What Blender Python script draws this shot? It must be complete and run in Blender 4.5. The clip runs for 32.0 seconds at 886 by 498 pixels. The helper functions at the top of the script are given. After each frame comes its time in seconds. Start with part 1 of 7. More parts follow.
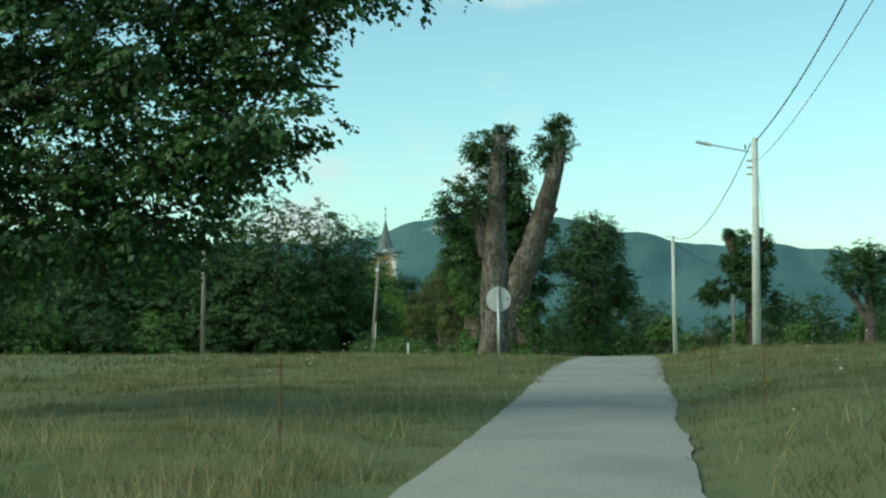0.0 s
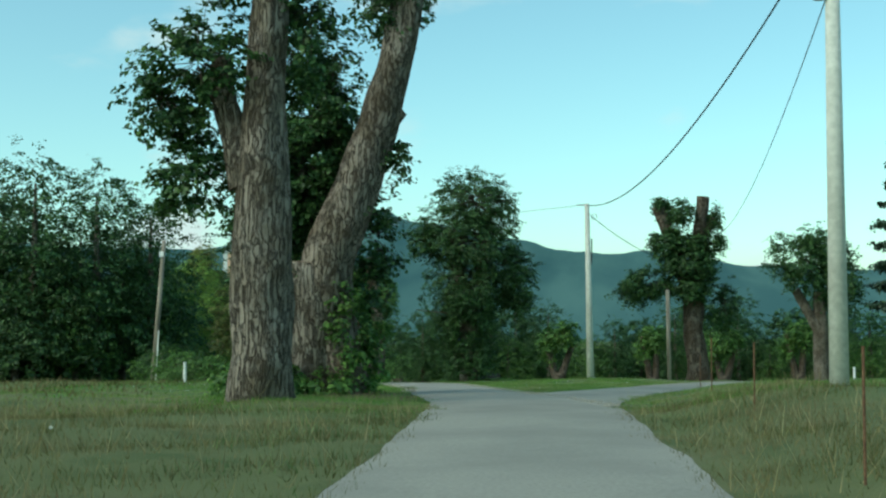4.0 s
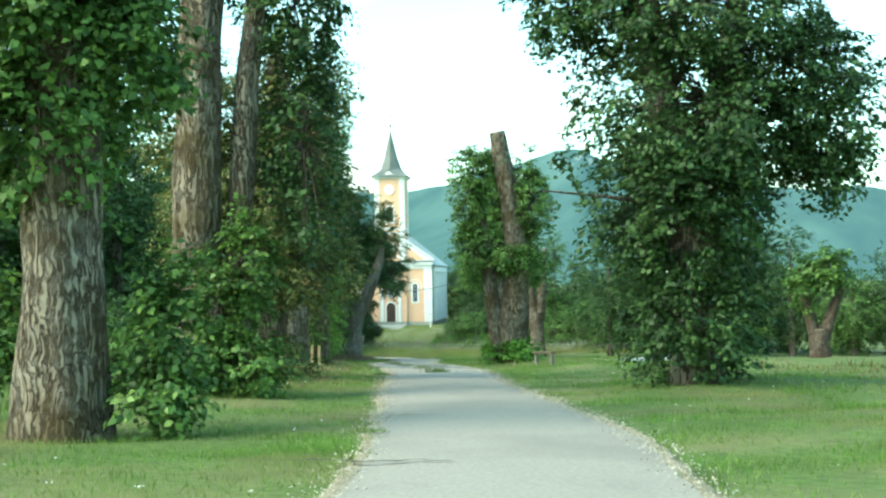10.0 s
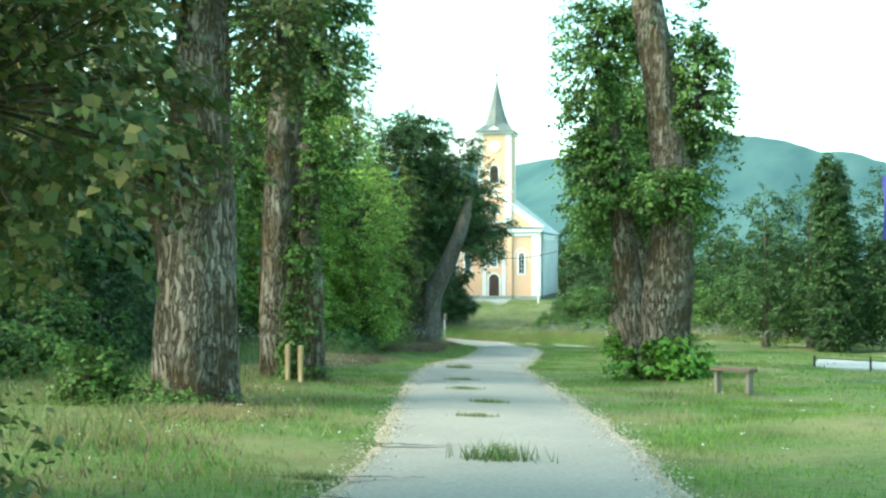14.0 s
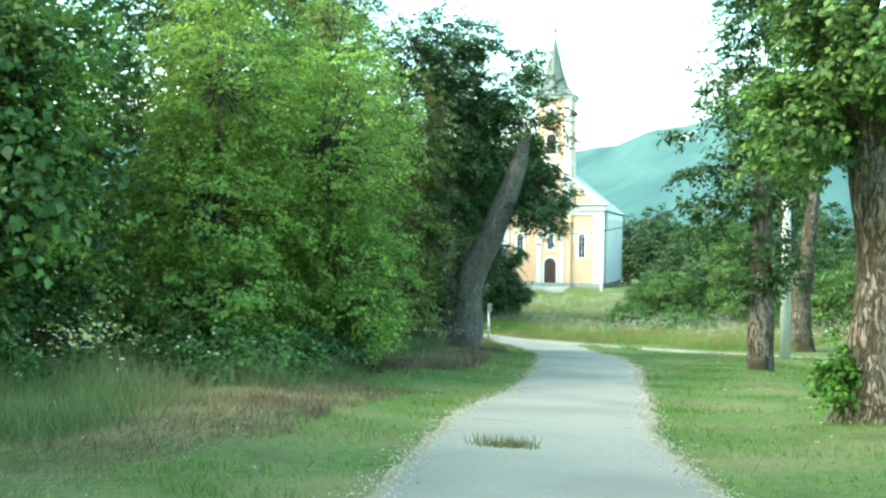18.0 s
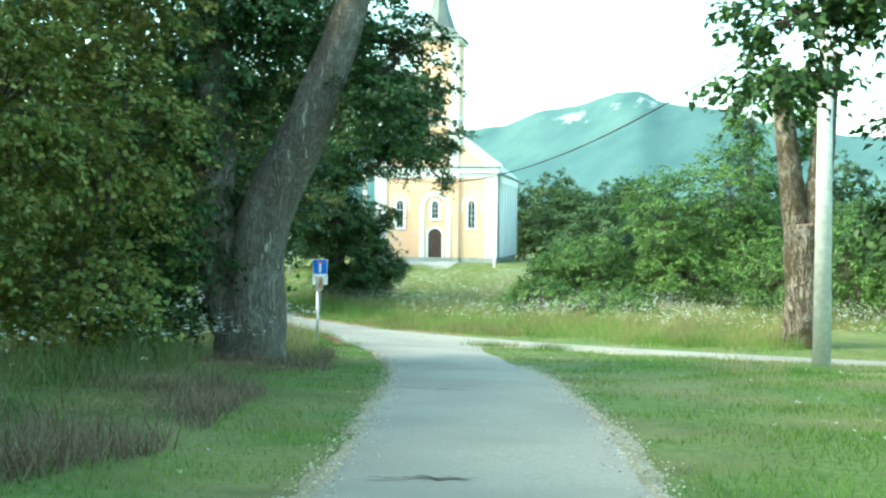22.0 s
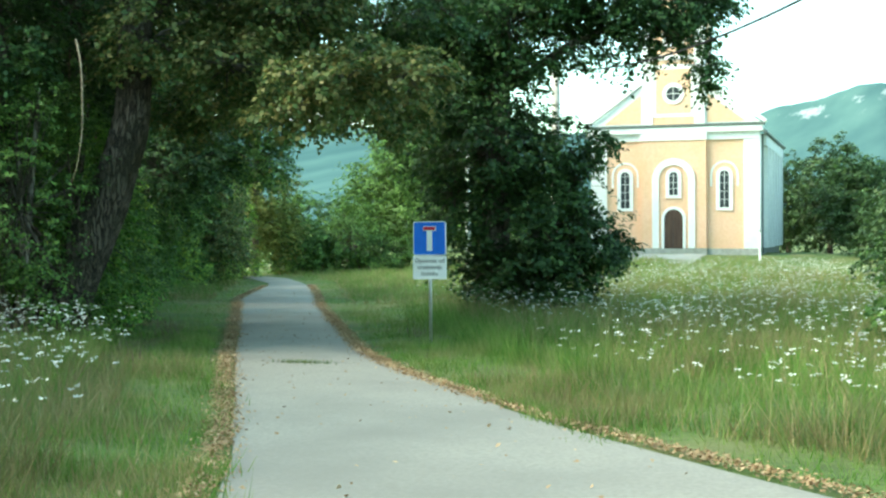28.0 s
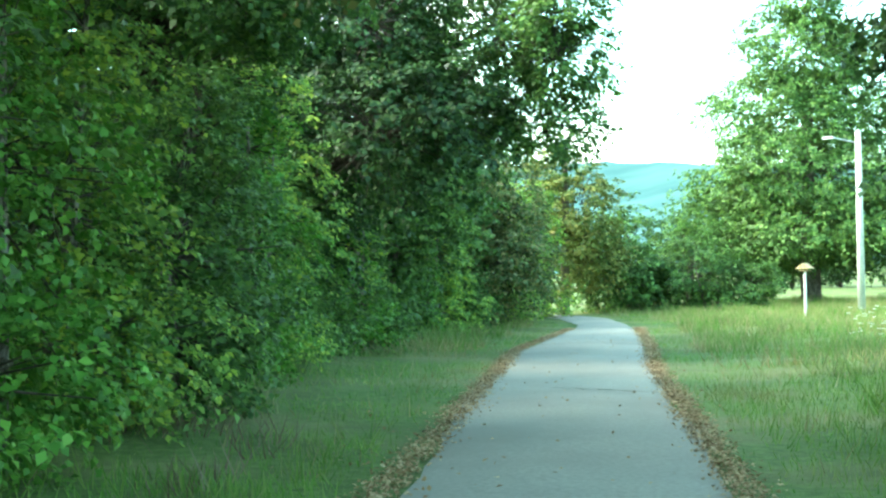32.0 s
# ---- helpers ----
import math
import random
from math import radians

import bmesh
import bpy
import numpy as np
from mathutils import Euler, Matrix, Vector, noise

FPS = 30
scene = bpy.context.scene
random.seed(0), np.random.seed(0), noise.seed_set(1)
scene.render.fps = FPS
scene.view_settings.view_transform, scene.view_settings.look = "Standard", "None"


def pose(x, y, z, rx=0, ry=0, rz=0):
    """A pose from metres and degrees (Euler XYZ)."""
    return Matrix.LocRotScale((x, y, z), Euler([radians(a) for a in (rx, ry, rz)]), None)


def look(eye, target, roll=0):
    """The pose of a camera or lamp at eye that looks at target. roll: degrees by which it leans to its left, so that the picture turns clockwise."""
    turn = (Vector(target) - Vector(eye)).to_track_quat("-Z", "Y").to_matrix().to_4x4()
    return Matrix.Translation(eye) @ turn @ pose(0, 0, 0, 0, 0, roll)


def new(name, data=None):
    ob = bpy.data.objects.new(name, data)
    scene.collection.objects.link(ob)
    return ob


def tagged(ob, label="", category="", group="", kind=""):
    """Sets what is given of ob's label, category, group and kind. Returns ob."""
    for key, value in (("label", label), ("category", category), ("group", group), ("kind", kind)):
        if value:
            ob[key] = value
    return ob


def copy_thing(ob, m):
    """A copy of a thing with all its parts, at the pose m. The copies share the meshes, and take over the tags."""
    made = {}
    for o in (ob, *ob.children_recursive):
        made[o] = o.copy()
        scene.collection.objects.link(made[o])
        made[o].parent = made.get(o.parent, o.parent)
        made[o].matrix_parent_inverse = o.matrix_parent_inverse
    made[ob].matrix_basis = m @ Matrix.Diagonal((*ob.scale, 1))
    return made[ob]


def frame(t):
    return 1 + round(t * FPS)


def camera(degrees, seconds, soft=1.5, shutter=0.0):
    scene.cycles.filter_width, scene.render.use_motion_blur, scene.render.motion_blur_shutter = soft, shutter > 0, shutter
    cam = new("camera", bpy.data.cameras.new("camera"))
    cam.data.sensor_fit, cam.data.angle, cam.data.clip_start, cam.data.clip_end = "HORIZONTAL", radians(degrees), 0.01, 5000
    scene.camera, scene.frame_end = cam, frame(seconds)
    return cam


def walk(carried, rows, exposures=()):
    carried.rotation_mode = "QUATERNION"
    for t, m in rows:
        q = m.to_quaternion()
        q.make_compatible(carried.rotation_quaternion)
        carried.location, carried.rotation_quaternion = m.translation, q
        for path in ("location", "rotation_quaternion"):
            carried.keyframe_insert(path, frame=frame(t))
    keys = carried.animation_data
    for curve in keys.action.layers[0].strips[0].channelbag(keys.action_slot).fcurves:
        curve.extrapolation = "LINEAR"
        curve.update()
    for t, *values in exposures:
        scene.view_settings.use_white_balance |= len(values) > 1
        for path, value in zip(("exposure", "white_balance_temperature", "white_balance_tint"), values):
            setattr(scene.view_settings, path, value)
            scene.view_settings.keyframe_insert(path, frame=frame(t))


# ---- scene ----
cam = camera(39.3, 32.0, soft=2.3)
PATH = [
    (0, (2.484, 0.521, 0.292), (2.0847, 2.4762, 0.4246), -0.39),
    (0.5, (2.110, 3.803, 0.326), (1.7393, 5.7652, 0.4399), -1.24),
    (1, (1.741, 7.093, 0.347), (1.3952, 9.0598, 0.4627), -1.33),
    (1.5, (1.369, 10.377, 0.350), (1.0456, 12.3470, 0.4621), -0.79),
    (2, (1.059, 13.655, 0.365), (0.7599, 15.6292, 0.4786), -0.91),
    (2.5, (0.846, 16.967, 0.383), (0.5749, 18.9446, 0.5021), -1.12),
    (3, (0.678, 20.275, 0.408), (0.4415, 22.2567, 0.5320), -1.22),
    (3.5, (0.498, 23.565, 0.414), (0.2878, 25.5493, 0.5506), -0.43),
    (5.5, (-0.018, 35.951, 0.651), (-0.2130, 37.9361, 0.7988), -0.84),
    (6, (-0.159, 39.045, 0.657), (-0.3685, 41.0295, 0.7891), -0.51),
    (6.5, (-0.336, 42.111, 0.649), (-0.5612, 44.0947, 0.7626), -0.48),
    (7, (-0.512, 45.167, 0.627), (-0.7661, 47.1485, 0.7184), -0.46),
    (7.5, (-0.801, 48.124, 0.596), (-1.0993, 50.1001, 0.6663), -0.82),
    (8, (-1.164, 51.013, 0.547), (-1.5163, 52.9805, 0.6081), -0.96),
    (8.5, (-1.558, 53.840, 0.501), (-1.9689, 55.7963, 0.5564), -1.47),
    (9, (-2.020, 56.623, 0.441), (-2.4776, 58.5694, 0.4899), -2.07),
    (9.5, (-2.496, 59.267, 0.364), (-2.9898, 61.2050, 0.3950), -2.48),
    (10, (-3.033, 61.766, 0.270), (-3.5534, 63.6964, 0.3236), -1.01),
    (10.5, (-3.591, 64.331, 0.212), (-4.1354, 66.2548, 0.2609), -0.72),
    (11, (-4.187, 67.017, 0.182), (-4.7485, 68.9360, 0.2414), 0.06),
    (11.5, (-4.784, 69.745, 0.160), (-5.3607, 71.6584, 0.2329), -0.16),
    (12, (-5.400, 72.335, 0.131), (-6.0041, 74.2402, 0.2138), 0.48),
    (12.5, (-6.041, 74.585, 0.060), (-6.6826, 76.4780, 0.1353), 1.14),
    (13, (-6.632, 76.569, -0.009), (-7.3023, 78.4527, 0.0450), 0.91),
    (13.5, (-7.175, 78.411, -0.092), (-7.8659, 80.2878, -0.0581), 0.83),
    (14, (-7.721, 80.286, -0.175), (-8.4153, 82.1619, -0.1642), 0.04),
    (14.5, (-8.251, 82.103, -0.263), (-8.9441, 83.9796, -0.2649), -0.08),
    (16.5, (-11.581, 91.033, -0.577), (-12.3215, 92.8906, -0.5879), -0.45),
    (17, (-12.325, 93.258, -0.699), (-13.0759, 95.1113, -0.7062), -0.87),
    (17.5, (-13.092, 95.419, -0.833), (-13.8509, 97.2690, -0.8388), 0.61),
    (18, (-13.823, 97.557, -0.964), (-14.5940, 99.4018, -0.9730), 0.57),
    (18.5, (-14.507, 99.750, -1.088), (-15.2804, 101.5947, -1.0982), 1.15),
    (19, (-15.260, 101.902, -1.192), (-16.0230, 103.7510, -1.2020), 0.85),
    (19.5, (-15.945, 104.163, -1.314), (-16.6798, 106.0228, -1.3260), -0.08),
    (20, (-16.633, 106.460, -1.458), (-17.3394, 108.3306, -1.4768), -0.18),
    (20.5, (-17.304, 108.777, -1.611), (-17.9866, 110.6571, -1.6354), -0.30),
    (21, (-17.954, 111.118, -1.760), (-18.6103, 113.0069, -1.7897), -0.31),
    (21.5, (-18.589, 113.519, -1.919), (-19.2213, 115.4158, -1.9544), 0.19),
    (22, (-19.245, 116.028, -2.075), (-19.8495, 117.9341, -2.1135), 0.46),
    (22.5, (-19.901, 118.558, -2.232), (-20.4856, 120.4698, -2.2647), 0.38),
    (23, (-20.556, 121.093, -2.382), (-21.1374, 123.0067, -2.4090), 0.78),
    (23.5, (-21.215, 123.598, -2.527), (-21.8035, 125.5097, -2.5474), 0.40),
    (24, (-21.854, 126.034, -2.651), (-22.4665, 127.9374, -2.6670), -0.03),
    (24.5, (-22.575, 128.339, -2.744), (-23.2263, 130.2304, -2.7497), 0.24),
    (25, (-23.338, 130.611, -2.845), (-24.0424, 132.4826, -2.8436), 0.72),
    (25.5, (-24.115, 132.829, -2.966), (-24.8665, 134.6827, -2.9718), 0.54),
    (27.5, (-27.653, 141.150, -3.497), (-28.5555, 142.9341, -3.5289), -0.11),
    (28, (-28.540, 143.013, -3.630), (-29.4841, 144.7766, -3.6621), -0.34),
    (28.5, (-29.502, 144.854, -3.750), (-30.4902, 146.5920, -3.7824), 0.14),
    (29, (-30.523, 146.721, -3.845), (-31.5618, 148.4302, -3.8666), -0.12),
    (29.5, (-31.612, 148.539, -3.936), (-32.7036, 150.2145, -3.9418), -0.25),
    (30, (-32.735, 150.309, -4.020), (-33.8868, 151.9443, -4.0208), -1.11),
    (30.5, (-33.988, 152.093, -4.107), (-35.2079, 153.6777, -4.0953), -1.17),
    (31, (-35.223, 153.753, -4.182), (-36.5064, 155.2873, -4.1637), -1.29),
    (31.5, (-36.627, 155.432, -4.260), (-37.9625, 156.9208, -4.2308), -0.84),
    (32, (-38.031, 157.080, -4.336), (-39.4017, 158.5364, -4.2962), -0.87),
]
walk(cam, [(t, look(eye, target, roll)) for t, eye, target, roll in PATH],
     [(0, 0.42, 6550, 10), (1.2, 0.38, 6350, 8), (6.5, 0.5, 6300, 8), (7.2, 0.7, 6350, 9), (8.0, 0.9, 6400, 9), (9.0, 1.45, 6650, 12), (10.0, 1.85, 6750, 12), (12.0, 2.0, 6800, 13), (16.0, 2.3, 6800, 12), (19.0, 2.5, 6800, 12), (22.0, 2.5, 6800, 12), (25.0, 2.05, 6950, 14), (28.0, 2.15, 7000, 14), (30.5, 3.05, 6800, 11), (31.0, 3.16, 6800, 9), (32.0, 3.18, 6700, 8)])

# ---- light ----
world = bpy.data.worlds.new("sky")
scene.world = world
world.use_nodes = True
wn, wl = world.node_tree.nodes, world.node_tree.links
wn.clear()
SUN_AZ, SUN_EL = radians(232), radians(38)
sky = wn.new("ShaderNodeTexSky")
sky.sky_type, sky.sun_disc = "NISHITA", False
sky.sun_elevation, sky.sun_rotation = SUN_EL, SUN_AZ
sky.air_density, sky.dust_density, sky.ozone_density = 1.0, 1.2, 1.0
coord = wn.new("ShaderNodeTexCoord")
stretch = wn.new("ShaderNodeMapping")
stretch.inputs["Scale"].default_value = (1.0, 1.0, 2.3)
cloud = wn.new("ShaderNodeTexNoise")
cloud.inputs["Scale"].default_value, cloud.inputs["Detail"].default_value, cloud.inputs["Roughness"].default_value = 5.2, 7.0, 0.5
split = wn.new("ShaderNodeSeparateXYZ")
bank = wn.new("ShaderNodeMapRange")
bank.inputs["From Min"].default_value, bank.inputs["From Max"].default_value = 0.02, -0.30
bank.inputs["To Min"].default_value, bank.inputs["To Max"].default_value = 0.0, 0.10
cover = wn.new("ShaderNodeMath")
ramp = wn.new("ShaderNodeMapRange")
ramp.interpolation_type = "SMOOTHSTEP"
ramp.inputs["From Min"].default_value, ramp.inputs["From Max"].default_value = 0.57, 0.74
tint = wn.new("ShaderNodeMix")
tint.data_type, tint.blend_type = "RGBA", "MULTIPLY"
tint.inputs["Factor"].default_value = 1.0
tint.inputs["B"].default_value = (0.78, 1.12, 0.90, 1)
mixc = wn.new("ShaderNodeMix")
mixc.data_type = "RGBA"
mixc.inputs["B"].default_value = (3.5, 4.3, 4.1, 1)
back = wn.new("ShaderNodeBackground")
back.inputs["Strength"].default_value = 0.15
wout = wn.new("ShaderNodeOutputWorld")
wl.new(coord.outputs["Generated"], stretch.inputs["Vector"])
wl.new(stretch.outputs[0], cloud.inputs["Vector"])
wl.new(coord.outputs["Generated"], split.inputs[0])
wl.new(split.outputs["X"], bank.inputs["Value"])
wl.new(cloud.outputs["Fac"], cover.inputs[0])
wl.new(bank.outputs[0], cover.inputs[1])
wl.new(cover.outputs[0], ramp.inputs["Value"])
wl.new(sky.outputs[0], tint.inputs["A"])
wl.new(tint.outputs["Result"], mixc.inputs["A"])
wl.new(ramp.outputs[0], mixc.inputs["Factor"])
wl.new(mixc.outputs["Result"], back.inputs["Color"])
wl.new(back.outputs[0], wout.inputs["Surface"])

sun = new("sun", bpy.data.lights.new("sun", "SUN"))
sun.data.energy, sun.data.angle, sun.data.color = 1.2, radians(32), (1.0, 0.93, 0.82)
sun_way = Vector((math.sin(SUN_AZ) * math.cos(SUN_EL), math.cos(SUN_AZ) * math.cos(SUN_EL), math.sin(SUN_EL)))
sun.matrix_world = look(sun_way * 100, (0, 0, 0))

# ---- materials ----
def nodes_of(name):
    m = bpy.data.materials.new(name)
    m.use_nodes = True
    n = m.node_tree.nodes
    return m, n, m.node_tree.links, n["Principled BSDF"]


def rough_mat(name, c1, c2, scale, rough=0.85, bump=0.3, bscale=None, stain=None, sscale=0.4, samount=0.6, squash=(1, 1, 1), metal=0.0, detail=8.0):
    """Two colours mixed by fine noise, a stain colour by coarse noise, and a bump."""
    m, n, l, b = nodes_of(name)
    tc, mp = n.new("ShaderNodeTexCoord"), n.new("ShaderNodeMapping")
    mp.inputs["Scale"].default_value = squash
    l.new(tc.outputs["Object"], mp.inputs["Vector"])
    fine = n.new("ShaderNodeTexNoise")
    fine.inputs["Scale"].default_value, fine.inputs["Detail"].default_value = scale, detail
    l.new(mp.outputs[0], fine.inputs["Vector"])
    r1 = n.new("ShaderNodeMapRange")
    r1.inputs["From Min"].default_value, r1.inputs["From Max"].default_value = 0.34, 0.66
    l.new(fine.outputs["Fac"], r1.inputs["Value"])
    mix = n.new("ShaderNodeMix")
    mix.data_type = "RGBA"
    mix.inputs["A"].default_value, mix.inputs["B"].default_value = (*c1, 1), (*c2, 1)
    l.new(r1.outputs[0], mix.inputs["Factor"])
    colour = mix.outputs["Result"]
    if stain:
        coarse = n.new("ShaderNodeTexNoise")
        coarse.inputs["Scale"].default_value, coarse.inputs["Detail"].default_value = sscale, 5.0
        l.new(tc.outputs["Object"], coarse.inputs["Vector"])
        r2 = n.new("ShaderNodeMapRange")
        r2.inputs["From Min"].default_value, r2.inputs["From Max"].default_value = 0.42, 0.68
        r2.inputs["To Max"].default_value = samount
        l.new(coarse.outputs["Fac"], r2.inputs["Value"])
        mix2 = n.new("ShaderNodeMix")
        mix2.data_type = "RGBA"
        mix2.inputs["B"].default_value = (*stain, 1)
        l.new(r2.outputs[0], mix2.inputs["Factor"])
        l.new(colour, mix2.inputs["A"])
        colour = mix2.outputs["Result"]
    l.new(colour, b.inputs["Base Color"])
    b.inputs["Roughness"].default_value, b.inputs["Metallic"].default_value = rough, metal
    b.inputs["Specular IOR Level"].default_value = 0.3
    if bump:
        grain = fine
        if bscale:
            grain = n.new("ShaderNodeTexNoise")
            grain.inputs["Scale"].default_value, grain.inputs["Detail"].default_value = bscale, 6.0
            l.new(mp.outputs[0], grain.inputs["Vector"])
        bp = n.new("ShaderNodeBump")
        bp.inputs["Strength"].default_value, bp.inputs["Distance"].default_value = bump, 0.03
        l.new(grain.outputs["Fac"], bp.inputs["Height"])
        l.new(bp.outputs[0], b.inputs["Normal"])
    return m


def leaf_mat(name, dark, mid, light, through_light=0.36, rough=0.5, straw=None):
    """Leaves: each one its own green, some light passing through."""
    m, n, l, b = nodes_of(name)
    geo = n.new("ShaderNodeNewGeometry")
    cr = n.new("ShaderNodeValToRGB")
    cr.color_ramp.elements[0].color, cr.color_ramp.elements[1].color = (*dark, 1), (*light, 1)
    e = cr.color_ramp.elements.new(0.55)
    e.color = (*mid, 1)
    l.new(geo.outputs["Random Per Island"], cr.inputs["Fac"])
    tc, big = n.new("ShaderNodeTexCoord"), n.new("ShaderNodeTexNoise")
    big.inputs["Scale"].default_value, big.inputs["Detail"].default_value = 0.9, 3.0
    l.new(tc.outputs["Object"], big.inputs["Vector"])
    hv = n.new("ShaderNodeHueSaturation")
    mr = n.new("ShaderNodeMapRange")
    mr.inputs["From Min"].default_value, mr.inputs["From Max"].default_value = 0.3, 0.7
    mr.inputs["To Min"].default_value, mr.inputs["To Max"].default_value = 0.7, 1.3
    l.new(big.outputs["Fac"], mr.inputs["Value"])
    l.new(mr.outputs[0], hv.inputs["Value"])
    l.new(cr.outputs[0], hv.inputs["Color"])
    colour = hv.outputs[0]
    if straw:
        patch, pr, pm = n.new("ShaderNodeTexNoise"), n.new("ShaderNodeMapRange"), n.new("ShaderNodeMix")
        patch.inputs["Scale"].default_value, patch.inputs["Detail"].default_value, patch.inputs["Roughness"].default_value = 0.55, 6.0, 0.65
        pr.inputs["From Min"].default_value, pr.inputs["From Max"].default_value, pr.inputs["To Max"].default_value = 0.48, 0.66, 0.75
        pm.data_type = "RGBA"
        pm.inputs["B"].default_value = (*straw, 1)
        l.new(tc.outputs["Object"], patch.inputs["Vector"])
        l.new(patch.outputs["Fac"], pr.inputs["Value"])
        l.new(pr.outputs[0], pm.inputs["Factor"])
        l.new(colour, pm.inputs["A"])
        colour = pm.outputs["Result"]
    l.new(colour, b.inputs["Base Color"])
    b.inputs["Roughness"].default_value = rough
    b.inputs["Specular IOR Level"].default_value = 0.35
    tr = n.new("ShaderNodeBsdfTranslucent")
    l.new(colour, tr.inputs["Color"])
    mx = n.new("ShaderNodeMixShader")
    mx.inputs[0].default_value = through_light
    l.new(b.outputs[0], mx.inputs[1])
    l.new(tr.outputs[0], mx.inputs[2])
    l.new(mx.outputs[0], n["Material Output"].inputs["Surface"])
    return m


LEAF = leaf_mat("linden leaves", (0.048, 0.115, 0.030), (0.094, 0.205, 0.048), (0.195, 0.345, 0.075))
# Darker copy of the linden leaves; backlit crowns get their shade from its colour.
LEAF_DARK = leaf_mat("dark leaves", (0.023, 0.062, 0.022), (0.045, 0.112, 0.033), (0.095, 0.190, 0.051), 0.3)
LEAF_LIGHT = leaf_mat("light shrub leaves", (0.125, 0.254, 0.060), (0.245, 0.420, 0.097), (0.490, 0.600, 0.098), 0.5)
LEAF_BROWN = leaf_mat("tired linden leaves", (0.054, 0.112, 0.032), (0.118, 0.176, 0.050), (0.285, 0.240, 0.088))
LEAF_YELLOW = leaf_mat("yellowing hedge leaves", (0.095, 0.156, 0.032), (0.190, 0.240, 0.052), (0.366, 0.324, 0.091))
LEAF_FRESH = leaf_mat("fresh sucker leaves", (0.056, 0.170, 0.022), (0.113, 0.300, 0.043), (0.203, 0.400, 0.065))
LEAF_FAR = leaf_mat("wood leaves", (0.027, 0.068, 0.024), (0.051, 0.112, 0.035), (0.096, 0.170, 0.049), 0.25)
NEEDLE = leaf_mat("spruce needles", (0.015, 0.04, 0.022), (0.025, 0.06, 0.03), (0.045, 0.085, 0.04), 0.1)
GRASS = leaf_mat("grass blades", (0.085, 0.20, 0.034), (0.135, 0.285, 0.05), (0.25, 0.34, 0.09), 0.5, 0.7, (0.36, 0.32, 0.15))
GRASS_FIELD = leaf_mat("rough field grass", (0.080, 0.098, 0.03), (0.136, 0.142, 0.047), (0.27, 0.22, 0.105), 0.5, 0.8, (0.30, 0.235, 0.12))
GRASS_DRY = leaf_mat("dry grass stalks", (0.22, 0.18, 0.08), (0.34, 0.28, 0.13), (0.48, 0.41, 0.22), 0.4, 0.75)
WEED = leaf_mat("tall roadside weeds", (0.080, 0.150, 0.050), (0.155, 0.250, 0.085), (0.30, 0.34, 0.16), 0.45, 0.75, (0.34, 0.30, 0.16))
DEAD = leaf_mat("dead brown weeds", (0.12, 0.078, 0.05), (0.20, 0.145, 0.098), (0.32, 0.25, 0.175), 0.2, 0.8)
PLANK = rough_mat("dark weathered plank", (0.10, 0.07, 0.05), (0.19, 0.14, 0.10), 9.0, 0.9, 0.4, 20.0, None, 1, 0.5, (0.1, 1, 1))
LITTER = leaf_mat("fallen leaves", (0.27, 0.155, 0.075), (0.42, 0.275, 0.145), (0.58, 0.42, 0.25), 0.1, 0.8)
PETAL = leaf_mat("white umbels", (0.62, 0.64, 0.56), (0.76, 0.77, 0.70), (0.86, 0.86, 0.82), 0.3, 0.7)
YELLOW = leaf_mat("yellow flowers", (0.5, 0.42, 0.03), (0.62, 0.55, 0.05), (0.75, 0.68, 0.1), 0.2, 0.7)


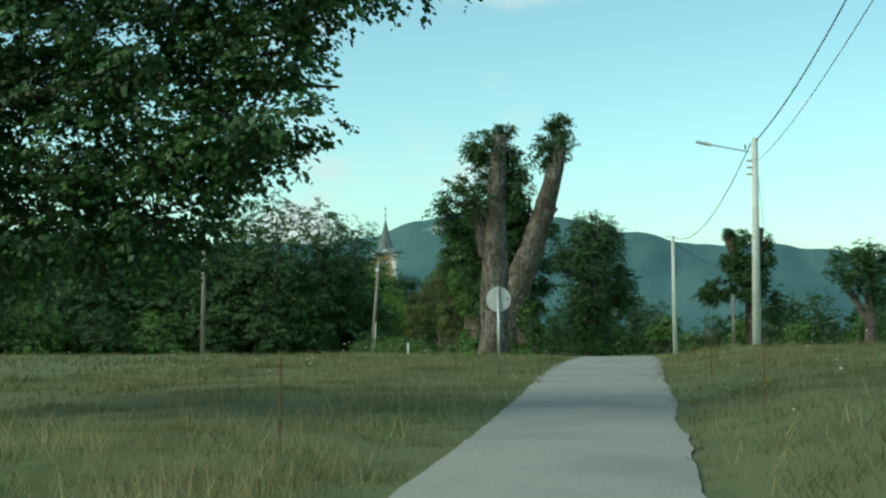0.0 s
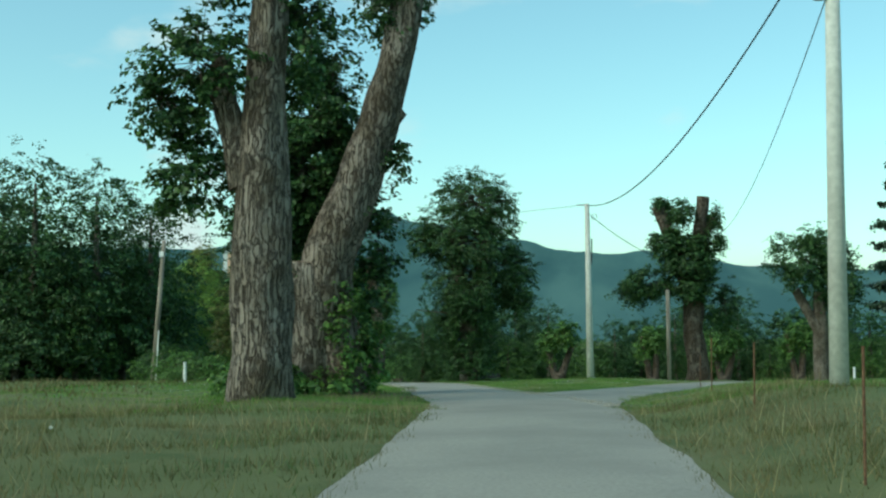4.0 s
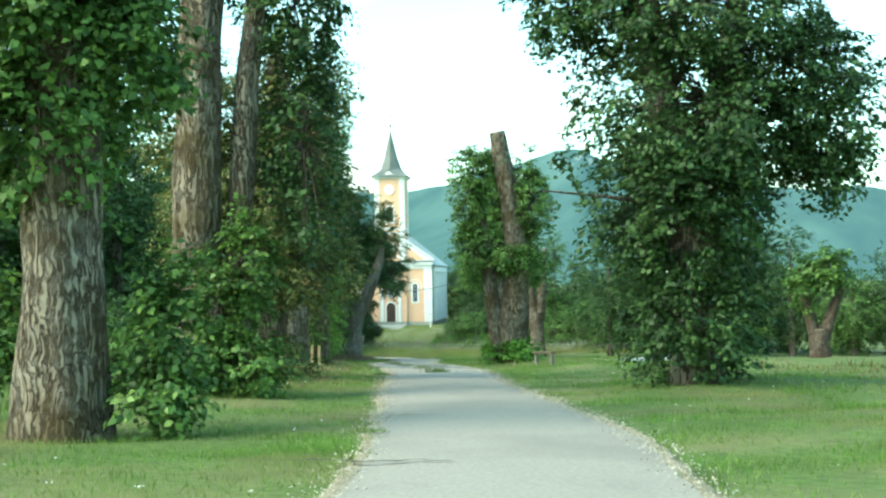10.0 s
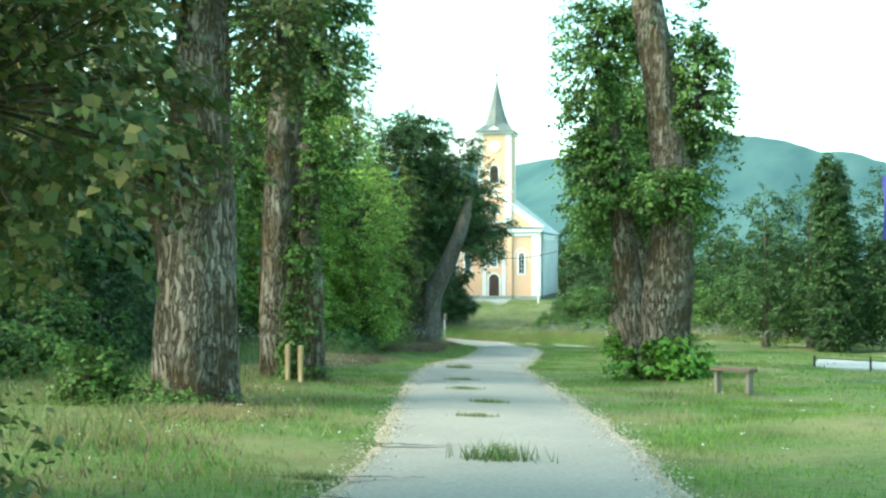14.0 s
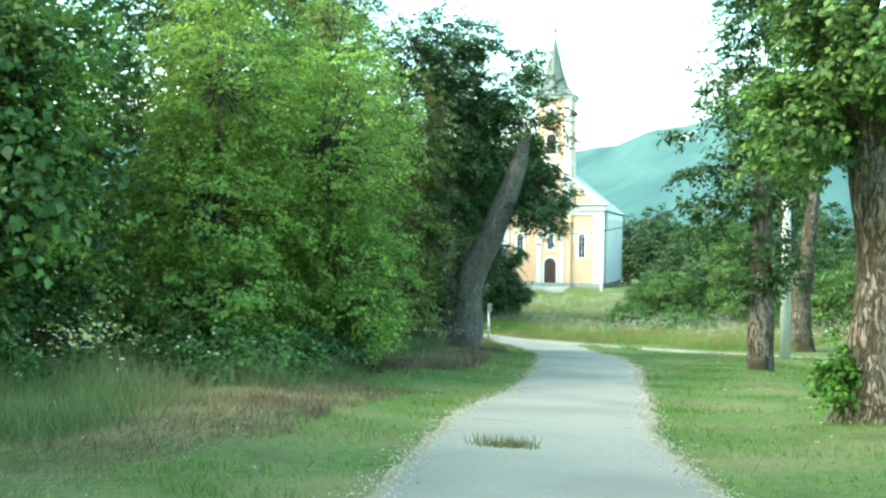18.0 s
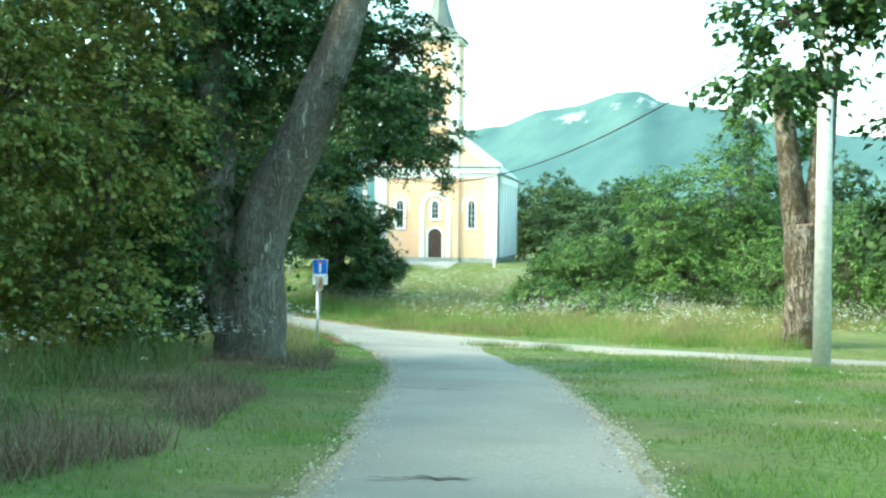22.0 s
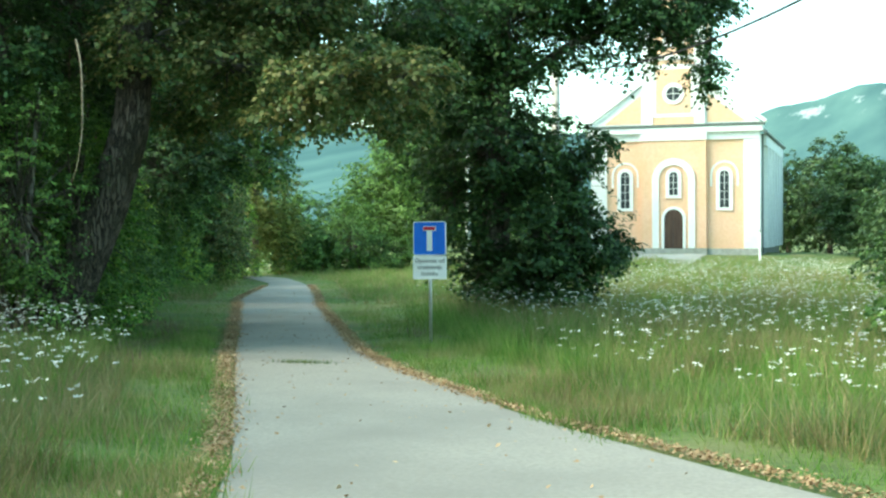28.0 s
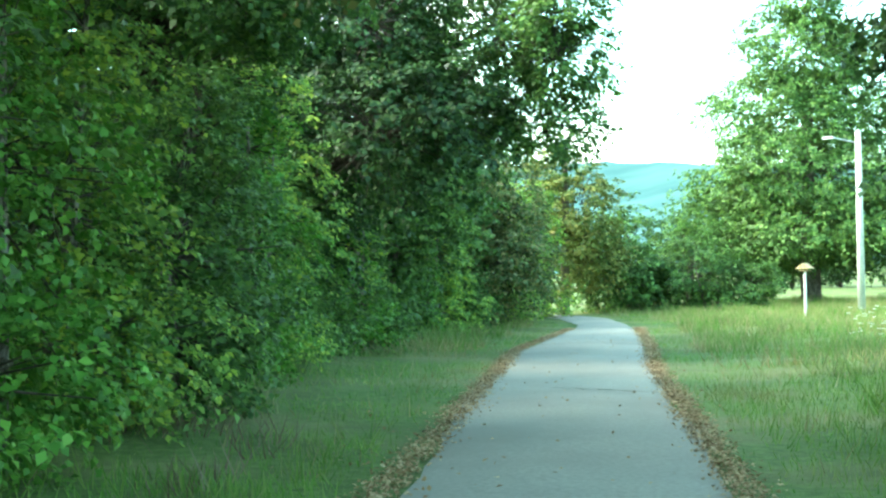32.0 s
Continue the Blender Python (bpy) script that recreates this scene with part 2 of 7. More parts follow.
def bark_mat(name, furrow, ridge, lichen, moss, lichen_share=0.5, moss_share=0.6, fine=13.0, soft=0.075):
    """Furrowed bark: dark clefts between long ridges, pale lichen and brown-green moss in patches."""
    m, n, l, p = nodes_of(name)
    tc, mp = n.new("ShaderNodeTexCoord"), n.new("ShaderNodeMapping")
    mp.inputs["Scale"].default_value = (1, 1, 0.15)
    l.new(tc.outputs["Object"], mp.inputs["Vector"])
    warp = n.new("ShaderNodeTexNoise")
    warp.inputs["Scale"].default_value = 2.5
    l.new(tc.outputs["Object"], warp.inputs["Vector"])
    add = n.new("ShaderNodeMixRGB")
    add.blend_type = "ADD"
    add.inputs[0].default_value = 0.18
    l.new(mp.outputs[0], add.inputs[1])
    l.new(warp.outputs["Color"], add.inputs[2])

    def layer(scale, detail, source, low, high, top=1.0):
        t = n.new("ShaderNodeTexNoise")
        t.inputs["Scale"].default_value, t.inputs["Detail"].default_value, t.inputs["Roughness"].default_value = scale, detail, 0.62
        l.new(source, t.inputs["Vector"])
        r = n.new("ShaderNodeMapRange")
        r.inputs["From Min"].default_value, r.inputs["From Max"].default_value, r.inputs["To Max"].default_value = low, high, top
        l.new(t.outputs["Fac"], r.inputs["Value"])
        return r.outputs[0]

    def blend(fac, a, c):
        x = n.new("ShaderNodeMix")
        x.data_type = "RGBA"
        l.new(fac, x.inputs["Factor"])
        if isinstance(a, tuple):
            x.inputs["A"].default_value = (*a, 1)
        else:
            l.new(a, x.inputs["A"])
        x.inputs["B"].default_value = (*c, 1)
        return x.outputs["Result"]

    rift = n.new("ShaderNodeTexNoise")
    rift.inputs["Scale"].default_value, rift.inputs["Detail"].default_value, rift.inputs["Roughness"].default_value = fine, 4.5, 0.6
    l.new(add.outputs[0], rift.inputs["Vector"])
    off, far_off, wide = n.new("ShaderNodeMath"), n.new("ShaderNodeMath"), n.new("ShaderNodeMapRange")
    off.operation, far_off.operation = "SUBTRACT", "ABSOLUTE"
    off.inputs[1].default_value = 0.5
    wide.inputs["From Min"].default_value, wide.inputs["From Max"].default_value = 0.0, soft
    l.new(rift.outputs["Fac"], off.inputs[0])
    l.new(off.outputs[0], far_off.inputs[0])
    l.new(far_off.outputs[0], wide.inputs["Value"])
    cleft = wide.outputs[0]
    colour = blend(cleft, furrow, ridge)
    colour = blend(layer(5.0, 10.0, tc.outputs["Object"], 0.48, 0.72, lichen_share), colour, lichen)
    colour = blend(layer(0.9, 9.0, tc.outputs["Object"], 0.46, 0.60, moss_share), colour, moss)
    l.new(colour, p.inputs["Base Color"])
    p.inputs["Roughness"].default_value, p.inputs["Specular IOR Level"].default_value = 0.95, 0.2
    bp = n.new("ShaderNodeBump")
    bp.inputs["Strength"].default_value, bp.inputs["Distance"].default_value = 1.0, 0.05
    l.new(cleft, bp.inputs["Height"])
    l.new(bp.outputs[0], p.inputs["Normal"])
    return m


BARK = bark_mat("linden bark", (0.048, 0.040, 0.031), (0.27, 0.23, 0.185), (0.36, 0.335, 0.29), (0.085, 0.066, 0.040), 0.5, 0.7)
BARK_PALE = bark_mat("mossy pale bark", (0.060, 0.046, 0.030), (0.27, 0.228, 0.170), (0.42, 0.40, 0.34), (0.090, 0.066, 0.027), 0.6, 0.85, 15.0, 0.09)
BARK_GREY = bark_mat("pale grey furrowed bark", (0.165, 0.143, 0.116), (0.40, 0.36, 0.305), (0.48, 0.45, 0.395), (0.17, 0.138, 0.095), 0.5, 0.55, 19.0, 0.13)
BARK_BROWN = bark_mat("brown broken bark", (0.035, 0.027, 0.020), (0.17, 0.135, 0.10), (0.28, 0.25, 0.21), (0.10, 0.066, 0.042), 0.5, 0.7)
# Canopy shade is put into the colour of this darker bark.
BARK_SHADED = bark_mat("bark with shade painted in", (0.025, 0.020, 0.015), (0.11, 0.085, 0.065), (0.16, 0.14, 0.11), (0.055, 0.05, 0.03))
CUT = rough_mat("weathered cut wood", (0.20, 0.15, 0.10), (0.36, 0.29, 0.20), 12.0, 0.9, 0.4)
TWIG = rough_mat("twigs", (0.05, 0.04, 0.03), (0.12, 0.10, 0.08), 20.0, 0.9, 0.3)
EARTH = rough_mat("meadow ground", (0.062, 0.115, 0.026), (0.125, 0.195, 0.050), 9.0, 0.95, 0.8, 26.0, (0.24, 0.215, 0.10), 0.55, 0.75)
en, el_, eb = EARTH.node_tree.nodes, EARTH.node_tree.links, EARTH.node_tree.nodes["Principled BSDF"]
etc, exyz, ehay, ecol = en.new("ShaderNodeTexCoord"), en.new("ShaderNodeSeparateXYZ"), en.new("ShaderNodeMapRange"), en.new("ShaderNodeMix")
ehay.inputs["From Min"].default_value, ehay.inputs["From Max"].default_value = 60.0, 40.0
ehay.inputs["To Max"].default_value = 0.8
ecol.data_type = "RGBA"
ecol.inputs["B"].default_value = (0.115, 0.125, 0.05, 1)
el_.new(etc.outputs["Object"], exyz.inputs[0])
el_.new(exyz.outputs["Y"], ehay.inputs["Value"])
el_.new(ehay.outputs[0], ecol.inputs["Factor"])
el_.new(eb.inputs["Base Color"].links[0].from_socket, ecol.inputs["A"])
emot, erng, edark = en.new("ShaderNodeTexNoise"), en.new("ShaderNodeMapRange"), en.new("ShaderNodeMix")
emot.inputs["Scale"].default_value, emot.inputs["Detail"].default_value = 1.1, 9.0
erng.inputs["From Min"].default_value, erng.inputs["From Max"].default_value, erng.inputs["To Max"].default_value = 0.5, 0.72, 0.75
edark.data_type = "RGBA"
edark.inputs["B"].default_value = (0.045, 0.085, 0.02, 1)
el_.new(etc.outputs["Object"], emot.inputs["Vector"])
el_.new(emot.outputs["Fac"], erng.inputs["Value"])
el_.new(erng.outputs[0], edark.inputs["Factor"])
el_.new(ecol.outputs["Result"], edark.inputs["A"])
el_.new(edark.outputs["Result"], eb.inputs["Base Color"])
ASPHALT = rough_mat("old grey asphalt", (0.272, 0.260, 0.218), (0.35, 0.333, 0.28), 26.0, 0.92, 0.2, 60.0, (0.222, 0.216, 0.185), 0.45, 0.8)
GRAVEL = rough_mat("sandy roadside gravel", (0.25, 0.215, 0.145), (0.43, 0.385, 0.28), 34.0, 0.95, 0.6, 60.0, (0.20, 0.19, 0.10), 1.0, 0.55)
GRIT = rough_mat("pale loose grit", (0.38, 0.34, 0.26), (0.60, 0.56, 0.46), 60.0, 0.95, 0.2)
CRACK = rough_mat("dirt in cracks", (0.035, 0.035, 0.028), (0.09, 0.085, 0.06), 20.0, 0.95, 0.3)
CONCRETE = rough_mat("pale concrete pole", (0.50, 0.52, 0.46), (0.66, 0.67, 0.60), 9.0, 0.85, 0.2, 40.0, (0.34, 0.35, 0.30), 1.2, 0.5)
WOOD_GREY = rough_mat("grey weathered pole", (0.17, 0.145, 0.11), (0.34, 0.30, 0.24), 8.0, 0.9, 0.4, 20.0, None, 1, 0.5, (1, 1, 0.1))
POST = rough_mat("split pale wood", (0.30, 0.22, 0.11), (0.52, 0.41, 0.23), 9.0, 0.9, 0.4, 20.0, None, 1, 0.5, (1, 1, 0.12))
WHITE_PAINT = rough_mat("white paint", (0.72, 0.73, 0.71), (0.82, 0.82, 0.80), 14.0, 0.6, 0.08, None, (0.55, 0.55, 0.5), 0.9, 0.3)
STEEL = rough_mat("galvanised steel", (0.42, 0.43, 0.43), (0.58, 0.59, 0.59), 22.0, 0.45, 0.05, None, None, 1, 0.5, (1, 1, 1), 0.8)
SIGN_BACK = rough_mat("dull aluminium plate", (0.42, 0.45, 0.44), (0.52, 0.55, 0.53), 6.0, 0.6, 0.03, None, (0.36, 0.39, 0.37), 2.0, 0.5, (1, 1, 1), 0.2)
BLACK = rough_mat("black cable", (0.02, 0.02, 0.022), (0.04, 0.04, 0.042), 30.0, 0.6, 0.0)
RUST = rough_mat("rusty steel", (0.10, 0.05, 0.03), (0.20, 0.11, 0.06), 25.0, 0.9, 0.3)
BLUE = rough_mat("blue sign face", (0.0, 0.13, 0.62), (0.005, 0.17, 0.72), 3.0, 0.35, 0.0)
RED = rough_mat("red sign band", (0.60, 0.02, 0.05), (0.70, 0.03, 0.07), 3.0, 0.35, 0.0)
SIGN_WHITE = rough_mat("white sign face", (0.78, 0.80, 0.80), (0.84, 0.85, 0.85), 3.0, 0.35, 0.0)
SIGN_BROWN = rough_mat("red-brown sign face", (0.30, 0.085, 0.035), (0.42, 0.125, 0.05), 7.0, 0.6, 0.1, None, (0.20, 0.06, 0.03), 6.0, 0.6)
SIGN_TAN = rough_mat("faded orange-brown sign face", (0.46, 0.22, 0.09), (0.58, 0.29, 0.12), 7.0, 0.6, 0.1, None, (0.34, 0.15, 0.06), 6.0, 0.6)
INK = rough_mat("black lettering", (0.02, 0.02, 0.02), (0.035, 0.035, 0.035), 10.0, 0.5, 0.0)
STUCCO = rough_mat("ochre stucco", (0.79, 0.47, 0.32), (0.84, 0.53, 0.365), 5.0, 0.95, 0.15, 60.0, (0.72, 0.43, 0.20), 0.7, 0.3)
STUCCO_WHITE = rough_mat("white stucco", (0.74, 0.75, 0.73), (0.82, 0.83, 0.81), 5.0, 0.95, 0.15, 60.0, (0.60, 0.63, 0.60), 0.6, 0.35)
PLINTH = rough_mat("grey plinth render", (0.32, 0.33, 0.30), (0.44, 0.45, 0.41), 4.0, 0.95, 0.2, 30.0, (0.25, 0.27, 0.22), 0.9, 0.5)
SLATE = rough_mat("dark green-grey sheet roof", (0.10, 0.13, 0.12), (0.15, 0.18, 0.165), 3.0, 0.6, 0.1, None, (0.20, 0.22, 0.20), 0.6, 0.4)
ROOF = rough_mat("pale sheet roof", (0.36, 0.42, 0.42), (0.46, 0.52, 0.51), 3.0, 0.6, 0.1, None, (0.30, 0.34, 0.33), 0.5, 0.5)
DOOR_WOOD = rough_mat("dark brown door", (0.055, 0.03, 0.022), (0.085, 0.05, 0.035), 9.0, 0.6, 0.15, None, None, 1, 0.5, (1, 1, 0.1))
STONE = rough_mat("grey concrete slab", (0.34, 0.35, 0.33), (0.47, 0.48, 0.45), 6.0, 0.9, 0.2, 30.0, (0.26, 0.28, 0.24), 0.8, 0.5)
GRANITE = rough_mat("polished dark granite", (0.018, 0.022, 0.022), (0.035, 0.04, 0.04), 60.0, 0.25, 0.0)
FLAG_RED = rough_mat("red cloth", (0.66, 0.11, 0.12), (0.74, 0.16, 0.16), 4.0, 0.8, 0.05)
FLAG_WHITE = rough_mat("white cloth", (0.76, 0.77, 0.8), (0.84, 0.84, 0.86), 4.0, 0.8, 0.05)
FLAG_BLUE = rough_mat("blue cloth", (0.10, 0.11, 0.42), (0.15, 0.16, 0.5), 4.0, 0.8, 0.05)
HILL, hn, hl, hb = nodes_of("distant wooded slope, haze painted in")
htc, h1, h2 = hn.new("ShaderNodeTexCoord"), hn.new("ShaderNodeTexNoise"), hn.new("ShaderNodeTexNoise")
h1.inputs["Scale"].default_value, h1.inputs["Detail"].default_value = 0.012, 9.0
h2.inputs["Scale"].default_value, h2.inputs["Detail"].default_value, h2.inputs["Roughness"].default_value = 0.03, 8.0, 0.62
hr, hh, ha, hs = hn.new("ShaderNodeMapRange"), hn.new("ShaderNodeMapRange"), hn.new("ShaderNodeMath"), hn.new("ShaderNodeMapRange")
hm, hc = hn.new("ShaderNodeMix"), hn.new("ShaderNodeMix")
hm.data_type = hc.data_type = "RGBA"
# Distance haze is painted into the slope's blue-teal base colours.
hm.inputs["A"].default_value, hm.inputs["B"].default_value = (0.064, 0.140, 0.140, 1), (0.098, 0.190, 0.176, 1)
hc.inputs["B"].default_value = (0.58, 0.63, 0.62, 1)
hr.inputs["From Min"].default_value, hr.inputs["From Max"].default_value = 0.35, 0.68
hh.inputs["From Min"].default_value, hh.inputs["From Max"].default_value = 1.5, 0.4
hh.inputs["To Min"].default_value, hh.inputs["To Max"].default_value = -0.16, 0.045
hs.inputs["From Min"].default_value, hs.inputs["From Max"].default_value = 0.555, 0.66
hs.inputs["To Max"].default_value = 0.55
hmap = hn.new("ShaderNodeMapping")
hmap.inputs["Scale"].default_value = (1.0, 0.05, 0.9)
hl.new(htc.outputs["Object"], hmap.inputs["Vector"])
for tex in (h1, h2):
    hl.new(hmap.outputs[0], tex.inputs["Vector"])
hl.new(h1.outputs["Fac"], hr.inputs["Value"])
hl.new(hr.outputs[0], hm.inputs["Factor"])
lengths = []
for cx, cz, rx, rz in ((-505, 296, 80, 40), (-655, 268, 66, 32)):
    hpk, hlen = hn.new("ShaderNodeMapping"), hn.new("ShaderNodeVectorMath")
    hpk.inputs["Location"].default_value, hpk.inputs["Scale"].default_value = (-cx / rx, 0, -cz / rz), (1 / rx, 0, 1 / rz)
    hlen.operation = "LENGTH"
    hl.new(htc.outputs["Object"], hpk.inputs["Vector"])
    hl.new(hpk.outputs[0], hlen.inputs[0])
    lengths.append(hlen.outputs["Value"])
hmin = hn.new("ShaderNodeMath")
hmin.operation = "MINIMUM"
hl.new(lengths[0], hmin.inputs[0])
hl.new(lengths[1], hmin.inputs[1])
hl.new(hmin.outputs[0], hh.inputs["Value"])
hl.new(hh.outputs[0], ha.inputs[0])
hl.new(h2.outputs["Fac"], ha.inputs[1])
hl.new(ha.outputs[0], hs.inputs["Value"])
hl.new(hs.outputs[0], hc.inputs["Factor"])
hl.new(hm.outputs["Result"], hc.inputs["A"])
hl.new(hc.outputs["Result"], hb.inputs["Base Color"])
hb.inputs["Roughness"].default_value = 1.0
hb.inputs["Specular IOR Level"].default_value = 0.0
gm, gn, gl, GLASS_B = nodes_of("dark window glass")
GLASS_B.inputs["Base Color"].default_value = (0.03, 0.04, 0.045, 1)
GLASS_B.inputs["Roughness"].default_value = 0.3
GLASS_B.inputs["Specular IOR Level"].default_value = 0.25
GLASS = gm


# ---- mesh tools ----
def np_mesh(name, verts, faces, smooth=False):
    me = bpy.data.meshes.new(name)
    verts, faces = np.asarray(verts, np.float32), np.asarray(faces, np.int32)
    count, k = faces.shape
    me.vertices.add(len(verts))
    me.vertices.foreach_set("co", verts.ravel())
    me.loops.add(count * k)
    me.loops.foreach_set("vertex_index", faces.ravel())
    me.polygons.add(count)
    me.polygons.foreach_set("loop_start", np.arange(0, count * k, k, dtype=np.int32))
    if smooth:
        me.polygons.foreach_set("use_smooth", np.ones(count, bool))
    me.update(calc_edges=True)
    return me


def attach(name, me, material, parent=None, label="", at=None):
    ob = new(name, me)
    me.materials.append(material)
    if parent:
        ob.parent = parent
    if at is not None:
        ob.location = at
    if label:
        ob["label"] = label
    return ob


def part(name, bm, material, parent=None, label="", at=None, smooth=False):
    me = bpy.data.meshes.new(name)
    bmesh.ops.recalc_face_normals(bm, faces=bm.faces)
    if smooth:
        for f in bm.faces:
            f.smooth = True
    bm.to_mesh(me)
    bm.free()
    return attach(name, me, material, parent, label, at)


def thing(name, at, label, category, group="", turn=0.0):
    ob = new(name)
    ob.location = at
    ob.rotation_euler = (0, 0, turn)
    return tagged(ob, label, category, group)


def box(x0, x1, y0, y1, z0, z1, bevel=0.0, bm=None):
    own = bm or bmesh.new()
    made = bmesh.ops.create_cube(own, size=1)["verts"]
    for v in made:
        v.co = ((x0 + x1) / 2 + v.co.x * (x1 - x0), (y0 + y1) / 2 + v.co.y * (y1 - y0), (z0 + z1) / 2 + v.co.z * (z1 - z0))
    if bevel:
        bmesh.ops.bevel(own, geom=list({e for v in made for e in v.link_edges}), offset=bevel, segments=2, affect="EDGES")
    return own


def prism(outline, y0, y1):
    """A closed outline of (x, z), drawn out from y0 to y1."""
    bm = bmesh.new()
    a = [bm.verts.new((x, y0, z)) for x, z in outline]
    b = [bm.verts.new((x, y1, z)) for x, z in outline]
    bm.faces.new(a)
    bm.faces.new(b[::-1])
    for i in range(len(a)):
        j = (i + 1) % len(a)
        bm.faces.new((a[i], a[j], b[j], b[i]))
    return bm


def rod(p, q, r0, r1=None, sides=10, bm=None):
    own = bm or bmesh.new()
    p, q = Vector(p), Vector(q)
    m = Matrix.Translation((p + q) / 2) @ (q - p).to_track_quat("Z", "Y").to_matrix().to_4x4()
    bmesh.ops.create_cone(own, cap_ends=True, segments=sides, radius1=r0, radius2=r0 if r1 is None else r1, depth=(q - p).length, matrix=m)
    return own


# ---- ground ----
LEVEL_Y = [-60, 0, 12, 24, 36, 45, 54, 62, 70, 80, 91, 100, 110, 121, 131, 141, 147, 157, 180, 210, 260, 5000]
LEVEL_Z = [-1.2, -1.06, -1.0, -0.94, -0.74, -0.72, -0.85, -1.06, -1.2, -1.5, -1.93, -2.44, -3.05, -3.73, -4.2, -4.85, -5.2, -5.65, -6.0, -6.2, -6.2, -6.2]
fine_y = np.arange(-60, 300, 1.0)
kernel = np.exp(-0.5 * (np.arange(-12, 13) / 4.0) ** 2)
fine_z = np.convolve(np.pad(np.interp(fine_y, LEVEL_Y, LEVEL_Z), 12, mode="edge"), kernel / kernel.sum(), mode="valid")


def level(y):
    return np.interp(y, fine_y, fine_z)


def smooth_line(points, step=0.6):
    p = np.array(points, float)
    d = np.r_[0, np.cumsum(np.linalg.norm(np.diff(p, axis=0), axis=1))]
    s = np.arange(0, d[-1], step)
    q = np.stack([np.interp(s, d, p[:, k]) for k in range(2)], 1)
    w = np.ones(7) / 7
    for k in range(2):
        q[:, k] = np.convolve(np.pad(q[:, k], 3, mode="reflect", reflect_type="odd"), w, mode="valid")
    return q


LEFT = [(1.9, -12), (1.3, 0), (0.1, 10.1), (-0.3, 17.5), (-0.95, 26), (-1.4, 32), (-1.8, 42), (-2.3, 50), (-3.7, 57.5), (-4.6, 63.5), (-6.3, 71), (-8.0, 77), (-9.9, 83), (-12.1, 90.5), (-14.9, 98), (-17.5, 105), (-19.9, 112.6), (-21.0, 118), (-22.9, 125), (-25.3, 132.7), (-26.7, 136.5), (-28.7, 141), (-30.2, 143.6), (-32.4, 147.7), (-35, 151.4), (-40.7, 158.7), (-44.8, 164.2), (-48, 168), (-54, 176.3), (-61.3, 187.9), (-66, 193), (-74, 198)]
RIGHT = [(4.2, -12), (3.6, 0), (2.5, 10.4), (2.2, 18.7), (1.9, 26), (1.6, 32), (1.3, 42), (1.0, 48), (0.1, 53), (-1.0, 57.8), (-1.7, 61.5), (-2.8, 67), (-4.3, 74), (-6.4, 80), (-8, 84.5), (-9.7, 90.7), (-11.5, 95.7), (-14.2, 103.3), (-16.95, 111), (-18.4, 117), (-19.65, 121.7), (-21.4, 128.3), (-23.3, 134.4), (-24.6, 137.6), (-26.8, 143), (-27.8, 146), (-30.8, 150.6), (-34.75, 155.5), (-38.75, 159.6), (-42.15, 164.1), (-45.05, 168.05), (-49.2, 173.7), (-53.3, 179.6), (-60.1, 188.9), (-65, 194.5), (-73.5, 200.2)]
FORK_L = [(-2.1, 46), (-1.6, 52), (-0.9, 56.6), (0, 59.6), (2.3, 66), (6.7, 79.9), (14, 99), (26, 128)]
FORK_R = [(1.3, 40), (1.1, 50), (2.2, 56.2), (4.6, 65.2), (9.5, 79.5), (18, 98), (30, 126)]
CROSS_N = [(-30.5, 144.8), (-27.4, 145.7), (-21.3, 144.4), (-18.8, 143.9), (0, 140.4), (40, 133)]
CROSS_F = [(-37.8, 158.5), (-36.1, 156.8), (-34.0, 154.6), (-32.6, 153.2), (-31.1, 152.0), (-29.8, 150.7), (-28.2, 149.5), (-26.6, 148.5), (-23.6, 147.45), (-20, 146.3), (0, 142.6), (40, 135)]


def along(points, count):
    p = smooth_line(points)
    d = np.r_[0, np.cumsum(np.linalg.norm(np.diff(p, axis=0), axis=1))]
    s = np.linspace(0, d[-1], count)
    return np.stack([np.interp(s, d, p[:, k]) for k in range(2)], 1)


def nearest_pairs(left, right, step=0.5):
    """Both edges of a road, cut at the same stations."""
    a = smooth_line(left, step)
    b = smooth_line(right, 0.2)
    j = np.array([np.argmin(((b - p) ** 2).sum(1)) for p in a])
    return a, b[np.maximum.accumulate(j)]


def strip(name, a, b, lift, material, cols=9, wobble=0.035, seed=1, crown_height=0.03):
    rng = np.random.default_rng(seed)
    n = len(a)
    wob = np.convolve(rng.normal(0, 1, n + 8), np.ones(5) / 5, mode="same")[:n] * wobble * 2
    wob2 = np.convolve(rng.normal(0, 1, n + 8), np.ones(5) / 5, mode="same")[:n] * wobble * 2
    way = (b - a) / np.linalg.norm(b - a, axis=1)[:, None]
    a, b = a + way * wob[:, None], b + way * wob2[:, None]
    u = np.linspace(0, 1, cols)
    xy = a[:, None] * (1 - u)[None, :, None] + b[:, None] * u[None, :, None]
    z = level(xy[..., 1]) + lift + crown_height * (1 - (2 * u - 1) ** 2)[None]
    v = np.concatenate([xy, z[..., None]], 2).reshape(-1, 3)
    i = np.arange((n - 1) * cols).reshape(n - 1, cols)[:, :-1].ravel()
    f = np.stack([i, i + 1, i + cols + 1, i + cols], 1)
    return np_mesh(name, v, f, True)


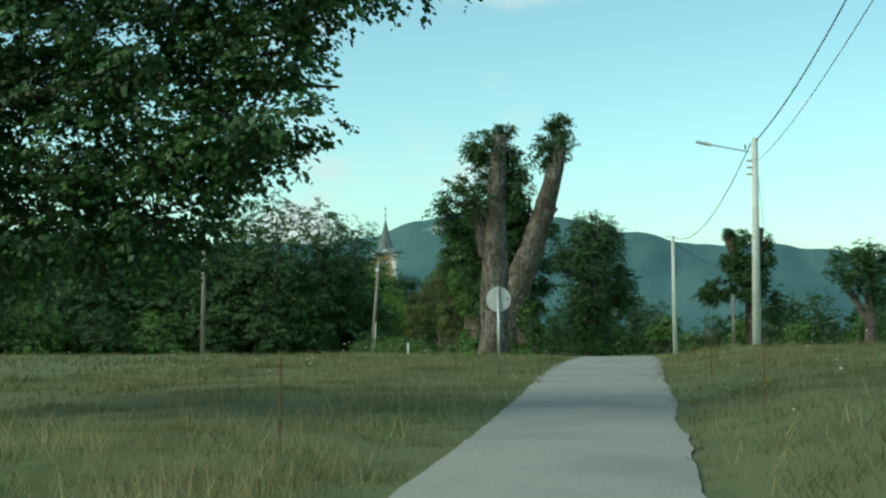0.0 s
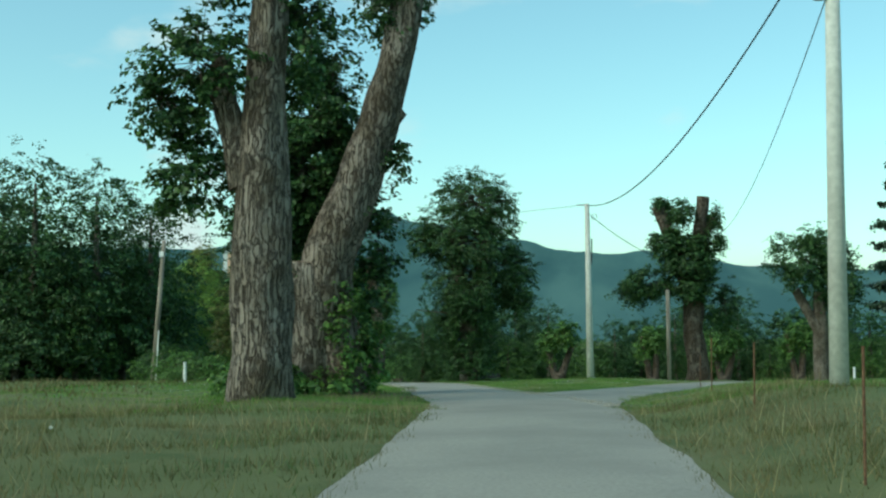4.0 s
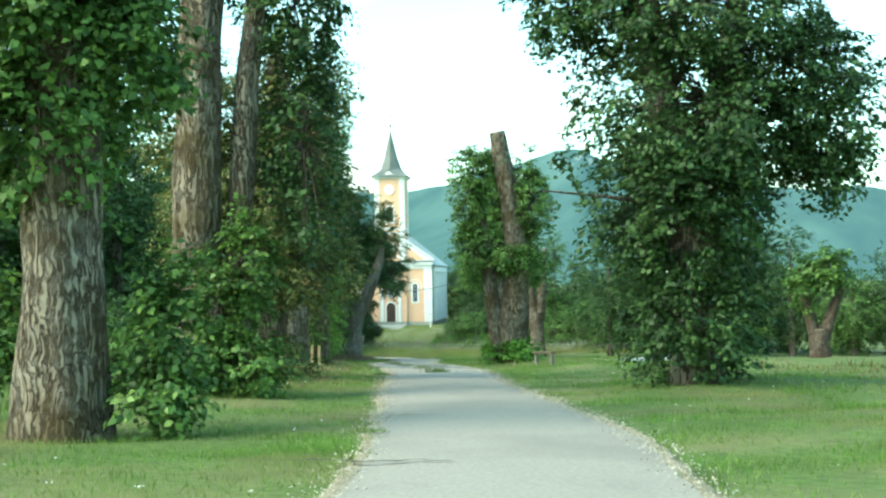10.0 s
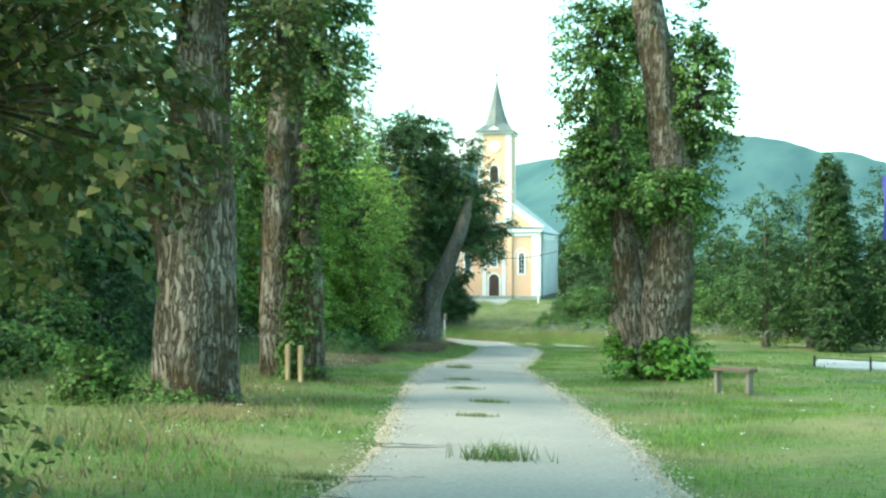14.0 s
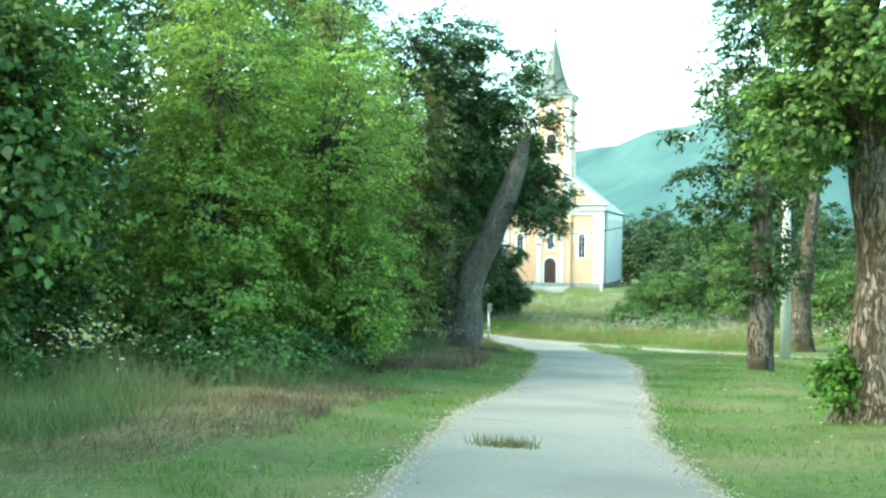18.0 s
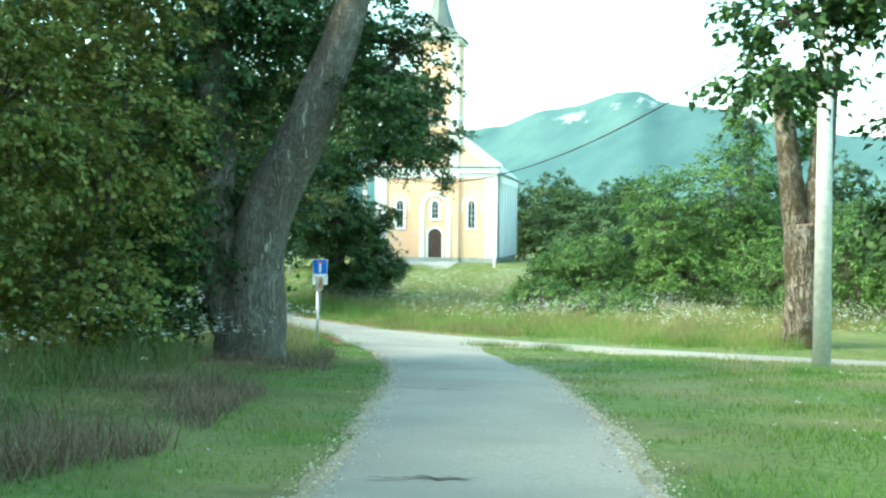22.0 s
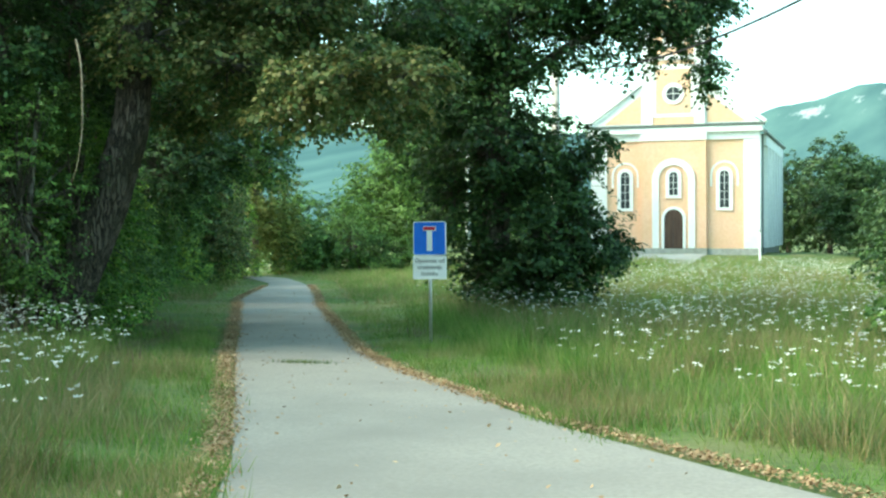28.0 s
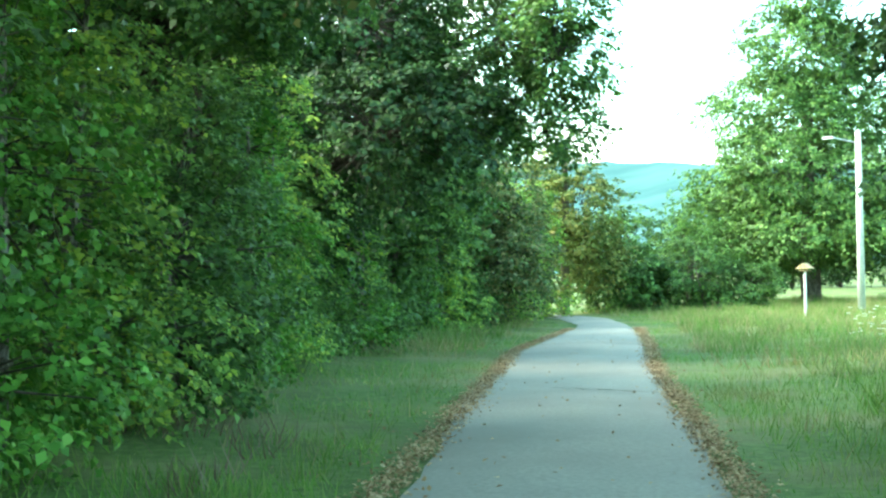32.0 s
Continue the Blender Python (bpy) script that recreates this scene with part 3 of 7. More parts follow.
ra, rb = nearest_pairs(LEFT, RIGHT)
fa, fb = along(FORK_L, 140), along(FORK_R, 140)
ca, cb = along(CROSS_F, 120), along(CROSS_N, 120)
road = attach("road", strip("road", ra, rb, 0.035, ASPHALT), ASPHALT)
tagged(road, "narrow worn grey asphalt lane between grass verges", "road", kind="structure")
fork = attach("road_fork", strip("road_fork", fa, fb, 0.028, ASPHALT, seed=2), ASPHALT)
tagged(fork, "grey asphalt lane forking off to the right", "road", kind="structure")
cross = attach("road_cross", strip("road_cross", ca, cb, 0.022, ASPHALT, seed=3), ASPHALT)
tagged(cross, "pale asphalt lane crossing below the church meadow", "road", kind="structure")

gx = np.unique(np.concatenate([-80 - np.geomspace(1, 4400, 34), np.arange(-80, 40, 0.75), 40 + np.geomspace(1, 4400, 34)]))
gy = np.unique(np.concatenate([-30 - np.geomspace(1, 2500, 24), np.arange(-30, 240, 0.75), 240 + np.geomspace(1, 4400, 34)]))
GX, GY = np.meshgrid(gx, gy)
road_pts = np.concatenate([(ra + rb) / 2, (fa + fb) / 2, (ca + cb) / 2])


def road_distance(x, y):
    """Distance from the middle of the nearest lane."""
    x, y = np.asarray(x, float), np.asarray(y, float)
    out = np.full(x.shape, 1e3)
    for k in range(0, len(road_pts), 3):
        np.minimum(out, np.hypot(x - road_pts[k, 0], y - road_pts[k, 1]), out=out)
    return out


def bumps(x, y):
    return 0.05 * np.sin(x * 0.9 + 1.3 * np.sin(y * 0.35)) + 0.05 * np.sin(y * 0.7 + x * 0.3) + 0.03 * np.sin(x * 2.1 - y * 1.7)


def ground_z(x, y):
    x, y = np.asarray(x, float), np.asarray(y, float)
    away = road_distance(x, y)
    verge = np.clip((away - 1.5) / 3.0, 0, 1)
    right_bank = 0.32 * np.clip((x - 1.5) / 2.5, 0, 1) * np.clip((62 - y) / 12, 0, 1)
    church_mound = 0.75 * np.exp(-(((x + 52) / 13) ** 2 + ((y - 228) / 16) ** 2))
    z = level(y) + verge * (bumps(x, y) + 0.08) + right_bank * np.clip((away - 1.6) / 1.2, 0, 1) + church_mound
    return np.where(away < 1.5, level(y) + 0.010, z)


GZ = ground_z(GX, GY)
gi = np.arange(GX.size).reshape(GX.shape)[:-1, :-1].ravel()
gf = np.stack([gi, gi + 1, gi + GX.shape[1] + 1, gi + GX.shape[1]], 1)
ground = attach("ground", np_mesh("ground", np.stack([GX, GY, GZ], 2).reshape(-1, 3), gf, True), EARTH)
tagged(ground, "gently sloping green meadow ground with dry patches", "ground", kind="structure")

# ---- mountains ----
RIDGE_AZ = [-80, -40, -12, -9.4, -8, -6.1, -5, -3.5, -2, 0, 1, 2.1, 3.5, 4.6, 6, 7.2, 7.8, 8.3, 8.8, 9.7, 11, 12.7, 13.6, 14.6, 15.7, 16.7, 20, 25, 32.3, 35.2, 40, 50, 70, 110]
RIDGE_EL = [1.5, 2.2, 2.95, 3.1, 3.15, 3.6, 3.62, 3.88, 3.85, 4.0, 4.12, 4.45, 4.6, 5.03, 5.35, 5.35, 5.42, 5.78, 6.02, 5.98, 5.58, 5.2, 4.95, 4.5, 4.36, 4.23, 4.1, 4.3, 4.6, 4.82, 4.6, 4.0, 3.0, 1.5]
azs = np.radians(np.linspace(-80, 110, 420))
el = np.interp(np.degrees(azs), RIDGE_AZ, RIDGE_EL)
rng = np.random.default_rng(4)
jag = sum(np.sin(azs * f + rng.uniform(0, 6)) * a for f, a in ((60, 0.05), (130, 0.03), (310, 0.02)))
rows_r = np.linspace(1500, 3300, 26)
hv, hmask = [], []
for n, r in enumerate(rows_r):
    u = n / 25
    top = r * np.tan(np.radians(el + jag))
    rise = u ** 1.15
    z = -7 * (1 - u) + top * rise * (1 + 0.05 * np.sin(azs * 40 + n * 0.2) * (1 - u)) + (1 - u) * u * 40 * np.sin(azs * 22 + n * 0.25)
    hv.append(np.stack([-5 - r * np.sin(azs), 60 + r * np.cos(azs), z], 1))
hv = np.array(hv)
na = len(azs)
hi = np.arange(26 * na).reshape(26, na)[:-1, :-1].ravel()
hf = np.stack([hi, hi + 1, hi + na + 1, hi + na], 1)
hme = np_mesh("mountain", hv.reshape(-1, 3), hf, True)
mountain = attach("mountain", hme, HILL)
tagged(mountain, "long wooded mountain ridge coloured with haze, pale rock near its peak", "mountain", kind="structure")


# ---- plants ----
def unit(v):
    return v / np.maximum(np.linalg.norm(v, axis=-1, keepdims=True), 1e-9)


def leaf_cards(p, normal, size, rng, droop=0.25, wide=0.36, way=None):
    """One folded kite per leaf, its tip along way."""
    side = unit(np.cross(normal, rng.normal(size=p.shape) if way is None else way))
    way = np.cross(side, normal)
    s = size[:, None]
    v = np.stack([p - way * s * 0.5, p + side * s * wide + normal * s * 0.1, p + way * s * 0.55 - normal * s * droop, p - side * s * wide + normal * s * 0.1], 1)
    f = np.arange(len(p) * 4).reshape(-1, 4)
    return v.reshape(-1, 3), f


def lumpy(p, wave):
    """A soft field that leaves hollows between the boughs."""
    q = p * (2 * np.pi / wave)
    return np.sin(q[:, 0] + 1.7 * np.sin(q[:, 2] * 0.7)) + np.sin(q[:, 1] + 1.3 * np.sin(q[:, 0] * 0.6)) + np.sin(1.3 * q[:, 2] + 1.1 * np.sin(q[:, 1] * 0.8))


def crown_points(blobs, count, clump, rng, size=0.12, per=21, hollow=0.42):
    """Leaves set along small fans of twigs, which gather on the boughs' outer side and droop at their ends."""
    count = int(count * 1.9)
    b = np.array([(*x, x[3]) if len(x) == 5 else x for x in blobs], float)
    area = b[:, 3] * b[:, 5] + b[:, 4] * (b[:, 3] + b[:, 5])
    n = max(3, count // per)
    m = int(n * 1.45)
    k = rng.choice(len(b), m, p=area / area.sum())
    d = unit(rng.normal(size=(m, 3)))
    ph = rng.uniform(0, 6, (len(b), 3))[k]
    lump = 1 + 0.14 * np.sin(3.1 * d[:, 0] + 2 * d[:, 2] + ph[:, 0]) + 0.12 * np.sin(5.3 * d[:, 1] - 4 * d[:, 2] + ph[:, 1])
    r = (hollow + (1.06 - hollow) * rng.uniform(0, 1, m) ** 0.55) * lump
    r *= np.where(rng.random(m) < 0.07, rng.uniform(1.04, 1.16, m), 1.0)
    centre = b[k, :3] + d * np.stack([b[k, 3], b[k, 5], b[k, 4]], 1) * r[:, None]
    best = np.argsort(-(lumpy(centre, 5.0 * clump + 0.35) + rng.normal(size=m) * 1.1))[:n]
    centre, d, root = centre[best], d[best], b[k[best], :3]
    fan = unit(d * np.array([1, 1, 0.7]) + rng.normal(size=(n, 3)) * 0.4 + np.array([0, 0, -0.1]))
    side = unit(np.cross(fan, np.array([0, 0, 1.0]) + rng.normal(size=(n, 3)) * 0.25))
    length = clump * rng.uniform(1.5, 3.2, n)
    twig = np.arange(per) % 3 - 1
    along_it = ((np.arange(per) // 3) + 0.5) / math.ceil(per / 3)
    alt = np.where((np.arange(per) // 3) % 2 == 0, 1.0, -1.0)
    way = unit(fan[:, None] + side[:, None] * (0.75 * twig)[None, :, None])
    u = along_it[None, :, None] * length[:, None, None]
    out = side[:, None] * alt[None, :, None]
    at = centre[:, None] + way * (u - 0.45 * length[:, None, None]) + out * size * 0.38 + rng.normal(size=(n, per, 3)) * size * 0.28
    at[..., 2] -= 0.28 * length[:, None] * along_it[None] ** 2
    normal = unit(np.array([0, 0, 0.8]) + d[:, None] * 0.45 + rng.normal(size=(n, per, 3)) * 0.38)
    tip = unit(way * 0.6 + out * 0.7 + np.array([0, 0, -0.3]) + rng.normal(size=(n, per, 3)) * 0.25)
    return at.reshape(-1, 3), normal.reshape(-1, 3), tip.reshape(-1, 3), centre, root


def tube(points, sides=18, step=0.16, ridge=0.07, flare=0.0, seed=0.0):
    """A limb along (x, y, z, radius), with furrowed sides and a sawn end."""
    p = np.array(points, float)
    d = np.r_[0, np.cumsum(np.linalg.norm(np.diff(p[:, :3], axis=0), axis=1))]
    s = np.linspace(0, d[-1], max(4, int(d[-1] / step)))
    q = np.stack([np.interp(s, d, p[:, k]) for k in range(4)], 1)
    if len(s) > 8:
        for k in range(4):
            q[:, k] = np.convolve(np.pad(q[:, k], 2, mode="reflect", reflect_type="odd"), np.ones(5) / 5, mode="valid")
    way = unit(np.gradient(q[:, :3], axis=0))
    ref = np.array([1.0, 0, 0])
    e1 = unit(np.cross(way, ref))
    e2 = np.cross(way, e1)
    a = np.linspace(0, 2 * np.pi, sides, endpoint=False)
    verts = []
    for i in range(len(q)):
        for x in a:
            n1 = noise.noise(Vector((math.cos(x) * 3.2 + seed, math.sin(x) * 3.2, s[i] * 0.5)))
            n2 = noise.noise(Vector((math.cos(x) * 1.1 + seed, math.sin(x) * 1.1 + 5, s[i] * 0.9)))
            r = q[i, 3] * (1 + ridge * n1 * 1.6 + 0.16 * n2)
            if flare:
                r *= 1 + flare * math.exp(-s[i] / 0.4) * (0.75 + 0.5 * math.sin(3 * x + seed) + 0.3 * math.sin(5 * x))
            verts.append(q[i, :3] + r * (math.cos(x) * e1[i] + math.sin(x) * e2[i]))
    top = len(verts)
    verts.append(q[-1, :3] + way[-1] * q[-1, 3] * 0.12)
    n = len(q)
    faces = [(i * sides + j, i * sides + (j + 1) % sides, (i + 1) * sides + (j + 1) % sides, (i + 1) * sides + j) for i in range(n - 1) for j in range(sides)]
    caps = [((n - 1) * sides + j, (n - 1) * sides + (j + 1) % sides, top) for j in range(sides)]
    return [tuple(v) for v in verts], faces, caps


def limb(name, points, bark, parent, base, **kw):
    v, f, c = tube(points, **kw)
    me = bpy.data.meshes.new(name)
    me.from_pydata([tuple(np.subtract(x, base)) for x in v], [], f + c)
    me.materials.append(bark)
    me.materials.append(CUT)
    for i, p in enumerate(me.polygons):
        p.use_smooth = i < len(f)
        p.material_index = 0 if i < len(f) else 1
    ob = new(name, me)
    ob.parent = parent
    return ob


def twigs(ends, roots, base, parent, rng, share=0.3, r=0.014):
    pick = rng.random(len(ends)) < share
    a, b = roots[pick], ends[pick]
    if not len(a):
        return
    a = a + (b - a) * 0.15
    way = unit(b - a)
    e1 = unit(np.cross(way, rng.normal(size=a.shape)))
    e2 = np.cross(way, e1)
    v = []
    for q, rad in ((a, r), (b, r * 0.35)):
        for k in range(3):
            x = 2 * math.pi * k / 3
            v.append(q + rad * (math.cos(x) * e1 + math.sin(x) * e2))
    v = np.stack(v, 1).reshape(-1, 3)
    i = np.arange(len(a))[:, None] * 6
    f = np.concatenate([i + np.array([[k, (k + 1) % 3, 3 + (k + 1) % 3, 3 + k]]) for k in range(3)])
    ob = attach("branchwork", np_mesh("branchwork", v - np.array(base), f), TWIG, parent, "thin bare branches inside the crown")
    ob["kind"] = "stuff"


def tree(name, label, base, limbs, crowns, bark=BARK, category="tree", group="", seed=1, clump=0.22, twig=0.3, flare=0.16, sides=26, step=0.16):
    """limbs: lists of (x, y, z, radius); crowns: (blobs, count, leaf size, material)."""
    rng = np.random.default_rng(seed)
    root = thing(name, base, label, category, group)
    for n, pts in enumerate(limbs):
        limb("trunk" if n == 0 else "limb", pts, bark, root, base, flare=flare if n == 0 else 0.0, seed=seed + n * 3.7, sides=sides if n == 0 else min(18, sides), step=step)
    for blobs, count, size, material in crowns:
        at, out, tip, ends, roots = crown_points(blobs, count, clump, rng, size)
        v, f = leaf_cards(at, out, 0.9 * size * rng.uniform(0.6, 1.3, len(at)), rng, 0.22, 0.40, tip)
        attach("crown", np_mesh("crown", v - np.array(base), f), material, root)
        if twig:
            twigs(ends, roots, base, root, rng, twig)
    return root


def g(x, y, lift=0.0):
    return (x, y, float(ground_z(np.array([x]), np.array([y]))[0]) + lift)


# THINGS
# ---- trees along the lane ----
# Seen against the sky: the crown's shade is put into the dark leaf colour.
HEAD = [(-10.6 + 1.4 * c + 0.3 * (r % 2), 16.2 + 0.6 * ((c + r) % 3), 1.55 + 1.05 * r + 0.1 * c, 1.0, 0.75) for r in range(6) for c in range(8) if c < (4.6, 5.4, 6.0, 6.5, 6.7, 6.4)[r]]
tree("overhanging_tree", "large tree spreading over the start of the lane, backlit shade painted into its leaves", g(-11.6, 17.0),
     [[(-11.6, 17.0, -1.3, 0.42), (-11.5, 17.0, 1.5, 0.36), (-10.9, 17.0, 4.0, 0.28), (-10.0, 16.9, 7.5, 0.16)],
      [(-11.3, 17.0, 2.4, 0.16), (-8.0, 16.8, 3.6, 0.10), (-5.4, 16.6, 3.9, 0.06), (-2.2, 16.5, 3.6, 0.02)],
      [(-11.0, 17.0, 3.4, 0.15), (-7.2, 16.8, 5.4, 0.09), (-3.0, 16.8, 6.2, 0.03)]],
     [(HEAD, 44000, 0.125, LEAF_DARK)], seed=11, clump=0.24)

tree("pollard_linden", "tall pollarded linden with one straight sawn-off trunk", g(-5.5, 49.3),
     [[(-5.42, 49.3, -1.0, 0.62), (-5.38, 49.2, 0.6, 0.57), (-5.34, 49.1, 2.1, 0.55), (-5.3, 49.0, 3.9, 0.48), (-5.25, 48.9, 5.2, 0.36), (-5.15, 48.9, 6.5, 0.33), (-5.1, 48.8, 8.05, 0.30)],
      [(-5.6, 49.05, 3.3, 0.34), (-5.85, 49.0, 4.2, 0.27), (-6.15, 48.95, 5.2, 0.22), (-6.05, 48.9, 5.7, 0.19)]],
     [([(-5.7, 49.2, 7.6, 0.95, 0.75), (-6.5, 48.9, 5.6, 0.95, 1.0), (-7.2, 48.9, 4.9, 0.7, 0.7), (-4.5, 49.3, 6.7, 0.5, 1.4), (-5.0, 49.2, 8.15, 0.5, 0.35), (-6.8, 49.4, 3.6, 0.6, 1.0)], 6500, 0.13, LEAF_DARK)], seed=12, clump=0.2)
tree("pollard_linden", "massive forked linden stump with one thick leaning limb", g(-5.8, 55.2),
     [[(-5.9, 55.3, -1.2, 0.85), (-5.85, 55.25, 0.4, 0.80), (-5.8, 55.2, 1.6, 0.80), (-5.75, 55.2, 2.2, 0.72)],
      [(-5.6, 55.2, 0.9, 0.72), (-5.35, 55.15, 2.2, 0.64), (-4.95, 55.1, 3.2, 0.58), (-4.2, 55.1, 5.2, 0.48), (-3.75, 55.05, 6.7, 0.42), (-3.35, 55.0, 8.4, 0.36)],
      [(-6.45, 55.1, 0.4, 0.45), (-6.5, 55.1, 1.8, 0.36), (-6.55, 55.0, 3.4, 0.32), (-6.6, 55.0, 5.0, 0.24)],
      [(-3.9, 55.1, 5.4, 0.2), (-3.55, 55.1, 5.75, 0.15)],
      [(-4.85, 55.1, -1.2, 0.50), (-5.0, 55.1, 0.0, 0.50), (-5.25, 55.15, 1.4, 0.50)]],
     [([(-3.8, 55.2, 8.5, 0.9, 1.0), (-3.2, 55.1, 9.4, 0.5, 0.6), (-5.3, 55.5, 6.2, 0.7, 1.6), (-5.9, 55.4, 4.6, 0.9, 1.5), (-6.6, 54.9, 2.0, 0.45, 0.6), (-3.7, 55.2, 4.8, 0.35, 0.5), (-4.3, 55.2, 3.4, 0.4, 0.5), (-6.9, 55.4, 4.6, 0.7, 1.2), (-5.7, 55.9, 5.6, 1.1, 1.4), (-5.6, 55.9, 3.4, 0.7, 1.2), (-6.3, 55.7, 7.2, 1.0, 1.0), (-6.3, 56.0, 4.3, 0.9, 1.0), (-7.0, 55.8, 3.2, 0.9, 1.2), (-6.0, 56.0, 3.0, 0.65, 1.0), (-6.9, 55.6, 2.0, 0.6, 0.7), (-4.4, 56.2, 2.9, 0.6, 1.2), (-4.6, 56.1, 1.6, 0.55, 0.8), (-5.4, 55.9, 4.9, 0.7, 0.8)], 21000, 0.125, LEAF_DARK),
      ([(-6.3, 54.3, -0.6, 0.9, 0.55), (-4.8, 55.0, 0.5, 0.6, 1.2), (-5.2, 54.3, -0.7, 0.7, 0.5), (-7.2, 54.6, -0.5, 0.6, 0.5), (-4.6, 55.3, -0.1, 0.55, 0.8), (-6.7, 54.0, -0.5, 0.9, 0.6)], 5400, 0.13, LEAF)], seed=13, clump=0.2)
tree("ivied_linden", "thick linden trunk wrapped in a tall column of leaves", g(-10.35, 73.40),
     [[(-10.39, 73.40, -1.47, 0.53), (-10.35, 73.40, -0.15, 0.44), (-10.35, 73.40, 1.26, 0.40), (-10.31, 73.40, 3.19, 0.35), (-10.22, 73.40, 5.48, 0.26)]],
     [([(-10.53, 73.40, 5.48, 1.19, 1.94), (-10.61, 73.40, 3.54, 1.22, 1.41), (-10.70, 73.40, 2.05, 0.91, 0.97), (-9.91, 73.75, 3.19, 0.71, 1.06)], 15000, 0.125, LEAF),
      ([(-9.43, 74.02, -0.15, 0.44, 0.88), (-11.10, 73.31, -0.24, 0.26, 0.62), (-9.43, 73.75, -0.86, 0.44, 0.35)], 2600, 0.10, LEAF)], bark=BARK_PALE, seed=14, clump=0.2)
tree("ivied_linden", "tall straight linden trunk with leafy shoots at its foot", g(-11.92, 79.80),
     [[(-11.97, 79.80, -1.70, 0.46), (-11.94, 79.80, -0.20, 0.40), (-11.90, 79.80, 2.26, 0.37), (-11.80, 79.80, 5.00, 0.33), (-11.70, 79.80, 8.20, 0.24)],
      [(-11.50, 80.05, -1.70, 0.25), (-11.35, 80.10, 1.20, 0.22), (-11.20, 80.15, 3.60, 0.19), (-10.95, 80.20, 5.60, 0.14)]],
     [([(-10.45, 80.70, 2.70, 0.75, 1.90), (-10.60, 80.60, 5.20, 1.00, 1.40), (-11.90, 80.60, 6.60, 1.40, 1.30), (-13.10, 80.40, 4.60, 0.80, 1.50), (-12.90, 80.30, 6.60, 0.90, 1.00), (-10.90, 81.20, 7.00, 1.20, 1.00)], 15000, 0.105, LEAF_DARK),
      ([(-11.30, 79.30, 0.10, 0.50, 0.80), (-12.00, 79.20, -0.95, 0.95, 0.55), (-11.00, 79.30, -1.00, 0.70, 0.50), (-12.90, 79.10, -0.90, 0.70, 0.60), (-11.00, 79.60, 0.60, 0.45, 0.90)], 7000, 0.10, LEAF)], bark=BARK_PALE, seed=15, clump=0.17)
tree("bushy_linden", "broad dense linden leafed from the ground to its top", g(-4.4, 83.0),
     [[(-4.4, 83.0, -1.9, 0.45), (-4.4, 83.0, 1.0, 0.42), (-4.4, 83.0, 2.4, 0.38)],
      [(-4.5, 83.0, 1.8, 0.34), (-4.9, 82.9, 3.4, 0.28), (-5.1, 82.9, 5.4, 0.18)],
      [(-4.3, 83.0, 1.8, 0.34), (-3.8, 83.1, 3.6, 0.26), (-3.4, 83.2, 6.0, 0.15)],
      [(-4.6, 82.7, 1.5, 0.05), (-5.6, 82.0, 1.6, 0.03), (-6.6, 81.2, 1.7, 0.012)]],
     [([(-4.0, 83.0, 6.7, 2.0, 1.4), (-4.3, 83.0, 5.0, 2.4, 1.6), (-4.0, 83.0, 3.2, 2.1, 1.3), (-2.3, 83.2, 3.3, 1.1, 1.3), (-4.6, 83.0, 1.2, 1.6, 1.2), (-4.4, 83.0, -0.6, 1.15, 1.05), (-2.3, 83.2, 2.0, 0.75, 0.6), (-6.3, 82.8, 5.0, 0.9, 0.9), (-4.4, 83.0, 0.2, 1.1, 0.9), (-4.3, 82.6, 2.2, 1.6, 1.0)], 44000, 0.105, LEAF_DARK),
      ([(-6.2, 81.6, 2.2, 0.5, 0.35), (-6.4, 81.3, 1.5, 0.45, 0.25), (-6.0, 81.8, 0.9, 0.4, 0.3)], 150, 0.10, LEAF_DARK)], seed=16, clump=0.19)
tree("pollard_linden", "sawn-off linden trunk between two narrow columns of leaves", g(-12.5, 105.6),
     [[(-12.45, 105.7, -3.0, 0.66), (-12.3, 105.7, -1.6, 0.56), (-12.15, 105.6, -0.4, 0.46), (-12.1, 105.6, 1.0, 0.40), (-12.2, 105.6, 2.2, 0.37), (-12.4, 105.5, 3.8, 0.34), (-12.7, 105.4, 5.65, 0.27)],
      [(-12.7, 105.6, -2.2, 0.34), (-12.95, 105.5, -0.9, 0.29), (-13.1, 105.5, 0.3, 0.25), (-13.3, 105.4, 2.6, 0.14)]],
     [([(-13.7, 105.3, 3.7, 0.72, 1.6), (-13.55, 105.3, 1.6, 0.72, 1.2), (-11.65, 105.8, 3.2, 0.72, 1.6), (-12.9, 105.8, 4.5, 0.6, 0.7), (-11.8, 105.9, 1.3, 0.6, 1.0), (-12.1, 105.0, 1.1, 0.75, 0.5)], 15000, 0.10, LEAF),
      ([(-12.7, 105.0, -2.4, 0.55, 0.4), (-11.8, 105.2, -2.3, 0.6, 0.5)], 1500, 0.13, LEAF_FRESH)], bark=BARK_PALE, seed=17, clump=0.18)
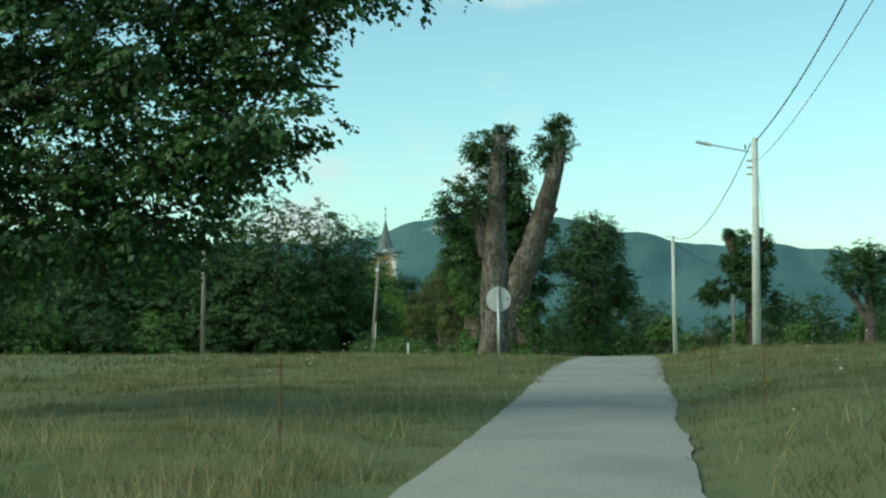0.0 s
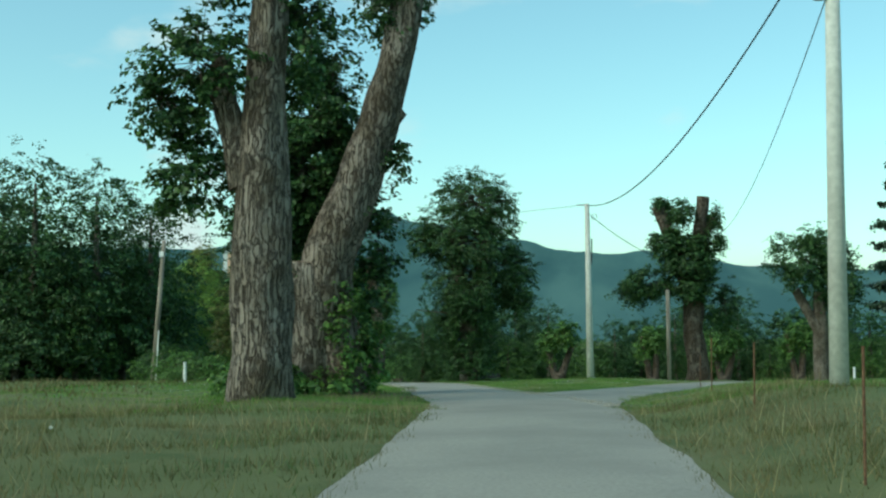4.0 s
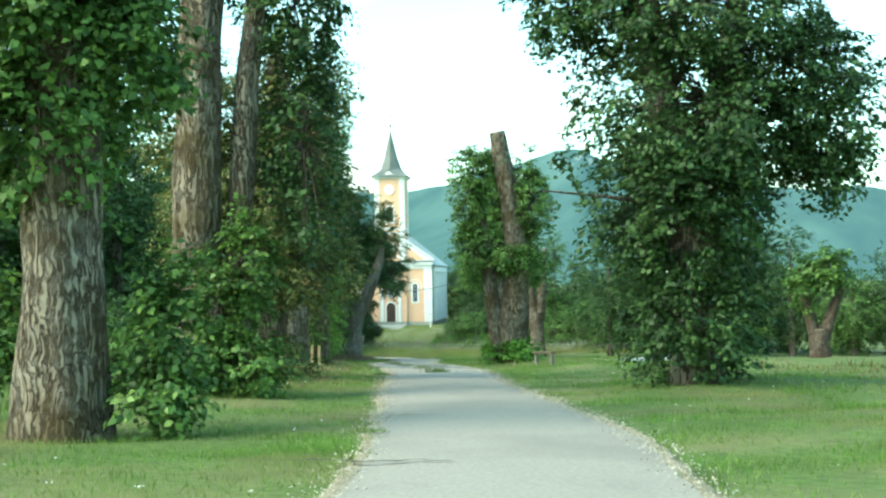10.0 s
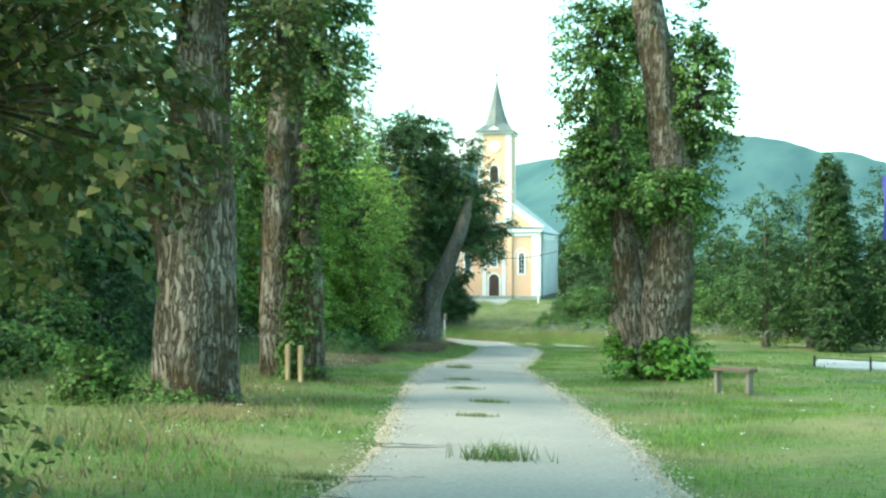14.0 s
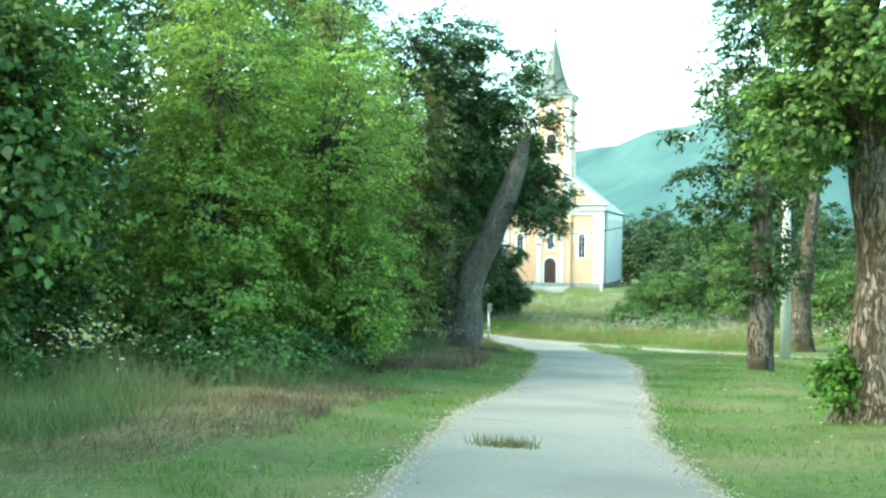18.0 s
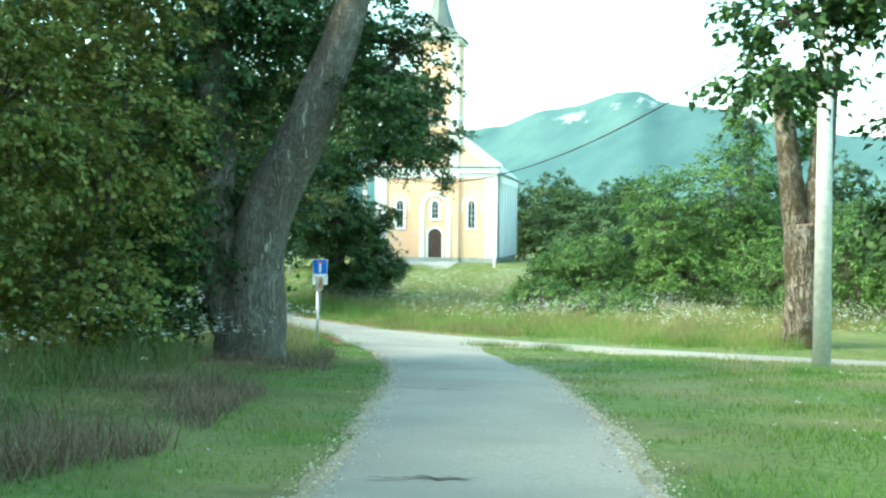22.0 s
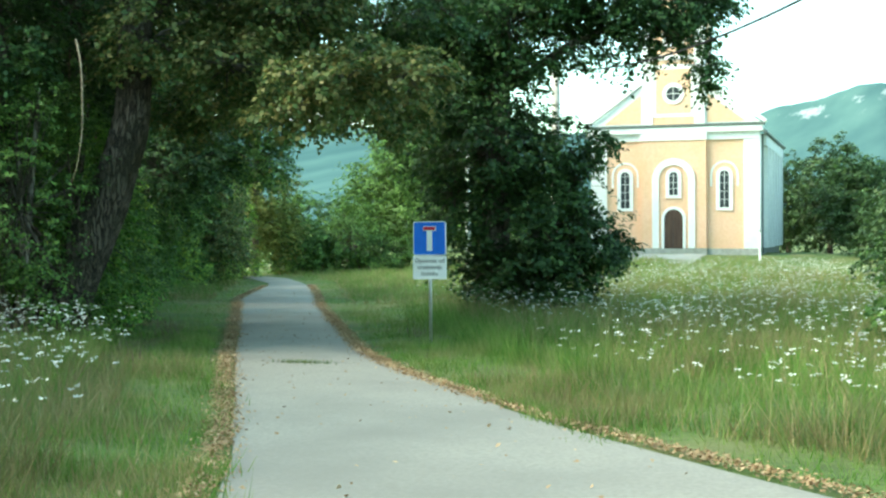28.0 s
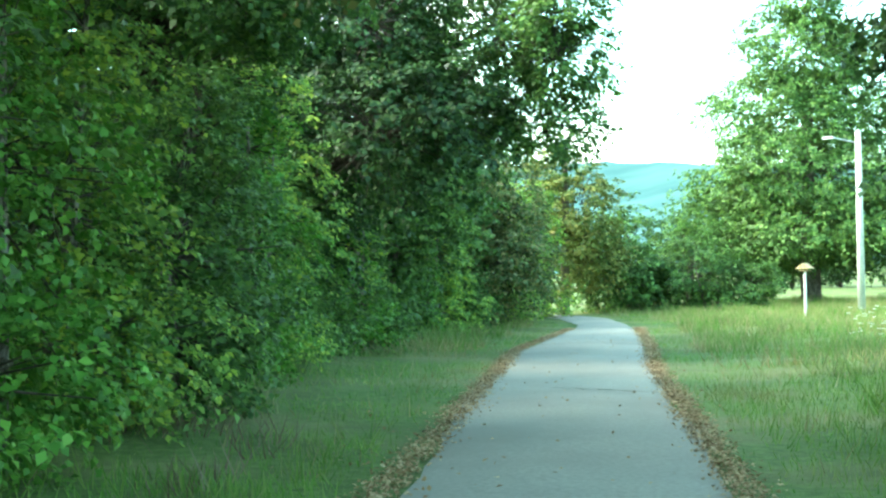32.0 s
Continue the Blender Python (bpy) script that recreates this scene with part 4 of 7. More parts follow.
tree("pollard_linden", "pollarded linden with three stubs and a low side bough", g(6.4, 89.6),
     [[(6.5, 89.7, -2.0, 0.66), (6.45, 89.6, -1.0, 0.52), (6.25, 89.6, 0.8, 0.48), (6.3, 89.5, 2.4, 0.50), (6.1, 89.4, 3.6, 0.50)],
      [(6.0, 89.3, 3.2, 0.42), (5.3, 89.1, 5.0, 0.36), (4.6, 89.0, 6.9, 0.30)],
      [(6.3, 89.3, 3.2, 0.42), (6.6, 89.2, 5.2, 0.36), (6.85, 89.2, 7.35, 0.31)],
      [(6.7, 89.2, 4.9, 0.22), (7.3, 89.2, 6.3, 0.17)],
      [(6.0, 89.4, 2.6, 0.16), (4.6, 89.1, 3.0, 0.10), (3.2, 89.0, 2.8, 0.05)]],
     [([(6.0, 89.3, 4.3, 1.35, 1.4), (3.8, 89.1, 3.0, 1.3, 0.85), (5.6, 89.1, 6.6, 0.8, 0.6), (7.4, 89.3, 6.3, 0.35, 0.55), (7.8, 89.6, 1.8, 0.6, 1.2), (6.2, 89.0, 2.9, 1.0, 0.7), (4.7, 89.0, 7.1, 0.35, 0.3), (5.0, 89.0, 5.0, 0.9, 0.8), (6.9, 89.1, 4.9, 0.8, 0.9)], 16000, 0.14, LEAF_DARK)], bark=BARK_BROWN, seed=18, clump=0.24)
tree("bushy_linden", "dense linden with browning leaves down to the ground", g(-13.20, 85.60),
     [[(-13.20, 85.77, -2.10, 0.36), (-13.20, 85.77, -0.06, 0.31), (-13.11, 85.77, 2.49, 0.26), (-13.03, 85.77, 5.04, 0.17)]],
     [([(-13.03, 85.68, 2.49, 1.61, 1.70), (-12.69, 85.77, 0.70, 1.36, 1.02), (-14.30, 85.26, 1.64, 1.19, 2.04), (-12.86, 85.94, 4.36, 1.27, 1.27), (-14.73, 85.26, 3.85, 1.10, 1.36)], 26000, 0.09, LEAF_BROWN),
      ([(-13.03, 85.60, -1.42, 0.85, 0.68), (-12.60, 85.17, -1.67, 0.51, 0.42)], 4200, 0.085, LEAF_BROWN)], bark=BARK_BROWN, seed=19, clump=0.2)
tree("pollard_linden", "thick mossy linden trunk with leaves hanging round its head", g(-16.32, 94.30),
     [[(-16.32, 94.30, -2.74, 0.57), (-16.32, 94.30, -1.36, 0.52), (-16.32, 94.30, -0.26, 0.52), (-16.37, 94.30, 0.48, 0.53), (-16.27, 94.30, 1.77, 0.39), (-16.23, 94.39, 3.79, 0.29)],
      [(-16.60, 94.21, 0.11, 0.26), (-17.06, 94.02, 0.94, 0.17), (-17.42, 93.93, 2.14, 0.11)]],
     [([(-17.88, 93.75, 2.41, 1.38, 1.56), (-16.41, 93.84, 1.12, 0.64, 0.37), (-18.62, 93.47, 0.76, 1.01, 1.56), (-15.49, 94.85, 2.96, 0.64, 1.29), (-16.78, 94.02, 3.98, 1.10, 1.01)], 12000, 0.10, LEAF_BROWN),
      ([(-16.50, 93.56, -2.19, 0.92, 0.37), (-17.42, 93.66, -1.82, 0.46, 0.55)], 3600, 0.085, LEAF)], bark=BARK_PALE, seed=20, clump=0.19)
tree("ivied_linden", "linden trunk with flaking bark and ivy on one side", g(-17.80, 99.85),
     [[(-17.98, 99.80, -3.00, 0.40), (-18.02, 99.75, -1.00, 0.33), (-18.00, 99.75, 0.36, 0.32), (-17.92, 99.80, 2.30, 0.30), (-17.70, 99.85, 5.60, 0.22)],
      [(-17.55, 99.95, -2.95, 0.34), (-17.52, 99.95, -1.00, 0.27), (-17.56, 99.95, 0.60, 0.24), (-17.62, 99.95, 1.80, 0.22)]],
     [([(-17.50, 99.90, 1.60, 0.26, 0.70), (-17.62, 99.62, -0.60, 0.26, 0.75), (-17.70, 99.58, -2.00, 0.24, 0.60), (-17.40, 99.90, -2.40, 0.30, 0.40), (-18.75, 99.70, 1.60, 0.70, 1.20), (-17.20, 100.30, 1.30, 0.45, 0.90), (-17.60, 100.40, 4.40, 0.90, 1.30), (-18.80, 100.40, 3.90, 0.95, 1.20), (-17.45, 99.7, 0.2, 0.3, 0.8), (-17.6, 99.6, -1.4, 0.3, 0.7), (-17.4, 100.1, 5.6, 1.0, 1.5), (-17.4, 100.2, 3.3, 0.85, 1.0)], 18000, 0.085, LEAF)], bark=BARK_PALE, seed=21, clump=0.14)
tree("leaning_linden", "old leaning linden with two dense leafy heads", g(-28.86, 135.35),
     [[(-28.86, 135.26, -5.2, 0.74), (-28.80, 135.28, -3.9, 0.55), (-28.72, 135.28, -2.8, 0.50), (-28.50, 135.30, -1.8, 0.46), (-27.94, 135.32, -0.7, 0.40), (-27.47, 135.36, 0.4, 0.34), (-27.10, 135.42, 1.3, 0.29), (-26.9, 135.7, 2.6, 0.2)],
      [(-29.06, 135.25, -3.6, 0.45), (-29.46, 135.05, -1.6, 0.42), (-29.46, 135.05, 1.2, 0.38), (-29.86, 134.95, 3.8, 0.28)]],
     [([(-29.46, 135.15, 5.0, 1.35, 1.8), (-27.06, 136.05, 3.1, 1.35, 1.7), (-29.96, 134.75, 1.0, 1.6, 2.4), (-30.16, 134.65, -1.8, 1.5, 1.7), (-28.96, 135.55, 2.4, 1.2, 1.6), (-26.66, 136.45, 0.6, 1.0, 1.1), (-27.10, 136.25, 5.0, 0.7, 0.6), (-29.50, 134.85, 0.4, 0.9, 0.9), (-28.50, 135.25, 1.6, 1.0, 0.9), (-28.30, 135.65, 3.7, 1.1, 1.2), (-28.60, 135.45, 5.6, 0.9, 0.8), (-29.10, 136.85, 1.0, 1.1, 1.2), (-27.60, 137.45, 1.0, 1.0, 0.9), (-26.50, 135.85, 0.0, 0.9, 0.7), (-30.56, 134.95, -3.4, 1.2, 1.0), (-29.26, 136.65, -1.6, 1.0, 1.4), (-31.06, 134.25, -2.4, 1.4, 1.6), (-30.7, 134.4, 3.4, 1.3, 1.4), (-30.3, 134.2, 5.2, 1.2, 1.2), (-31.0, 133.6, 1.6, 1.2, 1.3)], 48000, 0.105, LEAF_DARK)], bark=BARK_GREY, flare=0.35, seed=22, clump=0.2)
tree("pollard_linden", "twin-trunked pollard linden with a round leafy head", g(-14.60, 114.90),
     [[(-14.69, 114.90, -3.66, 0.66), (-14.65, 114.90, -2.37, 0.53), (-14.60, 114.90, -1.45, 0.50), (-14.78, 114.81, -0.25, 0.39), (-15.01, 114.72, 1.13, 0.28)],
      [(-14.34, 115.0, -3.66, 0.46), (-14.34, 115.0, -1.26, 0.36), (-14.1, 115.1, 0.39, 0.28), (-13.9, 115.18, 1.50, 0.2)]],
     [([(-14.78, 114.81, 2.23, 1.61, 1.38), (-15.70, 114.44, 0.76, 0.83, 0.83), (-13.68, 115.18, 1.04, 0.92, 1.10), (-14.78, 114.90, 4.07, 1.38, 1.10)], 18000, 0.115, LEAF),
      ([(-15.35, 114.5, -2.5, 0.25, 0.4)], 500, 0.10, LEAF_FRESH)], bark=BARK_PALE, seed=23, clump=0.19, flare=0.5)
tree("bushy_linden", "slim linden with white-flecked trunk and full crown", g(-18.4, 129.0),
     [[(-18.4, 129.0, -4.5, 0.36), (-18.4, 129.0, -2.6, 0.28), (-18.4, 129.1, 0.0, 0.24), (-18.35, 129.2, 3.5, 0.16)]],
     [([(-18.3, 129.2, 3.0, 1.65, 1.35), (-18.5, 129.2, 0.9, 1.3, 1.2), (-18.2, 129.2, -1.3, 0.75, 0.9), (-19.6, 128.8, 0.0, 0.8, 0.35), (-19.8, 128.7, -0.6, 0.6, 0.2), (-18.5, 129.0, -2.0, 0.5, 0.4), (-17.2, 129.7, 2.2, 0.9, 1.3), (-18.3, 129.2, 5.0, 1.3, 1.2), (-20.0, 128.6, 0.8, 0.6, 0.25), (-20.3, 128.4, 1.8, 0.5, 0.2)], 16000, 0.11, LEAF_DARK)], bark=BARK_PALE, seed=24, clump=0.19)
tree("pollard_linden", "bare pollard with two stubs behind the crossing lane", g(-20.0, 150.8),
     [[(-20.0, 150.8, -5.6, 0.58), (-20.05, 150.8, -3.6, 0.50), (-20.1, 150.8, -2.0, 0.50)],
      [(-20.2, 150.8, -2.6, 0.38), (-20.5, 150.8, -0.2, 0.30), (-20.8, 150.7, 2.3, 0.24)],
      [(-19.9, 150.9, -2.6, 0.38), (-19.7, 151.0, -0.8, 0.32), (-19.4, 151.1, 2.6, 0.22)]],
     [([(-20.0, 151.2, 1.2, 0.45, 0.9), (-20.2, 151.3, 0.0, 0.35, 0.4)], 1300, 0.12, LEAF)], bark=BARK_PALE, seed=25, clump=0.16)
tree("meadow_linden", "wide dark linden spreading low beside the church meadow", g(-41.6, 170.2),
     [[(-41.8, 170.2, -6.4, 0.42), (-41.7, 170.2, -3.6, 0.38), (-41.6, 170.2, 0.0, 0.32), (-41.5, 170.2, 4.5, 0.24), (-41.9, 170.2, 8.4, 0.08)],
      [(-41.6, 170.2, -0.4, 0.12), (-39.8, 170.9, 0.9, 0.08), (-37.8, 171.7, 1.5, 0.03)],
      [(-41.7, 170.2, -2.2, 0.16), (-42.6, 169.8, -0.6, 0.10), (-43.2, 169.5, 0.6, 0.05)]],
     [([(-41.0, 170.4, 3.2, 2.7, 2.6), (-41.2, 170.4, 1.3, 2.3, 1.3), (-38.3, 171.6, 1.3, 1.5, 1.2), (-41.7, 170.0, -1.6, 1.9, 1.5), (-40.6, 170.5, -3.6, 1.6, 1.5), (-42.5, 169.8, -2.8, 1.1, 1.3), (-42.6, 169.8, 1.4, 1.4, 2.0), (-40.8, 170.8, -1.9, 1.4, 0.9), (-40.0, 171.0, -2.6, 0.8, 0.9), (-42.0, 170.0, 5.6, 1.9, 1.8), (-39.4, 171.0, 4.2, 1.8, 1.6), (-41.4, 170.4, -4.8, 1.2, 0.8), (-37.3, 171.8, 1.7, 1.25, 0.8), (-38.7, 171.1, 1.9, 1.3, 1.0), (-36.8, 171.6, 0.0, 0.5, 0.6), (-36.3, 172.0, 2.2, 0.7, 0.5), (-38.6, 171.3, 3.6, 1.6, 1.2), (-41.9, 170.2, 7.4, 2.4, 1.6), (-43.6, 170.0, 9.8, 1.6, 1.2), (-44.6, 169.8, 9.0, 1.2, 1.2), (-39.8, 171.0, -3.9, 1.3, 0.9), (-39.0, 171.4, -4.1, 0.6, 0.5), (-41.2, 170.2, -4.6, 1.4, 0.8), (-40.2, 170.6, -5.0, 1.2, 0.6), (-39.4, 171.2, -1.5, 0.5, 0.4), (-42.2, 170.2, -0.4, 1.6, 1.2), (-43.6, 169.8, 0.6, 1.5, 1.3)], 72000, 0.125, LEAF_DARK)], seed=26, clump=0.23)
tree("round_linden", "large full round linden standing in the grass", g(-66.0, 212.5),
     [[(-66.0, 212.5, -6.6, 0.5), (-66.0, 212.5, -3.0, 0.42), (-66.0, 212.5, 4.0, 0.25)]],
     [([(-66.0, 212.5, -2.6, 6.3, 1.8), (-66.0, 212.5, 0.2, 5.8, 2.2), (-66.2, 212.4, 3.2, 4.7, 2.3), (-65.8, 212.6, 6.0, 3.4, 2.2), (-66.0, 212.5, 8.6, 2.0, 1.8), (-62.5, 211.0, -2.0, 2.4, 1.6), (-69.6, 211.0, -1.6, 2.4, 1.8)], 60000, 0.18, LEAF)], seed=27, clump=0.34, twig=0.1)

# ---- hedges and woods ----
def shrub(name, label, base, blobs, count, leaf, material, seed, clump=0.22, stem=0.06, category="shrub", group=""):
    rng = np.random.default_rng(seed)
    root = thing(name, base, label, category, group)
    for k in range(4):
        b = blobs[k % len(blobs)]
        x, y = base[0] + rng.uniform(-0.4, 0.4), base[1] + rng.uniform(-0.4, 0.4)
        limb("stem", [(x, y, base[2] - 0.2, stem * 1.3), ((x + b[0]) / 2, (y + b[1]) / 2, (base[2] + b[2]) / 2, stem), (b[0], b[1], b[2] + b[4] * 0.5, stem * 0.4)], BARK, root, base, sides=8, step=0.4, seed=seed + k)
    at, out, tip, ends, roots = crown_points(blobs, count, clump, rng, leaf)
    v, f = leaf_cards(at, out, 0.9 * leaf * rng.uniform(0.6, 1.3, len(at)), rng, 0.22, 0.40, tip)
    attach("crown", np_mesh("crown", v - np.array(base), f), material, root)
    twigs(ends, roots, base, root, rng, 0.2)
    return root


HEDGE = "overgrown hedge beside the lane"
shrub("hazel_bush", "tall light green hazel bush beside the lane", g(-26.8, 117.4), [(-26.8, 117.6, 2.0, 1.5, 1.8), (-27.1, 117.5, -0.4, 1.9, 1.7), (-26.4, 116.8, -2.0, 1.6, 0.9), (-25.6, 117.2, -2.7, 0.8, 0.4)], 17000, 0.095, LEAF_LIGHT, 31, group=HEDGE)
shrub("hazel_bush", "tall yellowish green hazel bush beside the lane", g(-26.0, 120.0), [(-25.6, 119.6, 0.7, 1.7, 2.3), (-25.4, 119.8, -1.4, 1.5, 1.5), (-24.9, 119.4, -2.4, 1.0, 0.7)], 16000, 0.09, LEAF_LIGHT, 32, group=HEDGE)
shrub("elder_bush", "dense light green shrub at the foot of the trees", g(-28.0, 124.4), [(-27.9, 124.4, 1.4, 1.4, 2.2), (-28.0, 124.6, -1.4, 1.5, 1.9), (-28.2, 125.0, 3.8, 1.3, 1.4)], 11000, 0.085, LEAF_LIGHT, 33, group=HEDGE)
shrub("elder_bush", "yellowish green bush beside the leaning tree", g(-29.4, 131.5), [(-29.2, 131.3, -0.8, 1.5, 1.9), (-29.6, 132.0, 2.0, 1.5, 1.9), (-29.0, 130.5, -3.0, 1.2, 0.9)], 9000, 0.11, LEAF_YELLOW, 34, group=HEDGE)
tree("hedge_tree", "yellowish green tree rising behind the hedge", g(-30.6, 128.6), [[(-30.6, 128.6, -4.6, 0.2), (-30.5, 128.6, -1.0, 0.18), (-30.4, 128.6, 4.4, 0.12), (-30.6, 128.6, 7.4, 0.05)]],
     [([(-30.0, 128.4, 1.2, 1.9, 2.0), (-30.6, 128.8, 4.2, 1.8, 1.8), (-29.6, 127.6, -1.4, 1.6, 1.6), (-29.4, 129.4, -0.6, 1.3, 1.4), (-30.3, 128.4, 6.2, 1.6, 1.4), (-30.6, 128.6, 7.6, 1.2, 0.9)], 22000, 0.10, LEAF_YELLOW)], seed=43, clump=0.22)
tree("hedge_tree", "tall green tree rising behind the hedge", g(-29.6, 122.4), [[(-29.6, 122.4, -4.2, 0.2), (-29.5, 122.4, -1.0, 0.16), (-29.4, 122.4, 4.4, 0.08)]],
     [([(-29.2, 122.2, 2.2, 1.9, 2.2), (-29.6, 122.4, 5.2, 1.8, 1.8), (-28.6, 121.6, -0.8, 1.7, 1.8)], 17000, 0.10, LEAF_LIGHT)], seed=44, clump=0.22)
shrub("hazel_bush", "light green leafy bush reaching over the grass", g(-28.6, 113.6), [(-28.4, 113.8, 1.4, 1.7, 2.2), (-28.4, 113.6, -1.4, 1.7, 1.6)], 12000, 0.10, LEAF_LIGHT, 35, group=HEDGE)

BACK = "undergrowth behind the avenue"
for n, (x, y, tall) in enumerate(((-17.6, 84.6, 1.5), (-19.4, 87.6, 1.9), (-20.6, 91.0, 1.7), (-21.6, 94.6, 2.0), (-22.4, 98.4, 1.8), (-23.6, 102.4, 2.2), (-16.0, 81.6, 1.4), (-24.8, 106.4, 2.0), (-26.6, 109.6, 1.7), (-27.6, 112.6, 1.9), (-25.4, 115.4, 1.2), (-25.8, 118.6, 1.2), (-26.8, 122.0, 1.3))):
    z = float(level(y))
    shrub("elder_bush", "low dark undergrowth bush behind the avenue trees" if n % 2 else "low green undergrowth bush behind the avenue trees", g(x, y), [(x, y, z + tall * 0.45, 1.5, tall * 0.5), (x - 1.2, y + 0.6, z + tall * 0.6, 1.3, tall * 0.55), (x + 0.7, y - 0.8, z + 0.4, 1.0, 0.45)], 4600, 0.10, LEAF_DARK if n % 2 else LEAF, 230 + n, clump=0.2, group=BACK)
END = "hedge along the far lane"
hedge_line = smooth_line([(-44.0, 157.6), (-44.6, 159.2), (-48.2, 163.5), (-50.5, 166.0), (-53.9, 169.4), (-58.2, 175.2), (-62.2, 182.2), (-65.8, 190.0), (-68.5, 194.5)], 0.5)
HEDGE_KINDS = ((LEAF, "shady green hazel bush in the hedge along the lane"), (LEAF, "dense green elder bush in the hedge along the lane"), (LEAF_FRESH, "fresh green hazel bush in the hedge along the lane"), (LEAF_LIGHT, "light green hedge bush with arching shoots beside the lane"))
hr_ = np.random.default_rng(36)
for n, k in enumerate(range(0, len(hedge_line), 4)):
    x, y = hedge_line[k] + hr_.uniform(-0.25, 0.25, 2)
    z, tall = float(level(y)), hr_.uniform(2.9, 4.4)
    far = min(1.0, k / len(hedge_line))
    material, label = HEDGE_KINDS[n % 4]
    if k / len(hedge_line) > 0.72:
        material, label = (LEAF_BROWN, "yellowing tall hedge bush near the bend") if n % 2 else (LEAF_LIGHT, "light green hedge bush near the bend")
        tall += 1.2
    shrub("hazel_bush" if n % 2 else "elder_bush", label, g(x, y),
          [(x, y, z + tall * 0.55, 1.15, tall * 0.45), (x + hr_.uniform(-0.5, 0.5), y + hr_.uniform(-0.5, 0.5), z + 0.7, 1.3, 0.85), (x - 0.9, y - 0.6, z + tall * 0.8, 1.2, tall * 0.35), (x + 0.3, y + 0.2, z + tall * 0.95, 0.5, 0.6)],
          9000 - int(2500 * far), 0.075 + 0.06 * far, material, 200 + n, clump=0.17, group=END)
tree("hedge_tree", "tall dark tree in the hedge reaching out over the lane", g(-57.6, 175.0), [[(-57.6, 175.0, -6.0, 0.24), (-57.4, 175.0, -2.6, 0.20), (-57.0, 175.1, 1.4, 0.12)], [(-57.3, 175.0, -1.8, 0.10), (-55.0, 175.4, 0.2, 0.06), (-52.6, 175.8, 1.0, 0.03)]],
     [([(-53.6, 175.5, 0.2, 1.2, 0.8), (-54.4, 175.4, -1.0, 1.1, 0.8), (-52.6, 175.8, 1.3, 1.1, 0.7), (-54.8, 175.8, 1.6, 1.4, 0.9), (-53.0, 176.2, 2.4, 1.4, 0.7), (-56.4, 175.2, 0.4, 1.5, 1.5), (-56.8, 175.0, 2.4, 1.6, 1.2), (-52.6, 175.3, -1.5, 1.2, 0.8), (-52.3, 175.5, -0.3, 1.2, 0.8), (-53.0, 175.5, 3.4, 1.6, 1.0), (-52.0, 175.2, 0.4, 0.8, 0.6)], 24000, 0.11, LEAF)], seed=47, clump=0.2)
shrub("elder_bush", "light green bush closing the end of the lane", g(-68.6, 201.0), [(-68.2, 201.0, -4.8, 1.7, 1.6), (-69.6, 200.4, -3.8, 1.5, 1.9)], 8000, 0.16, LEAF, 42, group=END)
shrub("elder_bush", "fresh green bush beyond the bend of the lane", g(-66.0, 203.0), [(-66.6, 203.0, -4.4, 2.0, 1.7), (-64.4, 203.6, -5.0, 1.5, 1.1)], 8000, 0.14, LEAF, 46, group=END)
shrub("hazel_bush", "light green bush in the grass beyond the lane", g(-69.6, 207.0), [(-69.6, 207.0, -3.6, 2.2, 2.4), (-72.4, 206.0, -3.4, 2.2, 2.6)], 8000, 0.15, LEAF, 47, group=END)
tree("hedge_tree", "tree with yellowing leaves where the lane bends away", g(-69.3, 197.5), [[(-69.3, 197.5, -6.4, 0.2), (-69.2, 197.5, -3.0, 0.16), (-69.1, 197.5, 0.4, 0.08)]],
     [([(-68.7, 197.7, -1.6, 1.9, 1.8), (-69.5, 197.3, -3.4, 2.2, 1.6), (-70.3, 196.9, -0.6, 1.6, 1.6), (-68.1, 198.3, -3.8, 1.4, 1.4)], 9000, 0.16, LEAF_YELLOW)], seed=45, clump=0.28)
SHADE = "shade trees along the far lane"
